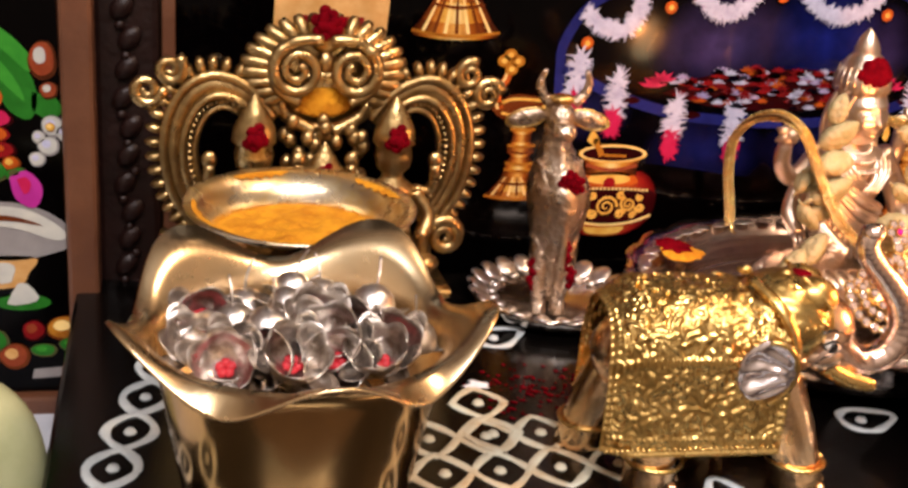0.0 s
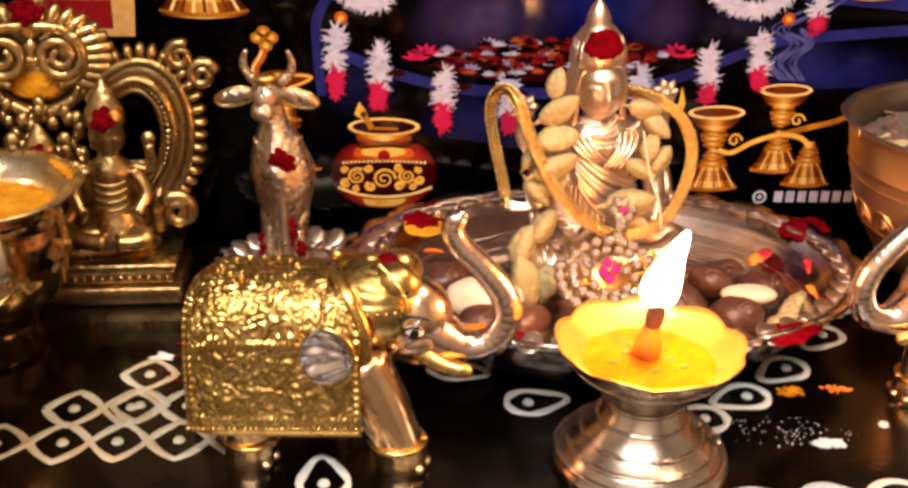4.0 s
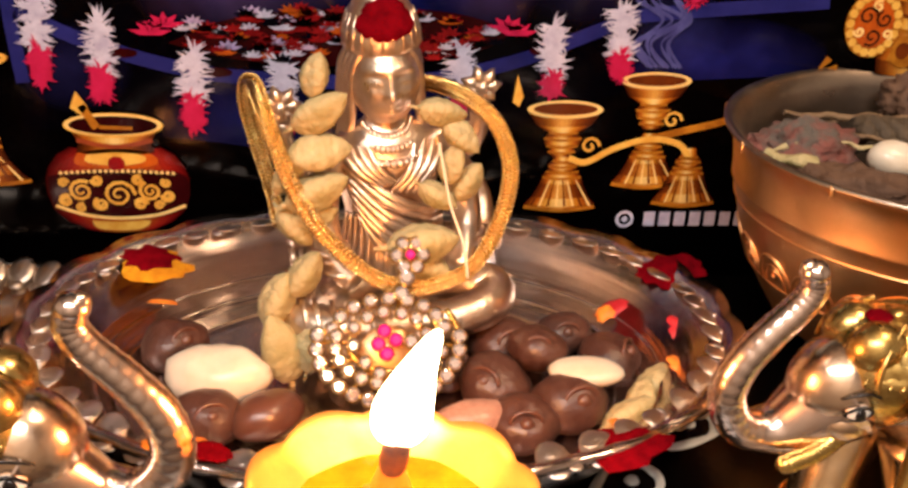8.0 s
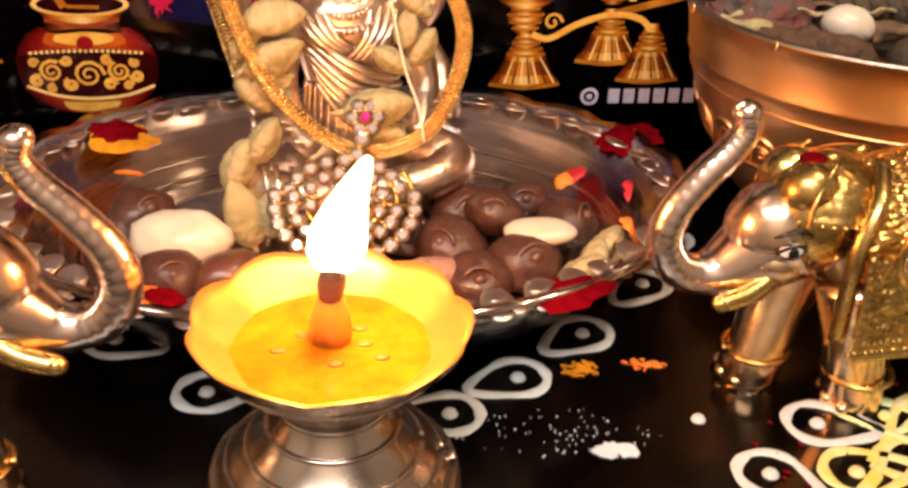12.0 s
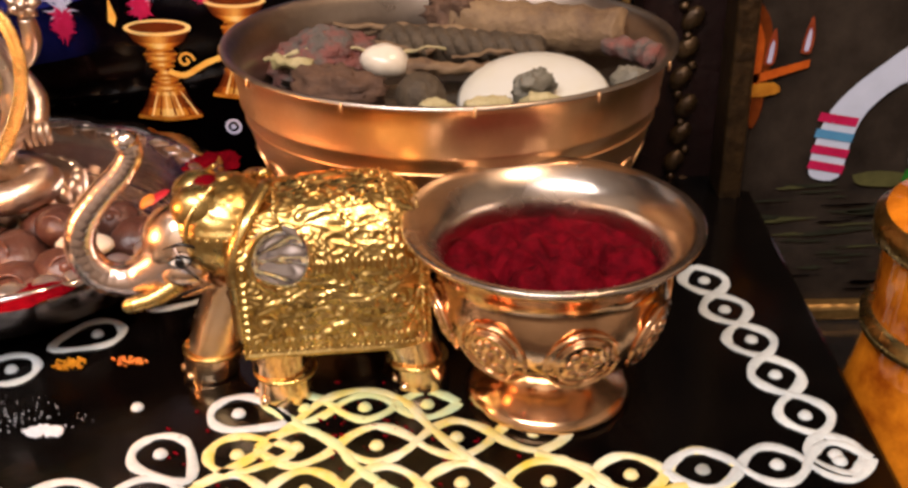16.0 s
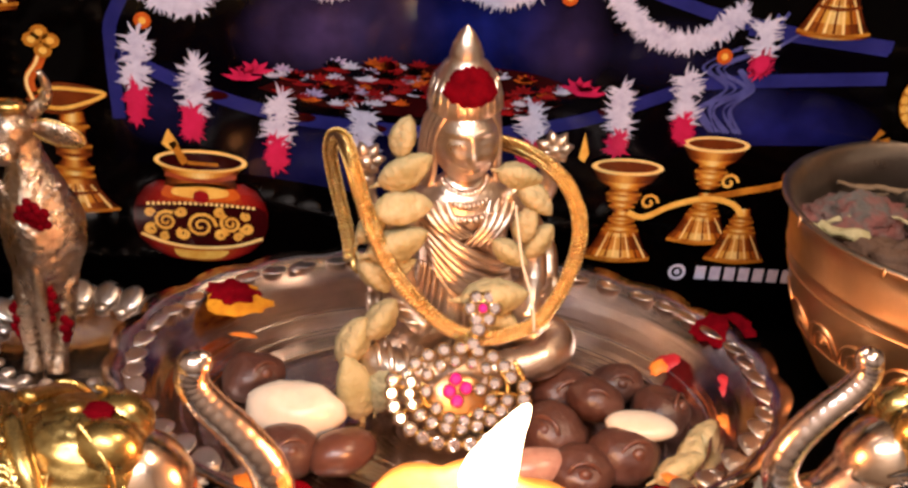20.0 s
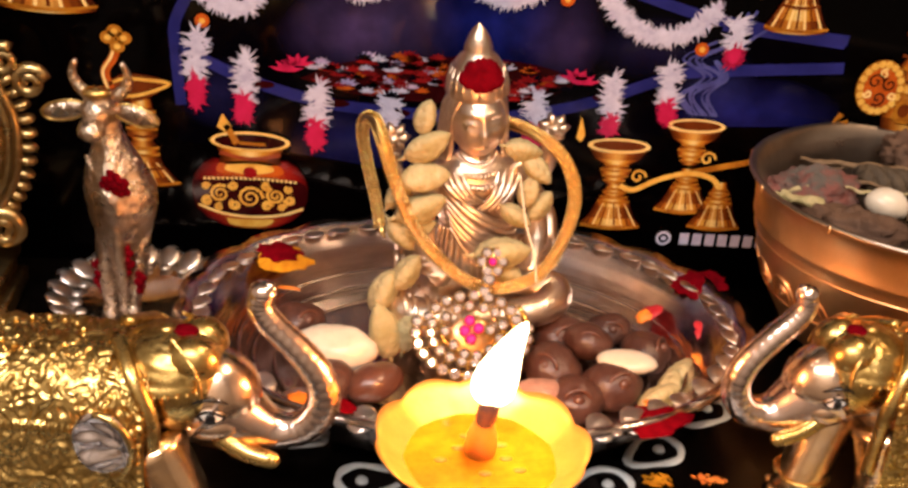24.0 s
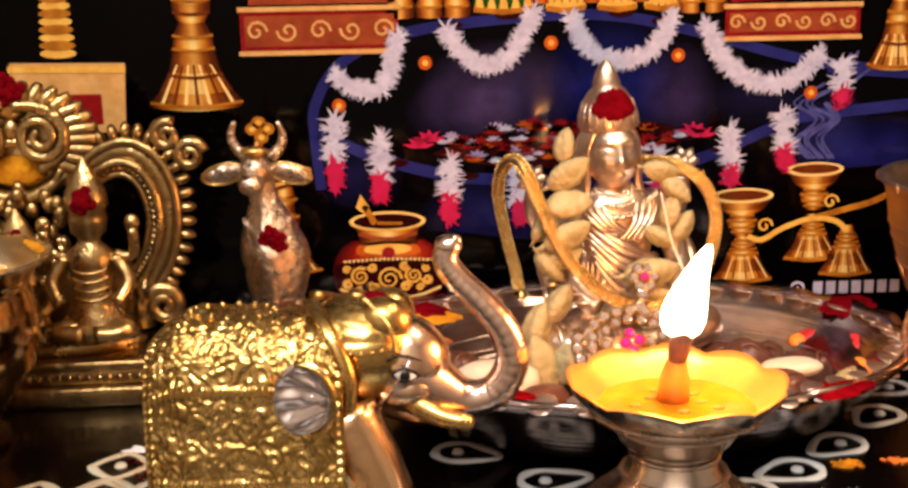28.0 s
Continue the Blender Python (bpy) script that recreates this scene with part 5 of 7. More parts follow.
    run = np.concatenate([[0.0], np.cumsum([math.hypot((q[0] - p[0]) * 0.0243, (q[1] - p[1]) * 0.052) for p, q in zip(fine, fine[1:])])])
    at = np.linspace(0, run[-1], nv + 1)
    sec_y, sec_z = np.interp(at, run, [p[0] for p in fine]), np.interp(at, run, [p[1] for p in fine])
    verts, faces = [], []
    for u in range(nu + 1):
        x = -0.0372 + 0.0625 * u / nu
        swell = 1 - 0.22 * max(0.0, (-0.022 - x) / 0.0152) ** 2
        for v in range(nv + 1):
            cx, cz = float(sec_y[v]), float(sec_z[v])
            y = 0.0243 * swell * cx
            hem = hem0 + 0.002 * (x + 0.0372) / 0.0625
            z = hem + (0.0712 + 0.0012 * math.cos((x + 0.008) / 0.03 * 1.6) - hem) * swell ** 0.6 * cz
            q = Vector((x * grain[0], y * grain[1], z * grain[2]))
            warp = Vector((noise.noise(q * 1.7), noise.noise(q * 1.7 + Vector((5, 2, 8))), noise.noise(q * 1.7 + Vector((1, 9, 4))))) * 0.55
            curl = noise.noise(q + warp)
            edge_u, edge_v = min(u, nu - u), min(v, nv - v)
            line = math.cos(curl * 24)
            relief = 0.00055 * math.copysign(abs(line) ** 0.7, line) + 0.0011 * noise.noise(q * 0.8)
            top_panel = abs(v - nv / 2) < nv * 0.25
            if edge_u < 2 or edge_v < 3:
                relief = 0.0012
            elif edge_v < 9:
                relief = 0.0011 * abs(math.sin(u * 0.3)) * math.sin(math.pi * (edge_v - 3) / 6) - 0.0002
            elif 9 <= edge_v < 11 or abs(abs(v - nv / 2) - nv * 0.25) < 2.2:
                relief = 0.0013 * (0.55 + 0.45 * math.cos(u * 1.3))
            elif edge_u < 7 or (top_panel and min(abs(u - 24), abs(u - 30), abs(u - 118)) < 1.8):
                relief = 0.0012 * (0.5 + 0.5 * math.cos(v * 1.3))
            elif top_panel and 24 < u < 30:
                relief = 0.0008 * math.cos(v * 0.45)
            nrm = Vector((0, math.copysign(abs(cx) ** 1.6, cx), cz ** 4)).normalized()
            verts.append((x, y + nrm.y * relief, z + nrm.z * relief))
    for u in range(nu):
        for v in range(nv):
            i = u * (nv + 1) + v
            faces.append((i, i + nv + 1, i + nv + 2, i + 1))
    sh.put(verts, faces)
    for sy in (1, -1):
        for k in range(34):
            sh.ell((-0.036 + 0.0612 * k / 33, sy * 0.0243, hem0 + 0.0022 + 0.002 * k / 33), (0.0009, 0.0009, 0.0009), 6, 4)
    for k in range(16):
        sh.ell((-0.012 + 0.0135 * math.cos(k * 0.393), 0.0085 * math.sin(k * 0.393), 0.0722), (0.0011, 0.0011, 0.0012), 6, 4)
    sh.slot = 4
    sh.ell((0.0525, 0, 0.0555), (0.0016, 0.0016, 0.0016), 8, 6)
    sh.ell((0.0325, 0, 0.0772), (0.0045, 0.004, 0.0012), 10, 6)
    return sh.done(name, [SKIN, EYE, GOLD, ROSE, KUMKUM, EYE_WHITE, EAR, LEG])

ele = tagged(elephant("elephant_figurine"), "gold and silver elephant figurine, raised trunk and embossed saddle cloth", "figurine", "pair of elephants")
ele.matrix_world = pose(-0.1608, -0.0065, 0.0002, 0, 0, -5) @ Matrix.Diagonal((1.02, 1, 1, 1))
ele_right = tagged(elephant("elephant_figurine", 0.0107, 0.061, 0.0205, (55, 150, 150), 0.004), "gold and silver elephant figurine beside the kumkum cup, raised trunk", "figurine", "pair of elephants")
ele_right.matrix_world = pose(0.1292, 0.0195, 0.0002, 0, 0, 189) @ Matrix.Diagonal((0.965, 0.97, 0.95, 1))

# ------------------------------------------------------------ idol
SATIN = mat("satin_silver", (0.84, 0.72, 0.6), 0.26, 1, (0.56, 0.4, 0.28), 120, 0.18, 420, rough2=0.4)
def idol_statue():
    sh = Shape()
    sh.lathe([(0.001, 0.004), (0.037, 0.004), (0.039, 0.008), (0.037, 0.011), (0.033, 0.013), (0.036, 0.017), (0.036, 0.02), (0.001, 0.022)], 48, 1, 0.72)
    for k in range(26):
        a = 2 * math.pi * k / 26
        sh.ell((0.0375 * math.cos(a), 0.027 * math.sin(a), 0.0145), (0.0042, 0.0042, 0.0058), 8, 6)
    # crossed legs and lap
    for sx in (1, -1):
        leg = curve([(sx * 0.01, -0.006, 0.029), (sx * 0.024, -0.015, 0.028), (sx * (0.034 if sx < 0 else 0.0295), -0.021, 0.0265), (sx * 0.022, -0.03, 0.026), (sx * 0.004, -0.032, 0.0255), (-sx * 0.012, -0.03, 0.025)], 30)
        sh.tube(leg, [0.0098 - 0.0045 * (i / 30) for i in range(len(leg))], 14)
        for k in range(7 if sx < 0 else 0):
            c = leg[9 + 2 * k]
            sh.tube([(c.x + 0.0, c.y + 0.0086 * math.cos(a), c.z + 0.0086 * math.sin(a)) for a in [2 * math.pi * j / 14 for j in range(15)]], 0.0011, 6)
        sh.ell((-sx * 0.016, -0.031, 0.0255), (0.0065, 0.0035, 0.0035), 12, 8)
        # arms
        arm = curve([(sx * 0.0145, -0.001, 0.081), (sx * 0.0215, -0.004, 0.068), (sx * 0.0235, -0.011, 0.053), (sx * 0.02, -0.021, 0.044), (sx * 0.0165, -0.026, 0.041)], 20)
        sh.tube(arm, [0.0062 - 0.0022 * (i / 20) for i in range(len(arm))], 12)
        for k in (4, 12, 13, 15):
            sh.ell(arm[k], (0.0068, 0.0066, 0.0014), 12, 6)
        up = curve([(sx * 0.015, 0.006, 0.079), (sx * 0.025, 0.007, 0.069), (sx * 0.032, 0.007, 0.076), (sx * 0.0325, 0.006, 0.087)], 16)
        sh.tube(up, [0.0052 - 0.002 * (i / 16) for i in range(len(up))], 10)
        for k in range(7):
            a = 2 * math.pi * k / 7
            sh.tube([(sx * 0.033, 0.005, 0.093), (sx * 0.033 + 0.004 * math.cos(a), 0.003, 0.093 + 0.004 * math.sin(a)), (sx * 0.033 + 0.0072 * math.cos(a), 0.0045, 0.093 + 0.0072 * math.sin(a))], [0.001, 0.0026, 0.0004], 8)
        sh.ell((sx * 0.033, 0.002, 0.093), (0.0024, 0.0024, 0.0024), 8, 6)
        sh.tube(curve([(sx * 0.025, 0.003, 0.066), (sx * 0.031, -0.001, 0.055), (sx * 0.03, -0.008, 0.046)], 8), 0.0038, 8)
        for k in range(4):
            sh.tube([(sx * (0.026 + 0.0027 * k), -0.0105, 0.048), (sx * (0.026 + 0.0027 * k), -0.013, 0.043), (sx * (0.0265 + 0.0025 * k), -0.0125, 0.039)], [0.0015, 0.0014, 0.0009], 6)
        # ears and long hair
        sh.ell((sx * 0.0103, 0.0005, 0.0985), (0.0018, 0.003, 0.0048), 10, 8)
        for q in range(4):
            o = 0.0007 * q
            sh.tube(curve([(sx * (0.0068 + o), -0.0062 + 0.003 * q, 0.1135), (sx * (0.0098 + o), -0.005 + 0.003 * q, 0.107), (sx * (0.0108 + o), -0.003 + 0.003 * q, 0.097), (sx * (0.0112 + o), -0.001 + 0.002 * q, 0.087), (sx * (0.0132 + o), -0.002 + 0.002 * q, 0.0795)], 18), [0.0012, 0.0016, 0.0017, 0.0016, 0.001], 8)
    sh.lathe([(0.001, 0.026), (0.021, 0.026), (0.0205, 0.034), (0.0165, 0.045), (0.0148, 0.055), (0.0168, 0.066), (0.018, 0.075), (0.0155, 0.0825), (0.008, 0.0865), (0.0062, 0.089), (0.006, 0.093)], 36, 1, 0.66)
    # shawl: crossing folds on the chest, wide slanting folds below
    for k in range(7):
        t = k / 6
        sh.tube(curve([(-0.0165 + 0.004 * t, -0.006 - 0.004 * t, 0.0775 - 0.02 * t), (-0.004 + 0.001 * (k % 2), -0.0135, 0.066 - 0.022 * t), (0.009, -0.0128, 0.0575 - 0.021 * t + 0.001 * (k % 2)), (0.0168, -0.004, 0.054 - 0.019 * t)], 14), [0.0008, 0.0015 + 0.0005 * (k % 2), 0.0019, 0.0016, 0.001], 8)
    for k in range(4):
        t = k / 3
        sh.tube(curve([(0.0175 - 0.009 * t, -0.004 - 0.002 * t, 0.0805 + 0.003 * t), (0.0135 - 0.0085 * t, -0.0112 - 0.0016 * t, 0.0735 - 0.0005 * t), (0.0055 - 0.0075 * t, -0.0136, 0.0645 + 0.001 * t)], 10), [0.0009, 0.0011 + 0.0004 * (k % 2), 0.0013, 0.0007], 8)
        sh.tube(curve([(-0.0165 + 0.008 * t, -0.004 - 0.002 * t, 0.0805 + 0.003 * t), (-0.0125 + 0.0075 * t, -0.0112 - 0.0016 * t, 0.0745), (-0.0045 + 0.005 * t, -0.0134, 0.0675 + 0.002 * t)], 10), [0.0009, 0.0013, 0.0012, 0.0007], 8)
    for k, (w, z, d) in enumerate([(0.0078, 0.0872, 0.008), (0.0098, 0.0838, 0.0108), (0.012, 0.0795, 0.013)]):
        line = [(w * math.sin(a), -d * math.cos(a) * 1.0, z - 0.004 * math.cos(a)) for a in [-1.35 + 2.7 * j / 16 for j in range(17)]]
        sh.tube(line, 0.0013, 8)
        for p in line:
            sh.ell(p, (0.0013, 0.0019, 0.0015), 8, 6)
    for k in range(16):
        a = -1.15 + 2.3 * k / 15
        sh.tube(curve([(0.0165 * math.sin(a), -0.0112 * math.cos(a), 0.056), (0.0185 * math.sin(a), -0.0135 * math.cos(a), 0.045), (0.0225 * math.sin(a), -0.017 * math.cos(a), 0.033)], 8), 0.0009, 6)
    for k in range(22):
        a = 2 * math.pi * k / 22
        sh.tube([(0.0119 * math.cos(a), 0.0119 * math.sin(a), 0.1135), (0.0116 * math.cos(a), 0.0116 * math.sin(a), 0.1185), (0.0099 * math.cos(a), 0.0099 * math.sin(a), 0.1245)], 0.0008, 6)
    # head
    first_v = len(sh.v)
    sh.ell((0, -0.0024, 0.1018), (0.0112, 0.0122, 0.0152), 64, 52)
    def bump_at(x, z, cx, cz, wx, wz):
        return math.exp(-((x - cx) / wx) ** 2 - ((z - cz) / wz) ** 2)
    for i in range(first_v, len(sh.v)):
        x, y, z = sh.v[i]
        if y < -0.002:
            ax = abs(x)
            d = 0.0024 * bump_at(x, z, 0, 0.0992, 0.0017, 0.0022) + 0.001 * bump_at(x, z, 0, 0.1035, 0.0014, 0.0036)
            d -= 0.0021 * bump_at(ax, z, 0.0044, 0.1046, 0.0028, 0.0021)
            d += 0.0019 * bump_at(ax, z, 0.0045, 0.1043, 0.0022, 0.0011)
            d += 0.0011 * bump_at(ax, z, 0.0048, 0.1078, 0.0036, 0.001)
            d += 0.0016 * bump_at(x, z, 0, 0.0957, 0.0027, 0.0008) + 0.0017 * bump_at(x, z, 0, 0.0938, 0.0023, 0.0009) - 0.0009 * bump_at(x, z, 0, 0.0948, 0.003, 0.0004)
            d += 0.0012 * bump_at(x, z, 0, 0.0902, 0.003, 0.002) + 0.0006 * bump_at(ax, z, 0.0062, 0.0975, 0.003, 0.004)
            sh.v[i] = (x, y - d, z)
    sh.lathe([(0.0102, 0.1115), (0.0121, 0.1128), (0.0123, 0.1155), (0.0117, 0.12), (0.0102, 0.1245), (0.0076, 0.1288), (0.0056, 0.1305), (0.0057, 0.132), (0.0044, 0.1362), (0.0024, 0.1398), (0.0012, 0.141), (0.0002, 0.1422)], 36)
    # vermilion patch on the crown
    sh.slot = 1
    verts, faces, rnd = [], [], random.Random(3)
    for i in range(9):
        for j in range(13):
            u, v = i / 8 * 2 - 1, j / 12 * 2 - 1
            a = v * 0.95 * (1 - 0.3 * max(0, u)) * (1 + 0.12 * rnd.uniform(-1, 1) * (abs(v) > 0.9))
            z = 0.1243 + 0.0068 * u * (1 - 0.4 * v * v) - 0.001 * (1 - v * v) + 0.0006 * rnd.uniform(-1, 1)
            r = 0.0131 - max(0.0, z - 0.113) * 0.1 - max(0.0, z - 0.121) * 0.32 + (0.0002 if abs(u) < 0.95 and abs(v) < 0.95 else -0.001)
            verts.append((r * math.sin(a), -r * math.cos(a), z))
    for i in range(8):
        for j in range(12):
            faces.append((i * 13 + j, i * 13 + j + 1, (i + 1) * 13 + j + 1, (i + 1) * 13 + j))
    sh.put(verts, faces)
    return sh.done("idol_statue", [SATIN, KUMKUM])

idol = tagged(idol_statue(), "seated silver idol statue with conical crown and vermilion mark", "statue")
idol.matrix_world = pose(-0.0225, 0.128, 0.0005, 0, -3.8, 8) @ Matrix.Diagonal((1.04, 1.06, 0.99, 1))

# ------------------------------------------------------------ gold chain with its jewelled pendant
chain = empty("gold_chain", (0, 0, 0.04), "woven flat gold chain hung round the idol", "necklace")
CHAIN_M = mat("chain_gold", (0.9, 0.66, 0.28), 0.2, 1, (0.72, 0.47, 0.16), 250, 0.1, 900, rough2=0.3)
loop = curve([(-0.0655, 0.163, 0.031), (-0.0675, 0.1635, 0.042), (-0.072, 0.162, 0.06), (-0.0755, 0.155, 0.079), (-0.0745, 0.141, 0.0925), (-0.071, 0.122, 0.0995), (-0.0675, 0.107, 0.0965), (-0.063, 0.1, 0.0855), (-0.057, 0.096, 0.072), (-0.048, 0.094, 0.058), (-0.034, 0.091, 0.046), (-0.022, 0.09, 0.042), (-0.012, 0.092, 0.042), (0.0, 0.095, 0.047), (0.0085, 0.099, 0.062), (0.0115, 0.104, 0.078), (0.007, 0.112, 0.0905), (-0.003, 0.124, 0.096), (-0.0145, 0.1385, 0.095), (-0.024, 0.146, 0.091)], 1140)
# darkened gold: the shade between the chain's links, put into colour
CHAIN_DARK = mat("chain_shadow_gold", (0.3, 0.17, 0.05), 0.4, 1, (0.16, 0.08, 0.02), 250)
for k in range(4):
    side = (k - 1.5) * 0.0014
    sh = Shape()
    for i in range(2, len(loop) - 2, 5):
        p, d = loop[i], (loop[i + 2] - loop[i - 2]).normalized()
        w = d.cross(Vector((0, -1, 0.25))).normalized()
        u = w.cross(d)
        lean = 0.75 if k % 2 else -0.75
        e = (d * math.cos(lean) + w * math.sin(lean)).normalized()
        m = Matrix((e, u.cross(e), u)).transposed().to_4x4()
        sh.ell(p + w * side + Vector((0, 0, -0.04)), (0.0013, 0.0005, 0.0009), 7, 5, m)
    sh.done("chain_strand", CHAIN_M, chain)
# added dark strip under the strands, in place of shade in the gaps
Shape().tube([p + Vector((0, 0.0005, -0.04)) for p in loop[::6]], 0.0025, 8, 0.25, up=(0, -1, 0.25)).done("chain_gap_shade", CHAIN_DARK, chain)
Shape().tube([Vector((-0.065, 0.163, -0.008)), Vector((-0.064, 0.162, -0.0135)), Vector((-0.062, 0.16, -0.0165))], 0.0016, 8).done("clasp", GOLD, chain, "small gold clasp")

brooch = new("jewelled_pendant")
brooch.matrix_world = pose(-0.0285, 0.0695, 0.0298, -32, 0, 4)
tagged(brooch, "gold pendant set with white stones and four pink stones", "pendant")
def stone(x, z, r, m=GEM, y=0.0):
    r = r * 1.2
    b = Shape().lathe([(r * 0.7, -0.001), (r * 1.1, -0.0008), (r * 1.08, 0.0002), (r * 0.95, 0.0004)], 12)
    b.m = Matrix()
    o = b.done("bezel", GOLD, brooch)
    o.matrix_basis = pose(x, y, z, 90, 0, 0)
    g = Shape().lathe([(0.00001, 0.0011), (r * 0.52, 0.0011), (r * 0.78, 0.0006), (r, -0.0002)], 8).done("stone", m, o, smooth=False)
for k in range(15):
    a = math.radians(168 + 14 * k)
    stone(0.0225 * math.cos(a), 0.003 + 0.0178 * math.sin(a), 0.0021)
for k in range(11):
    a = math.radians(165 + 18 * k)
    stone(0.0168 * math.cos(a), 0.003 + 0.0122 * math.sin(a), 0.0019, y=-0.0012)
for k in range(9):
    a = math.radians(14 + 18.5 * k)
    stone(0.0182 * math.cos(a), 0.0045 + 0.0125 * math.sin(a), 0.002)
for x, z in ((-0.0108, 0.0085), (-0.0065, 0.0115), (-0.0112, 0.003), (-0.0078, -0.0025), (-0.0035, -0.006), (0.0015, -0.0068), (0.0065, -0.0045), (0.0105, 0.0), (0.0118, 0.0055), (0.0088, 0.0105), (0.0042, 0.0122), (0.0068, 0.0035), (-0.0015, 0.0128)):
    stone(x, z, 0.0018, y=-0.002)
for x, z in ((-0.0015, 0.007), (0.002, 0.004), (-0.0035, 0.003), (-0.001, -0.0002)):
    stone(x, z, 0.0019, GEM_PINK, -0.0026)
def oval(sx, sz, y0, y1, seg=40):
    s2 = Shape()
    s2.m = pose(0, 0, 0, 90, 0, 0)
    return s2.lathe([(0.0001, y0), (1.0, y0), (1.04, (y0 + y1) / 2), (1.0, y1), (0.0001, y1)], seg, sx, sz)
oval(0.0095, 0.0085, -0.0026, -0.0014).done("backing", BRONZE, brooch)
for sx, sz in ((0.0225, 0.0178), (0.0168, 0.0122), (0.0125, 0.0085)):
    Shape().tube([(sx * math.cos(a), 0.0008, 0.003 + sz * math.sin(a)) for a in [math.radians(160 + 6 * k) for k in range(40)]], 0.0011, 6).done("gold_wire", GOLD, brooch)
for k in range(7):
    a = math.radians(175 + 30 * k)
    Shape().tube([(0.01 * math.cos(a), 0.0008, 0.003 + 0.008 * math.sin(a)), (0.0222 * math.cos(a), 0.001, 0.003 + 0.0176 * math.sin(a))], 0.0008, 6).done("gold_wire", GOLD, brooch)
for x, z, r in ((0.0048, 0.0185, 0.0022), (0.0066, 0.0235, 0.0023)):
    stone(x, z, r)
for k in range(6):
    a = k / 6 * 6.283
    stone(0.008 + 0.0042 * math.cos(a), 0.0305 + 0.0042 * math.sin(a), 0.0019)
stone(0.008, 0.0305, 0.0015, GEM_PINK, -0.0008)
Shape().tube([(0.0035, 0.0006, 0.014), (0.006, 0.0006, 0.022), (0.0085, 0.0006, 0.036)], 0.0011, 6).done("link", GOLD, brooch)

# ------------------------------------------------------------ cardamom pods round the idol and in the plate
def pod_mesh():
    sh, verts, faces = Shape(), [], []
    for i in range(13):
        t = i / 12
        r = 0.0052 * math.sin(math.pi * t) ** 0.62 * (1.12 - 0.3 * t)
        for k in range(15):
            a = 2 * math.pi * k / 15
            rr = r * (1 + 0.16 * math.cos(3 * a) + 0.05 * math.cos(5 * t * 6 + 2 * a))
            verts.append((-0.0105 + 0.021 * t, rr * math.cos(a) * 0.95, rr * math.sin(a) * 0.85))
    for i in range(12):
        for k in range(15):
            faces.append((i * 15 + k, i * 15 + (k + 1) % 15, (i + 1) * 15 + (k + 1) % 15, (i + 1) * 15 + k))
    return sh.put(verts, faces)
pod = pod_mesh().tube([(-0.0135, 0, 0.0003), (-0.0115, 0, 0), (-0.0095, 0, 0)], [0.0003, 0.0006, 0.001], 6).done("cardamom_pod", CARDAMOM)
tagged(pod, "pale green dried cardamom pod strung round the idol", "spice pod", "cardamom garland")
PODS = [(-51, 108, 107, 80, 0.75), (-50, 106, 96, 35, 1.0), (-50, 104, 83, 5, 1.0), (-51, 101, 71, 25, 1.05), (-11, 107, 96, -12, 0.8), (-5, 106, 88, -40, 0.75), (-7, 105, 79, 75, 0.7), (-12, 102, 69, -30, 0.7), (-17, 94, 56, 8, 1.15), (-16, 96, 47, -15, 0.85), (-58, 104, 57, -50, 0.8), (-55, 99, 42, 60, 0.9), (-64, 98, 33, 70, 1.0), (-63, 92, 18, 105, 1.25), (-52, 103, 61, 20, 0.8), (-53, 91, 19, 80, 0.95), (-60, 108, 74, 60, 0.8), (-2, 106, 72, 60, 0.75)]
for i, (x, y, z, a, s) in enumerate(PODS):
    m = pose(x / 1000, y / 1000, z / 1000, random.Random(i).uniform(0, 90), -a, random.Random(i + 50).uniform(-12, 12))
    if i == 0:
        pod.scale = (s, s, s)
        pod.matrix_basis = m @ Matrix.Diagonal((s, s * 1.22, s * 1.22, 1))
    else:
        o = copy_thing(pod, m)
        o.scale = (s * 1.03, s * 1.22, s * 1.25)
for x, y, a in ((54, 67, 70), (61, 78, 40), (48, 60, 20)):
    o = copy_thing(pod, pose(x / 1000, y / 1000, 0.012, 0, -20, a))
    o["label"], o["group"] = "pale dried cardamom pod lying in the plate", "pods in the plate"
    o.scale = (1, 1, 1)
THREAD = mat("cotton_thread", (0.7, 0.64, 0.5), 0.9)
tagged(Shape().tube(curve([(-0.0125, 0.1, 0.088), (-0.0105, 0.0985, 0.078), (-0.008, 0.097, 0.067), (-0.004, 0.093, 0.056), (-0.002, 0.092, 0.044)], 24), 0.00045, 6).done("thread", THREAD), "thin white cotton thread hanging over the idol", "thread")

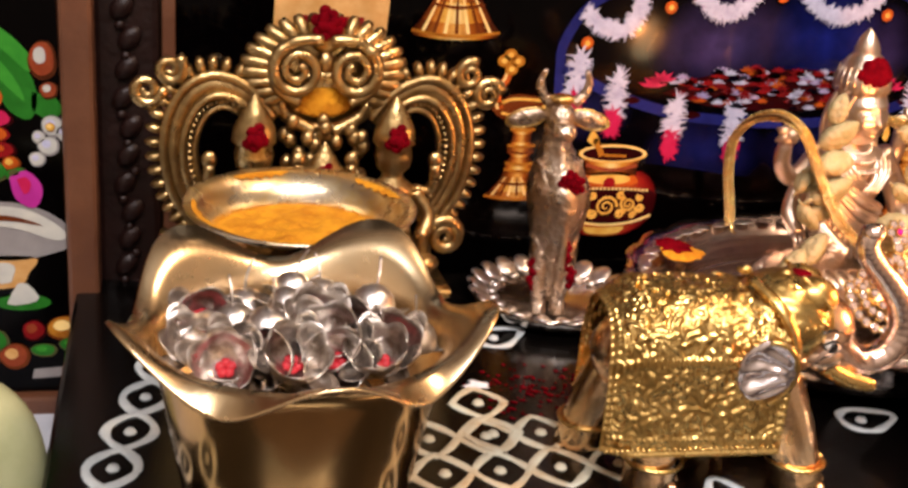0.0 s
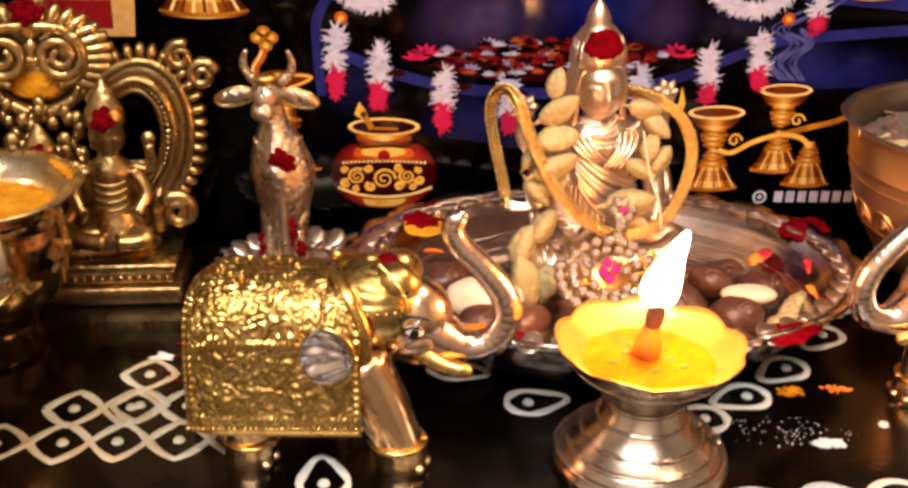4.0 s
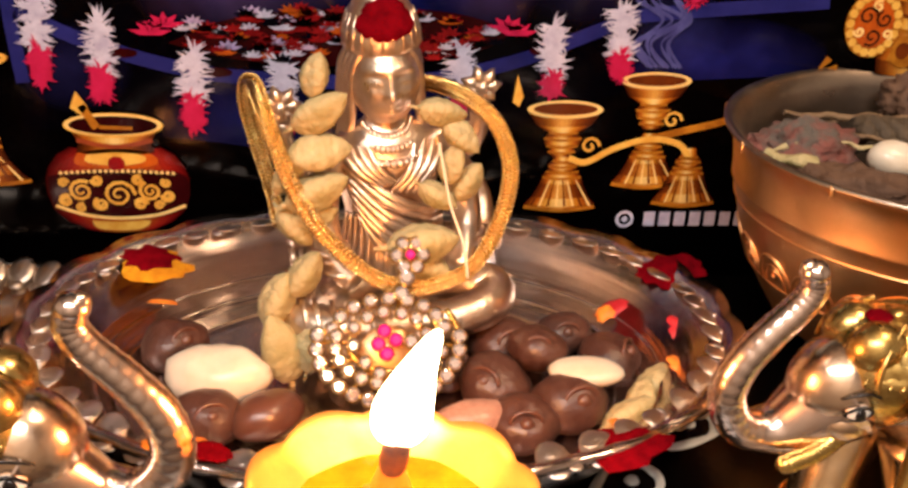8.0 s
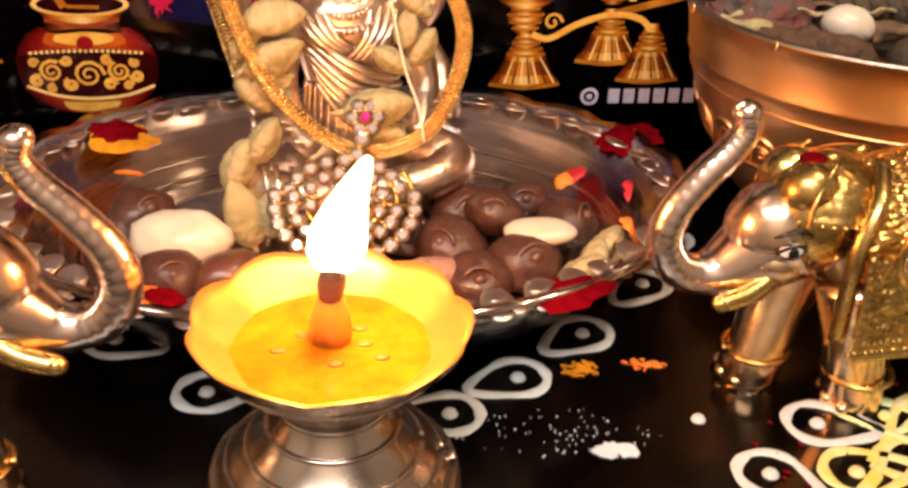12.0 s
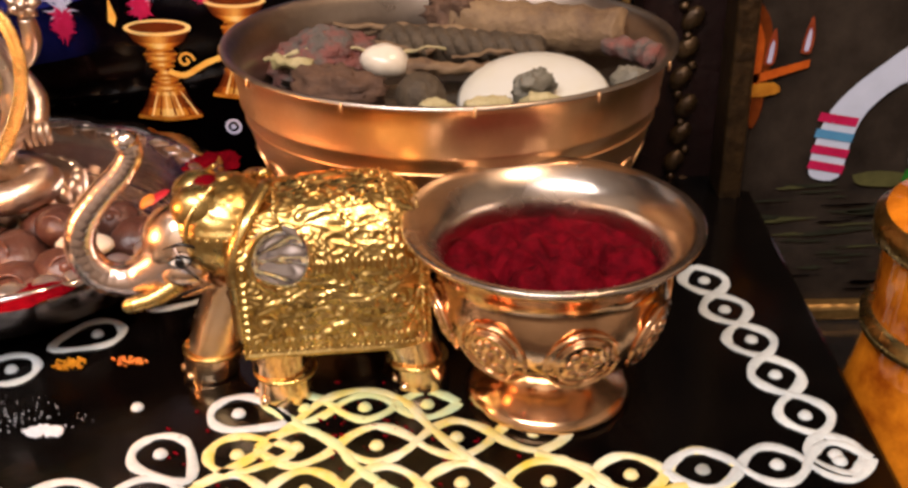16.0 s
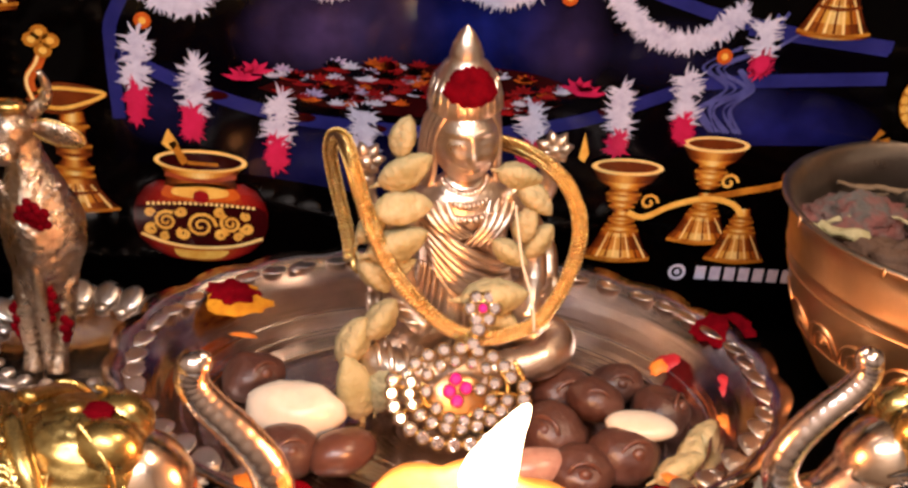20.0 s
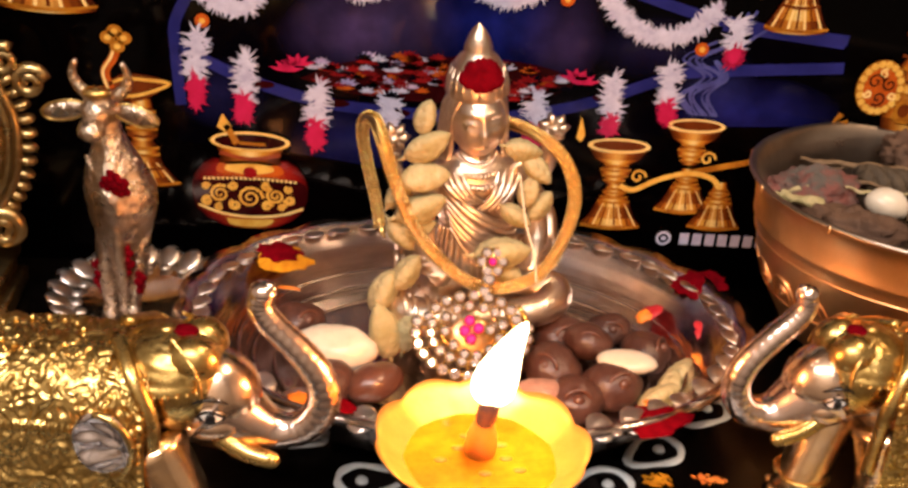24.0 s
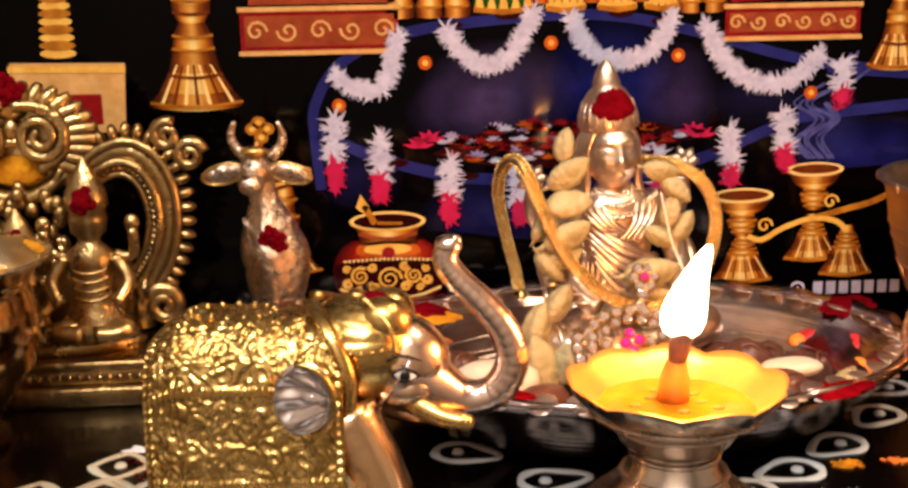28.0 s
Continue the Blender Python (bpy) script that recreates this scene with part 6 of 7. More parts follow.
# ------------------------------------------------------------ what lies in the plate
def pebble(name, at, r, m, seed, label, category, group, rough=0.12, rot=0.0):
    rnd, sh = random.Random(seed), Shape()
    sh.ell((0, 0, 0), r, 36 if rough > 0.25 else 20, 24 if rough > 0.25 else 13)
    off = Vector((rnd.uniform(-9, 9), rnd.uniform(-9, 9), 0))
    crease = 0.34 * rough if rough > 0.25 else 0.0
    sh.v = [tuple(Vector(p) * (1 + rough * noise.noise(Vector(p) / max(r) * 1.3 + off) + rough * 0.4 * noise.noise(Vector(p) / max(r) * 4 + off) - crease * (1 - abs(noise.noise(Vector((p[0] * 0.6, p[1], p[2] * 1.6)) / max(r) * 6 + off)) * 3))) for p in sh.v]
    ob = tagged(sh.done(name, m), label, category, group)
    ob.matrix_world = pose(*at, rnd.uniform(-8, 8), rnd.uniform(-8, 8), rot)
    return ob

def snail_nut(at, r, rot, seed):
    sh = Shape()
    sh.ell((0, 0, 0), (r, r * 0.92, r * 0.74), 28, 18)
    off = Vector((seed * 2.3, seed * 1.1, 0))
    sh.v = [tuple(Vector(p) * (1 + 0.16 * noise.noise(Vector(p) / r * 1.1 + off) + 0.05 * noise.noise(Vector(p) / r * 4 + off))) for p in sh.v]
    sh.slot = 1
    sh.tube([(r * 0.42 * math.cos(a), -r * 0.55 + r * 0.1 * math.sin(a), r * 0.42 + r * 0.3 * math.sin(a)) for a in [2 * math.pi * k / 18 for k in range(19)]], r * 0.06, 8)
    sh.ell((0, -r * 0.62, r * 0.42), (r * 0.22, r * 0.18, r * 0.2), 10, 8)
    o = tagged(sh.done("brown_seed", [NUT, NUT_LIGHT]), "round shiny brown seed with a ringed eye, in the plate", "seed", "seeds in the plate")
    o.matrix_world = pose(*at, 0, 0, rot)
NUT_LIGHT = mat("pale_brown_seed", (0.12, 0.045, 0.026), 0.3, 0, (0.06, 0.022, 0.015), 120)
for i, (x, y, z, r, a) in enumerate([(14, 101, 14, 13, 10), (7, 78, 13, 13, -40), (30, 66, 14, 13.5, 15), (13, 57, 12, 12, 0), (49, 95, 12, 12, 60), (36, 110, 13, 10, 0), (-99, 106, 13, 12, 40), (-85, 64, 12, 12, 20), (22, 86, 22, 10, -10), (-8, 92, 11, 10, 80)]):
    snail_nut((x / 1000, y / 1000, z / 1000 - 0.0015), r / 1000, a, i)
pebble("white_shell", (-0.0825, 0.082, 0.0145), (0.0165, 0.0115, 0.0092), SHELL, 7, "large smooth cream white shell in the plate", "shell", "shells in the plate", 0.22, -12)
pebble("white_shell", (0.0355, 0.0715, 0.0205), (0.0125, 0.0082, 0.0042), SHELL, 2, "flat pale pink oval shell among brown seeds", "shell", "shells in the plate", 0.05, -20)
SHELL_PINK = mat("pinkish_shell", (0.42, 0.24, 0.18), 0.25, 0, (0.22, 0.11, 0.08), 160, 0.3, 300)
pebble("cowrie_shell", (-0.001, 0.057, 0.0135), (0.0155, 0.007, 0.0055), SHELL_PINK, 3, "long pinkish brown shell in the plate", "shell", "shells in the plate", 0.1, 12)
pebble("cowrie_shell", (-0.066, 0.062, 0.0125), (0.0125, 0.0085, 0.0072), NUT_LIGHT, 4, "brownish glossy cowrie shell in the plate", "shell", "shells in the plate", 0.12, 30)
pebble("white_shell", (-0.042, 0.052, 0.0095), (0.009, 0.006, 0.005), SHELL, 6, "small pale shell in the plate", "shell", "shells in the plate", 0.12, 60)

PETAL_O = mat("orange_petal", (0.75, 0.26, 0.02), 0.6, 0, (0.6, 0.12, 0.01), 200)
PETAL_R = mat("red_petal", (0.45, 0.01, 0.02), 0.6, 0, (0.3, 0.005, 0.01), 200)
def blob(name, at, r, m, label, category, seed, tilt=(0, 0, 0), h=0.0012, kind="", group=""):
    rnd, sh = random.Random(seed), Shape()
    ks = [1 + 0.2 * rnd.uniform(-1, 1) for _ in range(24)]
    def w(i, a):
        return (1 + (ks[round(a / 6.2832 * 24) % 24] - 1) * (i / 3), 0.0)
    sh.lathe([(0.0001, h), (r * 0.45, h * 0.85), (r * 0.8, h * 0.5), (r, -0.0006)], 24, 1, 0.8, w)
    o = tagged(sh.done(name, m), label, category, group, kind)
    o.matrix_world = pose(*at, *tilt)
    return o
blob("kumkum_smear", (-0.109, 0.131, 0.0315), 0.010, KUMKUM, "dark red kumkum smeared on the plate's rim", "kumkum", 1, (12, 8, 0), group="rim smears")
blob("turmeric_smear", (-0.107, 0.1285, 0.0305), 0.0115, TURMERIC, "yellow turmeric smeared on the plate's rim", "turmeric", 2, (12, 8, 0), 0.0008, group="rim smears")
blob("kumkum_smear", (0.076, 0.121, 0.0315), 0.012, KUMKUM, "red kumkum smeared on the plate's rim", "kumkum", 3, (12, -8, 0), group="rim smears")
blob("kumkum_smear", (0.034, 0.018, 0.031), 0.0135, KUMKUM, "red kumkum smeared on the plate's front rim", "kumkum", 4, (-10, -5, 20), group="rim smears")
blob("turmeric_smear", (-0.088, 0.021, 0.031), 0.011, PETAL_O, "orange turmeric smeared on the plate's front rim", "turmeric", 5, (-10, 5, -20), group="rim smears")
blob("kumkum_smear", (-0.079, 0.018, 0.0325), 0.006, KUMKUM, "red kumkum dot on the plate's front rim", "kumkum", 6, (-10, 5, -20), group="rim smears")
for i, (x, y, z, m, r) in enumerate([(53, 113, 20, PETAL_R, 6), (50, 110, 20, PETAL_O, 4), (-104, 119, 21, PETAL_O, 6), (74, 92, 22, PETAL_R, 7), (69, 75, 19, PETAL_O, 6), (45, 53, 12, PETAL_O, 6), (-54, 40, 12, PETAL_R, 6)]):
    blob("flower_petal", (x / 1000, y / 1000, z / 1000), r / 1000, m, "bright orange and red flower petal on the plate", "petal", 20 + i, (0, -30 if x > 0 else 30, 40 * i), 0.001, group="petals in the plate")

# ------------------------------------------------------------ brass shrine statue with its arch
def arch_statue():
    sh = Shape()
    sh.box((-0.062, -0.026, 0.0), (0.062, 0.02, 0.009), 0.0015)
    sh.box((-0.058, -0.022, 0.009), (0.058, 0.018, 0.016), 0.0015)
    sh.box((-0.06, -0.024, 0.016), (0.06, 0.019, 0.02), 0.0012)
    for k in range(26):
        sh.ell((-0.055 + 0.11 * k / 25, -0.0225, 0.0125), (0.0016, 0.0014, 0.0016), 6, 5)
    sh.lathe([(0.001, 0.02), (0.05, 0.02), (0.051, 0.024), (0.046, 0.027), (0.001, 0.028)], 40, 1, 0.36)
    for sx in (1, -1):
        outer = [(0.02, 0.094), (0.032, 0.108), (0.048, 0.114), (0.062, 0.108), (0.0705, 0.093), (0.072, 0.075), (0.068, 0.058), (0.06, 0.045), (0.052, 0.036)]
        def arc_line(off, y, n):
            return curve([(sx * (0.038 + (x - 0.038) * (1 + off / 0.036)), y, 0.072 + (z - 0.072) * (1 + off / 0.042)) for x, z in outer], n)
        # lobed outer edge, a broad plain band with raised borders, a pearled inner edge
        for off, r, y in ((-0.0035, 0.0022, -0.0025), (-0.0078, 0.0044, 0.001), (-0.0122, 0.002, -0.002), (-0.0178, 0.0016, 0.001)):
            sh.tube(arc_line(off, y, 44), r, 10)
        line = arc_line(0.0, 0.0, 30)
        for i in range(1, len(line) - 1):
            p, t = line[i], (line[i + 1] - line[i - 1]).normalized()
            d = Vector((-t.z, 0, t.x)) * (-sx)
            if d.dot(Vector((p.x - sx * 0.038, 0, p.z - 0.072))) < 0:
                d = -d
            m = Matrix((d, Vector((0, 1, 0)), d.cross(Vector((0, 1, 0))))).transposed().to_4x4()
            sh.ell(p + d * 0.0004, (0.0044, 0.0036, 0.0023), 10, 8, m)
        for p in arc_line(-0.015, 0.0, 34)[3:-2]:
            sh.ell(p, (0.0014, 0.0022, 0.0014), 8, 6)
        spiral(sh, (sx * 0.066, -0.002, 0.1125), 0.0062, 1.6, 0.0026, 1.0, sx)
        spiral(sh, (sx * 0.0755, -0.001, 0.1035), 0.0068, 1.6, 0.0028, 0.2, sx)
        spiral(sh, (sx * 0.06, -0.003, 0.038), 0.0085, 1.7, 0.0034, 2.6, -sx)
        spiral(sh, (sx * 0.0125, -0.006, 0.114), 0.0115, 1.9, 0.0028, 1.2 if sx > 0 else 1.9, -sx)
        # pillar below the arch
        sh.tube([(sx * 0.05, 0.0, 0.028), (sx * 0.05, 0.0, 0.036), (sx * 0.052, 0, 0.05)], [0.005, 0.004, 0.003], 10)
        for k in range(11):
            a = math.radians(-38 + 12.5 * k)
            c, d = math.cos(a), math.sin(a)
            sh.tube(curve([(sx * (0.004 + 0.015 * c), -0.004, 0.112 + 0.0135 * d), (sx * (0.004 + 0.024 * c), -0.0025, 0.112 + 0.019 * d), (sx * (0.004 + 0.033 * c), 0.0, 0.112 + 0.0245 * d)], 6), [0.0017, 0.0026, 0.003, 0.003, 0.0018], 8)
        sh.tube(curve([(sx * 0.002, -0.006, 0.127), (sx * 0.014, -0.006, 0.126), (sx * 0.0225, -0.005, 0.117), (sx * 0.021, -0.005, 0.106), (sx * 0.011, -0.005, 0.1)], 20), 0.0026, 8)
        sh.tube(curve([(sx * 0.022, 0.0, 0.098), (sx * 0.014, -0.003, 0.092), (sx * 0.004, -0.004, 0.087)], 10), 0.003, 8)
    sh.tube([(0.019 * math.cos(a), -0.003, 0.1 + 0.0115 * math.sin(a)) for a in [2 * math.pi * k / 30 for k in range(31)]], 0.0022, 8)
    sh.ell((0, 0.002, 0.1), (0.0185, 0.003, 0.011), 20, 10)
    sh.ell((0, 0.0035, 0.113), (0.025, 0.004, 0.0185), 24, 12)
    sh.ell((0, -0.003, 0.117), (0.004, 0.004, 0.005), 10, 8)
    sh.ell((0, -0.002, 0.129), (0.008, 0.005, 0.009), 14, 10)
    sh.box((-0.045, 0.006, 0.02), (0.045, 0.009, 0.06), 0.001)
    rnd = random.Random(8)
    for k in range(40):
        sh.ell((rnd.uniform(-0.018, 0.018), -0.004 + rnd.uniform(-0.003, 0.003), rnd.uniform(0.062, 0.092)), (0.0032, 0.003, 0.0038), 8, 6)
    for cx, h, r in ((-0.031, 1.0, 1.16), (0.031, 1.0, 1.16), (0.0, 0.74, 0.95)):
        yb = -0.011
        keep = sh.m
        sh.m = Matrix.Translation((cx, yb, 0.027)) @ Matrix.Diagonal((r, r, h, 1))
        sh.lathe([(0.001, 0), (0.0135, 0), (0.0145, 0.005), (0.0105, 0.012), (0.007, 0.022), (0.0088, 0.033), (0.009, 0.038), (0.0045, 0.042), (0.0042, 0.044), (0.0068, 0.047), (0.0075, 0.052), (0.0068, 0.056), (0.0085, 0.058), (0.0078, 0.064), (0.005, 0.07), (0.0022, 0.075), (0.0003, 0.078)], 20, 1, 0.75)
        for q in (1, -1):
            sh.tube(curve([(q * 0.009, -0.001, 0.036), (q * 0.0145, -0.004, 0.026), (q * 0.0105, -0.009, 0.018)], 10), 0.0028, 8)
            sh.tube(curve([(q * 0.004, -0.004, 0.006), (q * 0.0145, -0.01, 0.006), (q * 0.002, -0.0125, 0.005)], 10), 0.0042, 8)
            sh.tube(curve([(q * 0.009, 0.0, 0.037), (q * 0.016, 0.0, 0.036), (q * 0.0165, -0.001, 0.048)], 8), 0.0022, 8)
            sh.ell((q * 0.0165, -0.001, 0.05), (0.003, 0.002, 0.004), 8, 6)
        for k in range(5):
            sh.tube([(0.0075 * math.sin(a), -0.0065 * math.cos(a), 0.033 - 0.004 * k - 0.003 * math.cos(a)) for a in [-1.2 + 0.3 * j for j in range(9)]], 0.0008, 6)
        sh.slot = 1
        for k in range(9):
            sh.ell((0.0036 * math.sin(k * 2.4) * (k / 9) ** 0.5, -0.0072 + 0.0003 * k, 0.0605 + 0.005 * math.cos(k * 2.4) * (k / 9) ** 0.5), (0.0023, 0.0012, 0.0025), 8, 6)
        sh.slot = 0
        sh.m = keep
    sh.slot = 1
    for k in range(14):
        sh.ell((0.0068 * math.sin(k * 2.4) * (k / 14) ** 0.5, -0.0072 + 0.0002 * k, 0.1325 + 0.0066 * math.cos(k * 2.4) * (k / 14) ** 0.5), (0.0027, 0.0014, 0.0026), 8, 6)
    sh.slot = 2
    sh.ell((0, -0.0005, 0.099), (0.0135, 0.0022, 0.0068), 14, 8)
    return sh.done("brass_shrine_statue", [BRASS, KUMKUM, TURMERIC])
arch = tagged(arch_statue(), "aged brass shrine statue with three seated figures under a scrolled arch", "statue")
arch.matrix_world = pose(-0.2822, 0.13, 0.0, 0, 0, 2) @ Matrix.Diagonal((0.96, 1, 1, 1))

# ------------------------------------------------------------ cow on its dish
dish = empty("silver_dish", (-0.168, 0.132, 0.0), "oval rimmed silver dish holding the cow figurine", "dish")
Shape().lathe([(0.001, 0.0), (0.03, 0.0), (0.038, 0.005), (0.0405, 0.0095), (0.039, 0.0105), (0.036, 0.0085), (0.031, 0.004), (0.001, 0.003)], 60, 1.02, 0.98, lambda i, a: (1.0, 0.0009 * math.sin(24 * a) if 2 <= i <= 5 else 0.0)).done("dish_body", SILVER, dish)
for k in range(22):
    a = 2 * math.pi * k / 22
    o = Shape().ell((0, 0, 0), (0.0066, 0.0052, 0.0016), 12, 8, pose(0, 0, 0, 0, -28, 0)).ell((-0.007, 0, -0.0022), (0.0028, 0.0028, 0.0014), 10, 6).done("dish_lobe", RIM_SILVER, dish)
    o.matrix_basis = pose(0.0362 * math.cos(a), 0.0348 * math.sin(a), 0.0082, 0, 0, math.degrees(a))
COW_M = mat("tarnished_silver", (0.7, 0.6, 0.5), 0.2, 1, (0.36, 0.24, 0.15), 120, 0.8, 330, rough2=0.38)
def cow_figurine():
    sh = Shape()
    prof = [(0.0001, 0.008), (0.0052, 0.01), (0.0068, 0.018), (0.0082, 0.028), (0.0108, 0.04), (0.0138, 0.052), (0.0156, 0.064), (0.0154, 0.071), (0.0126, 0.08), (0.0086, 0.089), (0.0064, 0.096), (0.0058, 0.103), (0.005, 0.11), (0.0001, 0.112)]
    fine = [(p.x, p.y) for p in curve([(r, z, 0) for r, z in prof], 52)]
    def folds(i, a):
        z = fine[i][1]
        front = max(0.0, -math.sin(a))
        return 0.98 + 0.2 * front ** 14 - 0.1 * max(0.0, math.cos(2 * a)) * (z < 0.045) + 0.035 * noise.noise(Vector((math.cos(a) * 5, math.sin(a) * 5, z * 260))), 0.0
    sh.lathe(fine, 44, 0.95, 0.9, folds)
    for k in range(16):
        a = -2.75 + 2.4 * k / 15
        sh.ell((0.0106 * math.cos(a), 0.0102 * math.sin(a), 0.088 + 0.009 * math.sin(a)), (0.0011, 0.0011, 0.0011), 8, 6)
    sh.ell((0.0, 0.012, 0.052), (0.0105, 0.014, 0.018), 20, 14)
    sh.tube(curve([(0.0, -0.0145, 0.066), (0.001, -0.0125, 0.046), (0.002, -0.0095, 0.026), (0.002, -0.009, 0.006)], 18), [0.0012, 0.0024, 0.0026, 0.002], 10)
    for q in (1, -1):
        sh.tube(curve([(q * 0.006, -0.001, 0.045), (q * 0.0065, -0.004, 0.026), (q * 0.0045, -0.005, 0.012), (q * 0.0045, -0.007, 0.003)], 14), [0.0058, 0.0042, 0.0034, 0.004], 10)
    sh.ell((-0.001, -0.006, 0.1085), (0.0068, 0.0095, 0.0078), 18, 12)
    sh.ell((-0.001, -0.0165, 0.1035), (0.0056, 0.006, 0.0052), 12, 8)
    for q in (1, -1):
        m = pose(-0.001 + q * 0.014, -0.004, 0.1065, 10, q * 16, 0)
        sh.ell(m.translation, (0.0092, 0.0022, 0.0046), 18, 10, m.to_3x3().to_4x4())
        sh.slot = 2
        sh.tube([m @ Vector((0.0094 * math.cos(a), -0.0004, 0.0048 * math.sin(a))) for a in [2 * math.pi * k / 28 for k in range(29)]], 0.0007, 6)
        sh.slot = 0
        sh.tube(curve([(q * 0.005, -0.004, 0.114), (q * 0.0095, -0.004, 0.119), (q * 0.0108, -0.005, 0.125), (q * 0.009, -0.006, 0.131)], 12), [0.003 - 0.002 * k / 12 for k in range(13)], 8)
    sh.slot = 1
    for cx, cy, cz, wx, wz, n in ((0.0032, -0.0152, 0.077, 0.0052, 0.0058, 16), (0.0042, -0.0112, 0.037, 0.0014, 0.009, 7), (-0.0085, -0.0068, 0.026, 0.0028, 0.011, 12), (0.0085, -0.0085, 0.024, 0.0018, 0.0055, 6)):
        for k in range(n):
            g = (k / n) ** 0.5
            sh.ell((cx + wx * g * math.sin(k * 2.4), cy + 0.0012 * g, cz + wz * g * math.cos(k * 2.4)), (0.0019, 0.0012, 0.0022), 8, 6)
    sh.slot = 2
    sh.ell((-0.001, -0.008, 0.1175), (0.006, 0.0045, 0.0026), 10, 8)
    # the body leans out from under the head
    sh.v = [(x + 0.0048 * float(np.interp(z, [0.0, 0.03, 0.062, 0.085, 0.1], [0.75, 0.9, 1.0, 0.45, 0.0])), y, z) for x, y, z in sh.v]
    return sh.done("cow_figurine", [COW_M, KUMKUM, GOLD])
cow = tagged(cow_figurine(), "silver cow figurine with horns and red kumkum marks", "figurine")
cow.matrix_world = pose(-0.1785, 0.124, 0.001, 0, 0, -4) @ Matrix.Diagonal((1, 1, 0.9, 1))

# ------------------------------------------------------------ powders and fittings of the vessels
def heap(parent, rx, ry, z, m, name, lump, label, seed, rise=0.0):
    sh, verts, faces = Shape(), [], []
    for i in range(29):
        for k in range(80):
            a, r = 2 * math.pi * k / 80, i / 28
            q = Vector((r * math.cos(a) * 3 + seed, r * math.sin(a) * 3, 0))
            verts.append((rx * r * math.cos(a), ry * r * math.sin(a), z + lump * (noise.noise(q) + 0.5 * noise.noise(q * 2.7)) * (1 - r ** 6) + rise * (1 - r * r)))
    for i in range(28):
        for k in range(80):
            faces.append((i * 80 + k, (i + 1) * 80 + k, (i + 1) * 80 + (k + 1) % 80, i * 80 + (k + 1) % 80))
    sh.put(verts, faces).done(name, m, parent, label)
# darker red than the other kumkum, for the cup's heap only
KUMKUM_DEEP = mat("deep_red_kumkum", (0.13, 0.0015, 0.006), 0.8, 0, (0.03, 0.0006, 0.002), 120, 0.5, 500, spec=0.04, amount=0.35)
heap(cup, 0.0348, 0.0348, 0.0465, KUMKUM_DEEP, "kumkum", 0.0088, "deep red lumpy kumkum powder", 3, 0.001)
heap(turmeric, 0.0312, 0.0312, 0.0705, TURMERIC, "turmeric", 0.0025, "lumpy yellow turmeric powder", 9, 0.001)
for k in range(8):
    a = 2 * math.pi * k / 8 + 0.2
    o = Shape().ell((0, 0, 0), (0.0092, 0.0016, 0.0102), 20, 10).tube([(0.0112 * math.cos(t), 0.0004, 0.0118 * math.sin(t)) for t in [6.2832 * j / 32 for j in range(33)]], 0.0008, 6).tube([(0.0078 * math.cos(t), -0.0008, 0.0088 * math.sin(t)) for t in [6.2832 * j / 28 for j in range(29)]], 0.0006, 6).done("embossed_medallion", COPPER, cup)
    o.matrix_basis = pose(0.0352 * math.cos(a), 0.0352 * math.sin(a), 0.0335, 18, 0, math.degrees(a) + 90)
    t = Shape()
    for j in range(10):
        b = 2 * math.pi * j / 8
        t.ell((0.0042 * math.cos(b) * (j < 8), -0.0014, 0.005 * math.sin(b) * (j < 8)), (0.0017, 0.0009, 0.002), 8, 6)
    t.done("embossed_flower", COPPER, o)
turmeric.matrix_world = pose(-0.297, 0.066, 0.0) @ Matrix.Diagonal((1.04, 1.04, 0.915, 1))
# yellow dust smeared on parts of the turmeric bowl's lip
for k, (a0, a1) in enumerate(((3.0, 4.3), (4.9, 5.5), (0.2, 0.9), (1.6, 2.2))):
    sh, n = Shape(), 18
    verts = []
    for q in range(n + 1):
        a, g = a0 + (a1 - a0) * q / n, math.sin(math.pi * q / n) ** 0.5 * (0.75 + 0.25 * math.sin(q * 1.9 + k))
        for r, z in ((0.0385 - 0.003 * g, 0.0826 - 0.0016 * g), (0.0392 + 0.0004 * g, 0.08285)):
            verts.append((r * math.cos(a), r * math.sin(a), z))
    sh.put(verts, [(2 * q, 2 * q + 1, 2 * q + 3, 2 * q + 2) for q in range(n)]).done("dust", TURMERIC, turmeric, "yellow dust on the lip")
# notches and lines on the large bowl
for k in range(12):
    a = 2 * math.pi * k / 12 + 0.1
    o = Shape().ell((0, 0, 0), (0.0007, 0.0016, 0.0022), 8, 6).done("rim_notch", BRONZE, bowl)
    o.location = (0.0866 * math.cos(a), 0.0866 * 0.86 * math.sin(a), 0.0855)
def wall_point(a, z):
    r = float(np.interp(z, [0.006, 0.018, 0.036, 0.052, 0.0663], [0.045, 0.06, 0.071, 0.0768, 0.0804])) + 0.0002
    return (r * math.cos(a), r * 0.86 * math.sin(a), z)
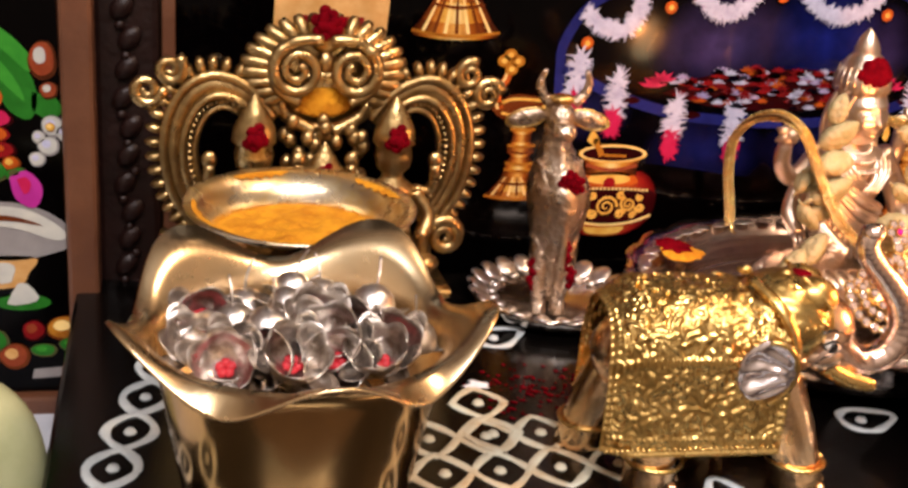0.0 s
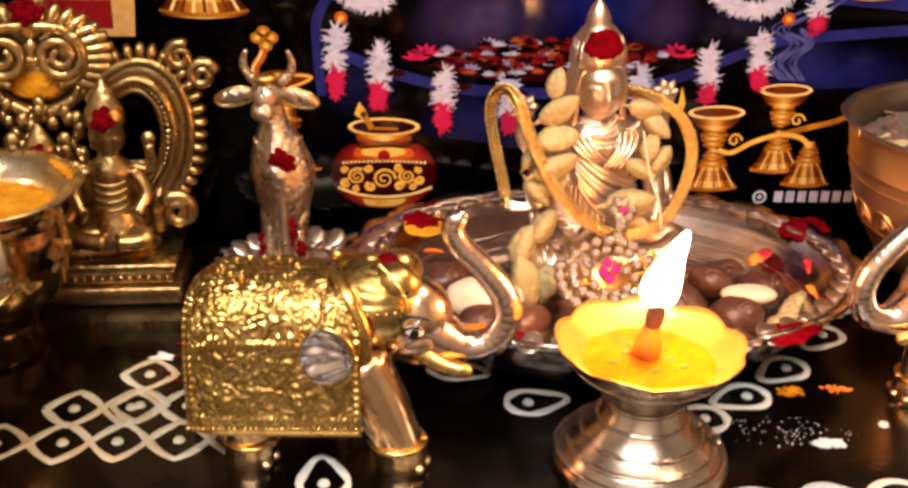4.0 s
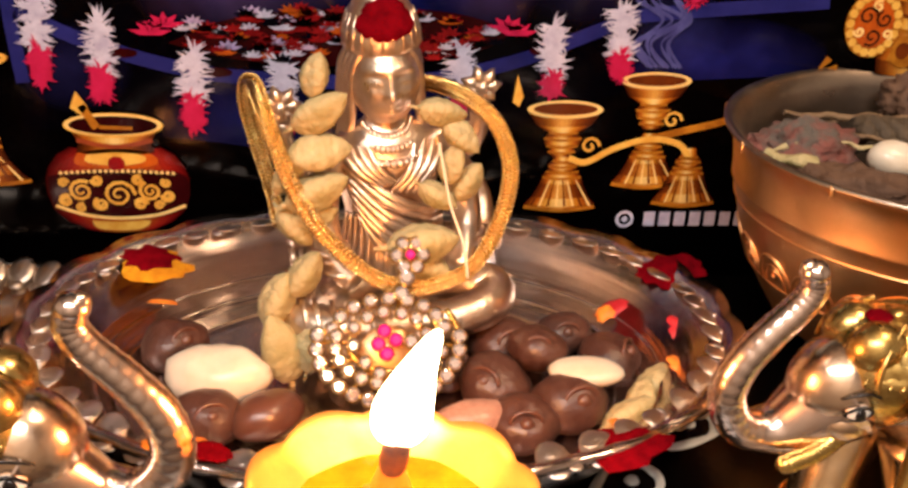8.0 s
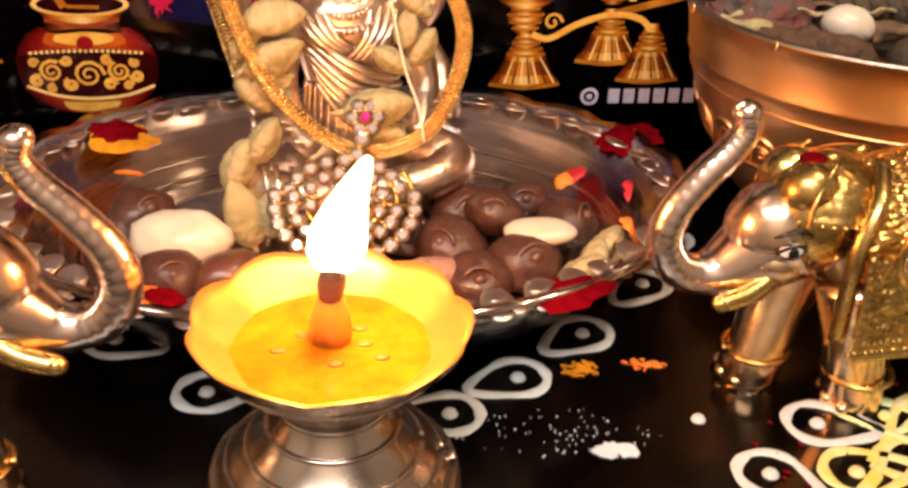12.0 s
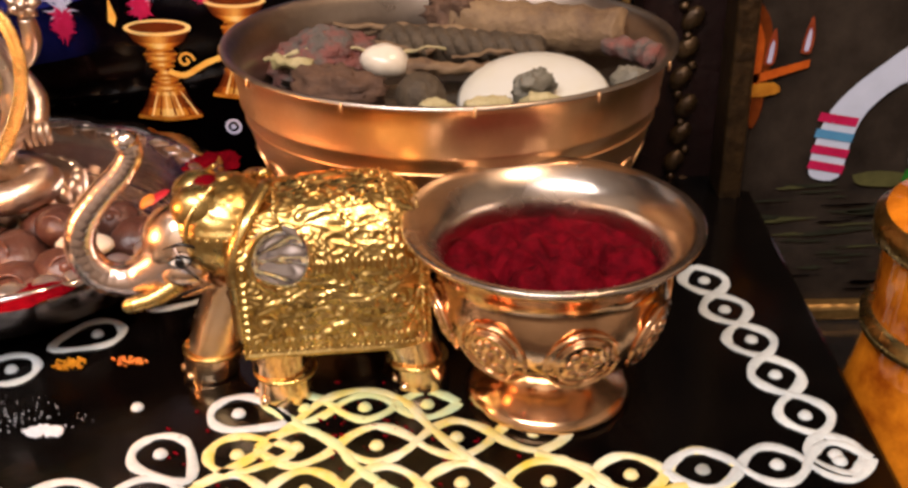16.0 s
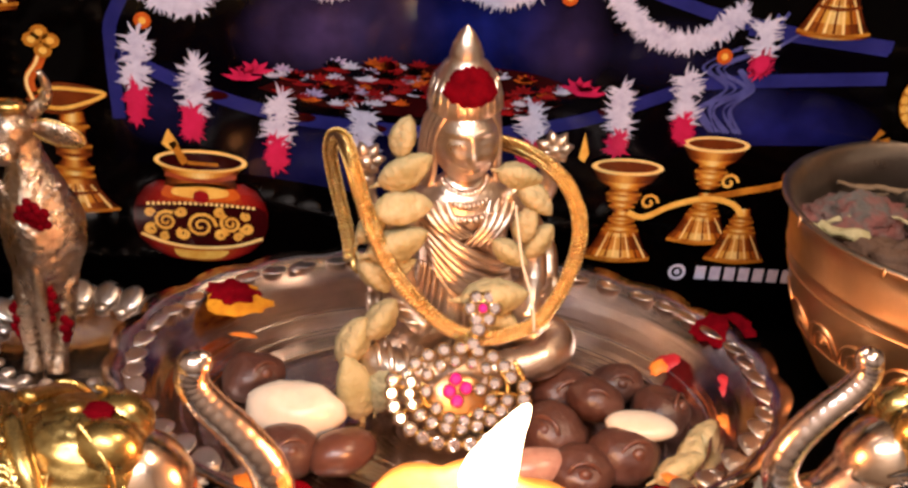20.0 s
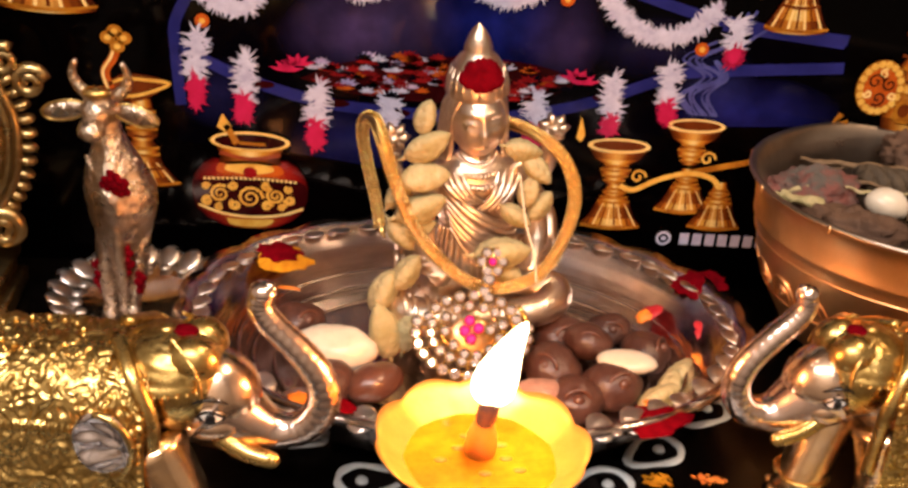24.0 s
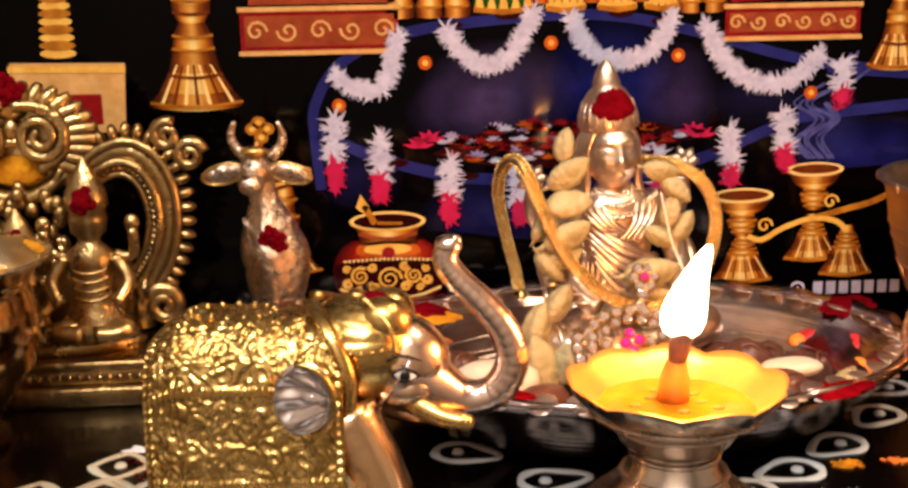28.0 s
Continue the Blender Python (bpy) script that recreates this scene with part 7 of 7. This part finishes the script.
for k in range(24):
    a0 = 2 * math.pi * k / 24
    o = Shape()
    for s, w in ((1.0, 0.0007), (0.66, 0.0005)):
        o.tube([wall_point(a0 + 0.125 * s * math.cos(t), 0.0385 + 0.0115 * s * math.sin(t)) for t in [math.pi * q / 14 for q in range(15)]], w, 6)
    o.tube([wall_point(a0 + 0.03 * (1 - t / 12) * math.cos(t * 0.7), 0.0425 + 0.0025 * (1 - t / 12) * math.sin(t * 0.7)) for t in range(10)], 0.0005, 6)
    o.done("engraved_arc", BRONZE, bowl)
for z in (0.0375, 0.0605):
    Shape().tube([wall_point(2 * math.pi * q / 72, z) for q in range(73)], 0.0005, 6).done("engraved_line", BRONZE, bowl)

# ------------------------------------------------------------ contents of the large bowl
heap(bowl, 0.069, 0.059, 0.0475, ROOT_DARK, "filling", 0.006, "dark bed of dry herbs", 17)
ROOT_RED = mat("reddened_root", (0.085, 0.07, 0.058), 0.85, 0, (0.16, 0.05, 0.038), 120, 0.9, 300, amount=0.2)
pebble("wrinkled_root", (0.122, 0.136, 0.0705), (0.0205, 0.015, 0.0105), ROOT_RED, 11, "brown wrinkled root lump dusted red in the large bowl", "root", "roots in the bowl", 0.4, 10)
pebble("wrinkled_root", (0.131, 0.106, 0.068), (0.02, 0.013, 0.0095), ROOT, 12, "dark brown wrinkled root lump in the large bowl", "root", "roots in the bowl", 0.4, -30)
pebble("white_shell", (0.149, 0.118, 0.0755), (0.0095, 0.0075, 0.0065), SHELL, 13, "small white shell among roots in the large bowl", "shell", "shells in the bowl", 0.12)
pebble("dark_seed", (0.163, 0.093, 0.071), (0.0095, 0.009, 0.0085), ROOT_DARK, 14, "dark round seed in the large bowl", "seed", "seeds in the bowl", 0.08)
WHITE_DISC = mat("white_conch", (0.52, 0.5, 0.46), 0.35, 0, (0.5, 0.46, 0.36), 40, 0.1, 90)
o = tagged(Shape().lathe([(0.0001, 0.0048), (0.014, 0.0044), (0.023, 0.003), (0.0295, 0.0006), (0.0318, -0.002), (0.0302, -0.004), (0.0001, -0.005)], 56, 1.0, 0.84).done("white_disc", WHITE_DISC), "large smooth white shell disc leaning in the large bowl", "shell", "shells in the bowl")
o.matrix_world = pose(0.2055, 0.096, 0.0698, 23, -3, -6) @ Matrix.Diagonal((0.92, 0.92, 1, 1))
pebble("grey_stone", (0.2045, 0.085, 0.0765), (0.0085, 0.006, 0.0075), STONE_GREY, 15, "small grey stone on the white shell disc", "stone", "stones in the bowl", 0.35, 40)
pebble("grey_stone", (0.1885, 0.078, 0.0715), (0.0095, 0.0055, 0.0045), CARDAMOM, 16, "greenish pebble at the large bowl's edge", "stone", "stones in the bowl", 0.3)
pebble("grey_stone", (0.2255, 0.0775, 0.0705), (0.0105, 0.006, 0.005), STONE_GREY, 18, "grey flat stone beside the white shell disc", "stone", "stones in the bowl", 0.3)
pebble("grey_stone", (0.243, 0.1, 0.073), (0.008, 0.008, 0.006), STONE_GREY, 19, "dark pebble by the bowl's wall", "stone", "stones in the bowl", 0.3)
def log(name, pts, rad, m, label, seed, group, end=None):
    line = curve(pts, 34)
    sh = Shape()
    sh.tube(line, [rad[0] + (rad[1] - rad[0]) * i / 34 for i in range(len(line))], 16)
    off = Vector((seed * 3.1, 0, 0))
    sh.v = [tuple(Vector(p) + Vector((0, 0, 1)) * 0.0022 * noise.noise(Vector(p) * 160 + off) + Vector((0, 1, 0)) * 0.0016 * noise.noise(Vector(p) * 240 - off)) for p in sh.v]
    return tagged(sh.done(name, m), label, "root", group)
ROOT_PALE = mat("pale_root", (0.24, 0.15, 0.07), 0.75, 0, (0.07, 0.035, 0.017), 55, 0.8, 200, amount=0.4)
log("thick_root", [(0.176, 0.163, 0.079), (0.2, 0.157, 0.077), (0.228, 0.149, 0.077), (0.244, 0.14, 0.0785)], (0.0105, 0.0098), ROOT_PALE, "thick pale dry root lying across the large bowl", 1, "roots in the bowl")
pebble("root_knot", (0.176, 0.163, 0.08), (0.0135, 0.011, 0.011), ROOT, 21, "knotted dark brown root end in the large bowl", "root", "roots in the bowl", 0.5)
for j in range(3):
    line = [(0.148 + 0.062 * i / 40, 0.146 - 0.018 * i / 40 + 0.0042 * math.cos(i * 0.55 + j * 2.09), 0.0745 + 0.0042 * math.sin(i * 0.55 + j * 2.09)) for i in range(41)]
    tagged(Shape().tube(line, 0.0038, 8).done("twisted_root", ROOT_DARK), "dark twisted root strand in the large bowl", "root", "roots in the bowl")
log("thin_stick", [(0.125, 0.162, 0.077), (0.16, 0.151, 0.078), (0.19, 0.15, 0.078)], (0.0016, 0.0012), ROOT_PALE, "thin pale stick in the large bowl", 3, "sticks in the bowl")
log("thin_stick", [(0.158, 0.117, 0.0735), (0.176, 0.113, 0.074), (0.19, 0.114, 0.073)], (0.0036, 0.003), ROOT_PALE, "pale ivory coloured root piece in the large bowl", 4, "sticks in the bowl")
log("thin_stick", [(0.236, 0.128, 0.078), (0.246, 0.118, 0.079), (0.252, 0.108, 0.08)], (0.0034, 0.0052), ROOT_RED, "reddish brown bark piece at the bowl's wall", 5, "sticks in the bowl")
log("thin_stick", [(0.105, 0.124, 0.074), (0.113, 0.118, 0.075), (0.12, 0.116, 0.074)], (0.0026, 0.0034), CARDAMOM, "dry greenish husk at the bowl's wall", 6, "sticks in the bowl")

for k in range(9):
    rr = random.Random(700 + k)
    x, y, a, l = 0.128 + 0.0125 * k + rr.uniform(-0.006, 0.006), 0.138 + rr.uniform(-0.016, 0.02), rr.uniform(-0.5, 0.35), rr.uniform(0.014, 0.026)
    log("thin_stick", [(x - l * math.cos(a), y - l * math.sin(a), 0.0735), (x, y + rr.uniform(-0.002, 0.002), 0.0775), (x + l * math.cos(a), y + l * math.sin(a), 0.0745)], (rr.uniform(0.0007, 0.0014), 0.0006), ROOT_PALE if k % 3 else CARDAMOM, "thin dry twig lying over the roots in the large bowl", 20 + k, "sticks in the bowl")
pebble("grey_stone", (0.17, 0.0795, 0.0705), (0.0075, 0.005, 0.0042), CARDAMOM, 31, "small greenish husk at the large bowl's edge", "stone", "stones in the bowl", 0.3, 15)
pebble("grey_stone", (0.2075, 0.0745, 0.0735), (0.01, 0.005, 0.0042), CARDAMOM, 32, "olive dried pod below the white shell disc", "stone", "stones in the bowl", 0.3, -10)

# ------------------------------------------------------------ silver flowers in the brass pot
def silver_flower():
    e = new("silver_flower")
    tagged(e, "worn silver flower with cupped petals and a red centre", "flower", "flowers in the pot")
    def lobes(i, a):
        k = {3: 0.4, 4: 1.0, 5: 1.0, 6: 0.4}.get(i, 0.0)
        return 1 + 0.13 * k * abs(math.cos(2.5 * a)) - 0.06 * k, 0.003 * k * (abs(math.cos(2.5 * a)) - 0.5)
    Shape().lathe([(0.0001, 0.0), (0.005, 0.0009), (0.0084, 0.0038), (0.0102, 0.0078), (0.0108, 0.0118), (0.0104, 0.0119), (0.0097, 0.008), (0.0078, 0.0046), (0.0045, 0.0019), (0.0001, 0.0011)], 44, 1, 1, lobes).done("petal_cup", SILVER_OLD, e)
    for k in range(3):
        p = Shape()
        p.m = pose(0, 0, 0, 0, 0, 120 * k + 20) @ pose(0.0118, 0, 0.007, 0, -48 + 14 * k, 0)
        p.lathe([(0.0001, -0.0008), (0.003, -0.0002), (0.0046, 0.0011), (0.0044, 0.0013), (0.0028, 0.0003), (0.0001, -0.0002)], 18, 1.35, 1).done("loose_petal", SILVER_OLD, e)
    Shape().tube(curve([(0, 0, 0.0008), (0.001, 0, -0.006), (0.004, 0.001, -0.015)], 8), 0.0006, 6).done("stem", SILVER_OLD, e)
    r = Shape()
    for k in range(5):
        r.ell((0.0018 * math.cos(k * 1.2566), 0.0018 * math.sin(k * 1.2566), 0.0026), (0.0019, 0.0019, 0.0014), 8, 6)
    r.done("red_centre", PETAL_R, e, "small red enamel centre")
    return e
def bud_dome():
    """A flower that lies face down and shows its domed back with the stem."""
    e = new("silver_flower")
    tagged(e, "worn silver flower lying face down, its dome and stem showing", "flower", "flowers in the pot")
    Shape().lathe([(0.0001, 0.0088), (0.0022, 0.0086), (0.0046, 0.0076), (0.0066, 0.0056), (0.0077, 0.003), (0.008, 0.0), (0.0077, -0.0008), (0.0074, 0.0)], 40).done("dome", SILVER_BACK, e)
    for k in range(4):
        p = Shape()
        p.m = pose(0, 0, 0, 0, 0, 90 * k + 25) @ pose(0.0092, 0, -0.0004, 0, 12 - 30 * (k % 2), 0)
        p.lathe([(0.0001, -0.0006), (0.0024, -0.0002), (0.0041, 0.0009), (0.0039, 0.0011), (0.0022, 0.0002), (0.0001, -0.0001)], 18, 1.3, 1).done("back_petal", SILVER_OLD, e)
    Shape().tube(curve([(0, 0, 0.0086), (0.0008, 0, 0.0135), (0.003, 0.001, 0.0185)], 8), 0.0005, 6).done("stem", SILVER_OLD, e)
    return e
cups, domes = silver_flower(), bud_dome()
used = set()
for i in range(38):
    rr = random.Random(300 + i)
    n = 20
    low = i >= n
    a, r = i * 2.39996 + 0.9, math.sqrt((i % n + 0.5) / n) * (0.5 if low else 1.0)
    s = rr.uniform(0.86, 1.04)
    back = i % 5 in (1, 3)
    x, y = -0.3066 + 0.0375 * r * math.cos(a), -0.033 + (0.026 if math.sin(a) > 0 else 0.0195) * r * math.sin(a)
    z = 0.0632 + 0.0042 * (1 - r * r) + rr.uniform(-0.002, 0.003) + 0.005 * max(0.0, math.sin(a)) * r - (0.01 if low else 0.0)
    if back:
        m = pose(x, y, z + 0.0015, rr.uniform(-20, 35), rr.uniform(-30, 30), rr.uniform(0, 360)) @ Matrix.Diagonal((s, s, s, 1))
        proto = domes
    else:
        m = pose(x, y, z, rr.uniform(25, 78), rr.uniform(-30, 30), rr.uniform(-50, 50)) @ Matrix.Diagonal((s * 0.98, s * 0.98, s * 0.98, 1))
        proto = cups
    if proto in used:
        copy_thing(proto, m)
    else:
        used.add(proto)
        proto.matrix_basis = m
Shape().lathe([(0.001, 0.047), (0.0385, 0.0475)], 30, 1, 0.87).done("pot_floor", BRASS_OUTER, pot)

# ------------------------------------------------------------ pictures' painted contents
I_GRASS = ink('print_grass', (0.035, 0.035, 0.02), (0.018, 0.018, 0.012), 60)
def at_left(x, z):
    return ((x + 470), z + 65)
def lp(shape, layer, m, name):
    lflat([at_left(x, z) for x, z in shape], layer, m, name)
lp([(-440, 150), (-392, 150), (-390, -62), (-440, -62)], 0, I_BLACK, "painted_ground")
I_LEAF_LIGHT = ink("print_leaf_light", (0.06, 0.32, 0.03), (0.03, 0.2, 0.02), 70)
I_MAGENTA = ink("print_magenta", (0.5, 0.04, 0.32), (0.36, 0.02, 0.22), 90)
I_CREAM = ink("print_cream", (0.62, 0.6, 0.52), (0.42, 0.42, 0.4), 70)
I_OLIVE = ink("print_olive", (0.11, 0.1, 0.035), (0.05, 0.05, 0.018), 80)
def orb(x, z, rx, rz, dark, mid, light, layer=2):
    """A rounded painted form: rim, body and lit spot."""
    for q, (s, dx, dz, m) in enumerate(((1.0, 0, 0, dark), (0.84, -0.06, 0.08, mid), (0.42, -0.2, 0.26, light))):
        lp([(x + rx * (dx + s * math.cos(t) * (1 + 0.05 * math.sin(3 * t + x))), z + rz * (dz + s * math.sin(t) * (1 + 0.05 * math.cos(2 * t + z)))) for t in [6.2832 * k / 22 for k in range(22)]], layer + q, m, "painted_round")
for pts, m in (([(-440, 128), (-424, 122), (-408, 108), (-401, 92), (-404, 80), (-413, 84), (-421, 98), (-440, 112)], I_GREEN), ([(-440, 122), (-424, 114), (-411, 100), (-406, 88), (-413, 94), (-424, 106), (-440, 116)], I_LEAF_LIGHT), ([(-424, 126), (-410, 116), (-402, 106), (-404, 101), (-414, 110), (-428, 120)], I_LEAF_LIGHT), ([(-403, 92), (-394, 90), (-391, 84), (-396, 80), (-403, 84)], I_GREEN)):
    lp(soft(pts + pts[:1], 24), 1 if m is I_GREEN else 1.5, m, "painted_leaf")
orb(-398, 106, 6, 9, I_BROWN, I_CORAL, I_CREAM)
orb(-396, 93, 4, 4, I_BROWN, I_CORAL, I_CREAM)
orb(-423, 99, 5, 5, I_BED, I_RED, I_PINK)
orb(-421, 89, 6, 5.5, I_ORANGE, I_YELLOW, I_LIGHT)
orb(-418, 80, 7, 4.5, I_BED, I_PINK, I_MAGENTA)
orb(-419, 73, 6, 4, I_RED, I_ORANGE, I_YELLOW)
orb(-417, 66, 7, 4, I_BED, I_RED, I_ORANGE)
orb(-413, 60, 4, 3.4, I_SHADE, I_ORANGE, I_YELLOW)
orb(-420, 56, 6, 5, I_OLIVE, I_GREEN, I_LEAF_LIGHT)
orb(-411, 55, 5, 3.4, I_OLIVE, I_GREEN, I_OLIVE)
for x, z, r in ((-395, 77, 5), (-390, 74, 4), (-397, 68, 4.6), (-402, 62, 3.6), (-401, 72, 3)):
    orb(x, z, r, r, I_GREY, I_CREAM, I_WHITE)
orb(-396, 77, 2, 2, I_GOLD, I_YELLOW, I_LIGHT, 5)
lp(soft([(-414, 54), (-407, 57), (-401, 51), (-401, 44), (-405, 39.5), (-412, 44), (-414, 54)], 18), 4, I_MAGENTA, "painted_bud")
lp(soft([(-411, 53), (-407, 54), (-405, 50), (-408, 46), (-411, 53)], 12), 5, I_PINK, "painted_bud")
lp(soft([(-440, 42), (-414, 42), (-398, 37), (-388, 28), (-388, 22), (-396, 18), (-414, 14), (-440, 16)], 24), 2, I_GREY, "painted_pot")
lp(soft([(-440, 40), (-414, 40), (-400, 35), (-391, 27), (-396, 24), (-414, 30), (-440, 32)], 24), 3, I_CREAM, "painted_pot_rim")
lp(soft([(-440, 35), (-416, 36), (-401, 31), (-416, 33.5), (-440, 33)], 20), 4, I_SHADE, "painted_line")
lp(soft([(-440, 16), (-406, 16), (-408, 8), (-414, 1), (-440, 0)], 16), 2, I_PALE, "painted_bowl")
lp(soft([(-440, 13), (-416, 13), (-415, 6), (-419, 3), (-440, 4)], 16), 3, I_CREAM, "painted_bowl")
lp(soft([(-413, 3), (-409, 3), (-404, -4), (-409, -7), (-418, -7), (-413, 3)], 14), 4, I_CREAM, "painted_foot")
lp(disc(-411, -6.5, 12, 4, 18), 3, I_GREEN, "painted_base")
orb(-407, -21, 5.6, 5.4, I_BED, I_RED, I_CORAL)
orb(-393, -20, 9, 6.5, I_SHADE, I_GOLD, I_LIGHT)
orb(-403, -31, 6, 3.6, I_OLIVE, I_GREEN, I_LEAF_LIGHT, 3)
orb(-390, -28, 6.5, 4, I_OLIVE, I_GREEN, I_LEAF_LIGHT, 5)
orb(-416, -34, 7, 6.5, I_SHADE, I_CORAL, I_PALE)
orb(-424, -26, 6, 6, I_OLIVE, I_GREEN, I_OLIVE)
lp([(-408, -41), (-392, -40), (-392, -45), (-409, -46)], 1, I_GREY, "painted_step")

def rp(shape, layer, m, name):
    rflat([(x - 400, z + 65) for x, z in shape], layer, m, name)
I_LEG = ink("print_bluish_white", (0.62, 0.66, 0.8), (0.5, 0.53, 0.64), 30)
I_SKY = ink("print_light_blue", (0.1, 0.3, 0.5), (0.08, 0.22, 0.4), 60)
rp(soft([(370, 70), (358, 60), (345, 48), (336, 34), (332, 12), (336, 6), (346, 7), (349, 24), (354, 38), (366, 50), (378, 56), (378, 72), (370, 70)], 40), 1, I_LEG, "painted_leg")
for k, m in enumerate((I_PINK, I_SKY, I_PINK, I_PINK)):
    z = 38 - 7.5 * k
    rp([(334 - k * 0.6, z), (351 - k, z - 3), (350 - k, z - 7), (333 - k * 0.6, z - 4)], 2, m, "painted_anklet")
rp(soft([(383, 62), (377, 40), (376, 14), (386, 8), (392, 30), (392, 62)], 20), 1, I_LEG, "painted_leg")
rp([(375, 40), (392, 38), (392, 33), (375, 35)], 2, I_RED, "painted_anklet")
rp([(375, 26), (392, 24), (392, 19), (375, 21)], 2, I_RED, "painted_anklet")
rp(soft([(302, 88), (309, 74), (308, 40), (303, 34), (302, 88)], 20), 1, I_SHADE, "painted_glow")
rp(soft([(302, 80), (306, 70), (305, 50), (302, 46), (302, 80)], 16), 2, I_ORANGE, "painted_glow")
for x, z in ((309, 67), (324, 72)):
    rp(soft([(x - 2.5, z - 7), (x - 1.5, z + 1), (x + 1, z + 9), (x + 2.6, z), (x + 1.5, z - 7), (x - 2.5, z - 7)], 18), 3, I_CORAL, "painted_flame")
    rp(soft([(x - 1.2, z - 6), (x - 0.6, z), (x + 0.6, z + 4), (x + 1.2, z), (x + 0.6, z - 6), (x - 1.2, z - 6)], 14), 4, I_WHITE, "painted_flame")
rp([(302, 55), (312, 58), (326, 62), (326, 58.5), (312, 54), (302, 51)], 2, I_ORANGE, "painted_lamp")
rp(soft([(302, 51), (312, 52), (315, 48), (310, 46), (302, 45.5), (302, 51)], 14), 3, I_GOLD, "painted_lamp")
I_MOSS = ink("print_moss", (0.1, 0.095, 0.035), (0.045, 0.045, 0.02), 50)
for k in range(46):
    rr = random.Random(k)
    x, z, w, h = rr.uniform(304, 396), rr.uniform(-52, 4), rr.uniform(4, 13), rr.uniform(0.3, 1.0)
    rp([(x + w * math.cos(t) * (1 + 0.3 * math.sin(4 * t + k)), z + h * math.sin(t) * (1 + 0.4 * math.cos(3 * t + k)) + 0.05 * w * math.cos(t)) for t in [6.2832 * q / 16 for q in range(16)]], 1 + 0.2 * (k % 5), (I_GRASS, I_GRASS, I_BLACK, I_MOSS, I_GRASS)[k % 5], "painted_grass")
rp(soft([(352, 8), (364, 10), (384, 7), (392, 4), (376, 2), (356, 3), (352, 8)], 18), 2, I_OLIVE, "painted_ground_line")
for k in range(7):
    rp(disc(380 + 5 * (k % 3), 90 - 14 * k, 6, 7, 10), 3, (I_GREEN, I_YELLOW, I_PINK)[k % 3], "painted_garland_flower")

# ------------------------------------------------------------ amber bottle and green figurine on the ledge
bottle = empty("amber_jar", (0.3475, 0.012, -0.065), "amber orange jar with a gold ring round its neck", "jar")
Shape().lathe([(0.001, 0.0), (0.03, 0.0), (0.036, 0.008), (0.0395, 0.03), (0.039, 0.05), (0.034, 0.072), (0.0325, 0.082), (0.0325, 0.11), (0.035, 0.118), (0.033, 0.125), (0.001, 0.128)], 48).done("jar_body", AMBER, bottle)
Shape().lathe([(0.0322, 0.079), (0.0358, 0.081), (0.0362, 0.085), (0.0322, 0.087)], 48).done("neck_ring", GOLD, bottle)
Shape().lathe([(0.033, 0.112), (0.0365, 0.115), (0.0365, 0.121), (0.033, 0.124)], 48).done("lid_band", GOLD, bottle)
fig = Shape().tube(curve([(0, 0, 0.0), (0.004, 0, 0.025), (0.008, 0, 0.05), (0.004, 0, 0.07), (-0.008, 0, 0.079), (-0.02, 0, 0.076)], 30), [0.017 - 0.004 * k / 30 for k in range(31)], 16).done("glazed_figurine", CREAM)
fig.location = (-0.411, 0.025, -0.063)
tagged(fig, "pale green glazed curved figurine on the cloth", "figurine")

# ------------------------------------------------------------ spilled powders on the stool
WHITE_POWDER = mat("white_powder", (0.75, 0.75, 0.78), 0.95, 0, (0.6, 0.6, 0.64), 200, 0.6, 800)
def spill(name, cx, cy, rx, ry, n, m, label, seed, size=0.0011):
    rnd, sh = random.Random(seed), Shape()
    for k in range(n):
        a, r = rnd.uniform(0, 6.283), rnd.random() ** 0.8
        s = size * rnd.uniform(0.3, 1.5)
        sh.ell((cx + rx * r * math.cos(a), cy + ry * r * math.sin(a), 0.0003), (s * rnd.uniform(0.8, 2.6), s * rnd.uniform(0.5, 1), 0.0005), 6, 4, pose(0, 0, 0, 0, 0, -28 + rnd.uniform(-25, 25)))
    tagged(sh.done(name, m), label, "powder", kind="stuff")
spill("white_powder_spill", 0.044, -0.0165, 0.006, 0.003, 110, WHITE_POWDER, "white powder spilled on the black stool", 1, 0.0009)
spill("white_powder_spill", 0.03, -0.008, 0.03, 0.011, 80, WHITE_POWDER, "white powder specks scattered on the black stool", 2, 0.00013)
spill("turmeric_spill", 0.041, 0.022, 0.006, 0.004, 60, TURMERIC, "orange turmeric specks on the black stool", 3, 0.0006)
spill("turmeric_spill", 0.061, 0.023, 0.007, 0.003, 45, PETAL_O, "orange powder specks on the black stool", 4, 0.0006)
spill("white_powder_spill", -0.2235, 0.057, 0.003, 0.002, 14, WHITE_POWDER, "white grain of powder on the black stool", 5, 0.0016)
spill("kumkum_spill", -0.2, 0.05, 0.03, 0.025, 140, KUMKUM, "red kumkum specks scattered on the black stool", 6, 0.0006)
spill("kumkum_spill", 0.14, -0.02, 0.06, 0.03, 90, KUMKUM, "red kumkum specks on the kolam", 7, 0.0005)
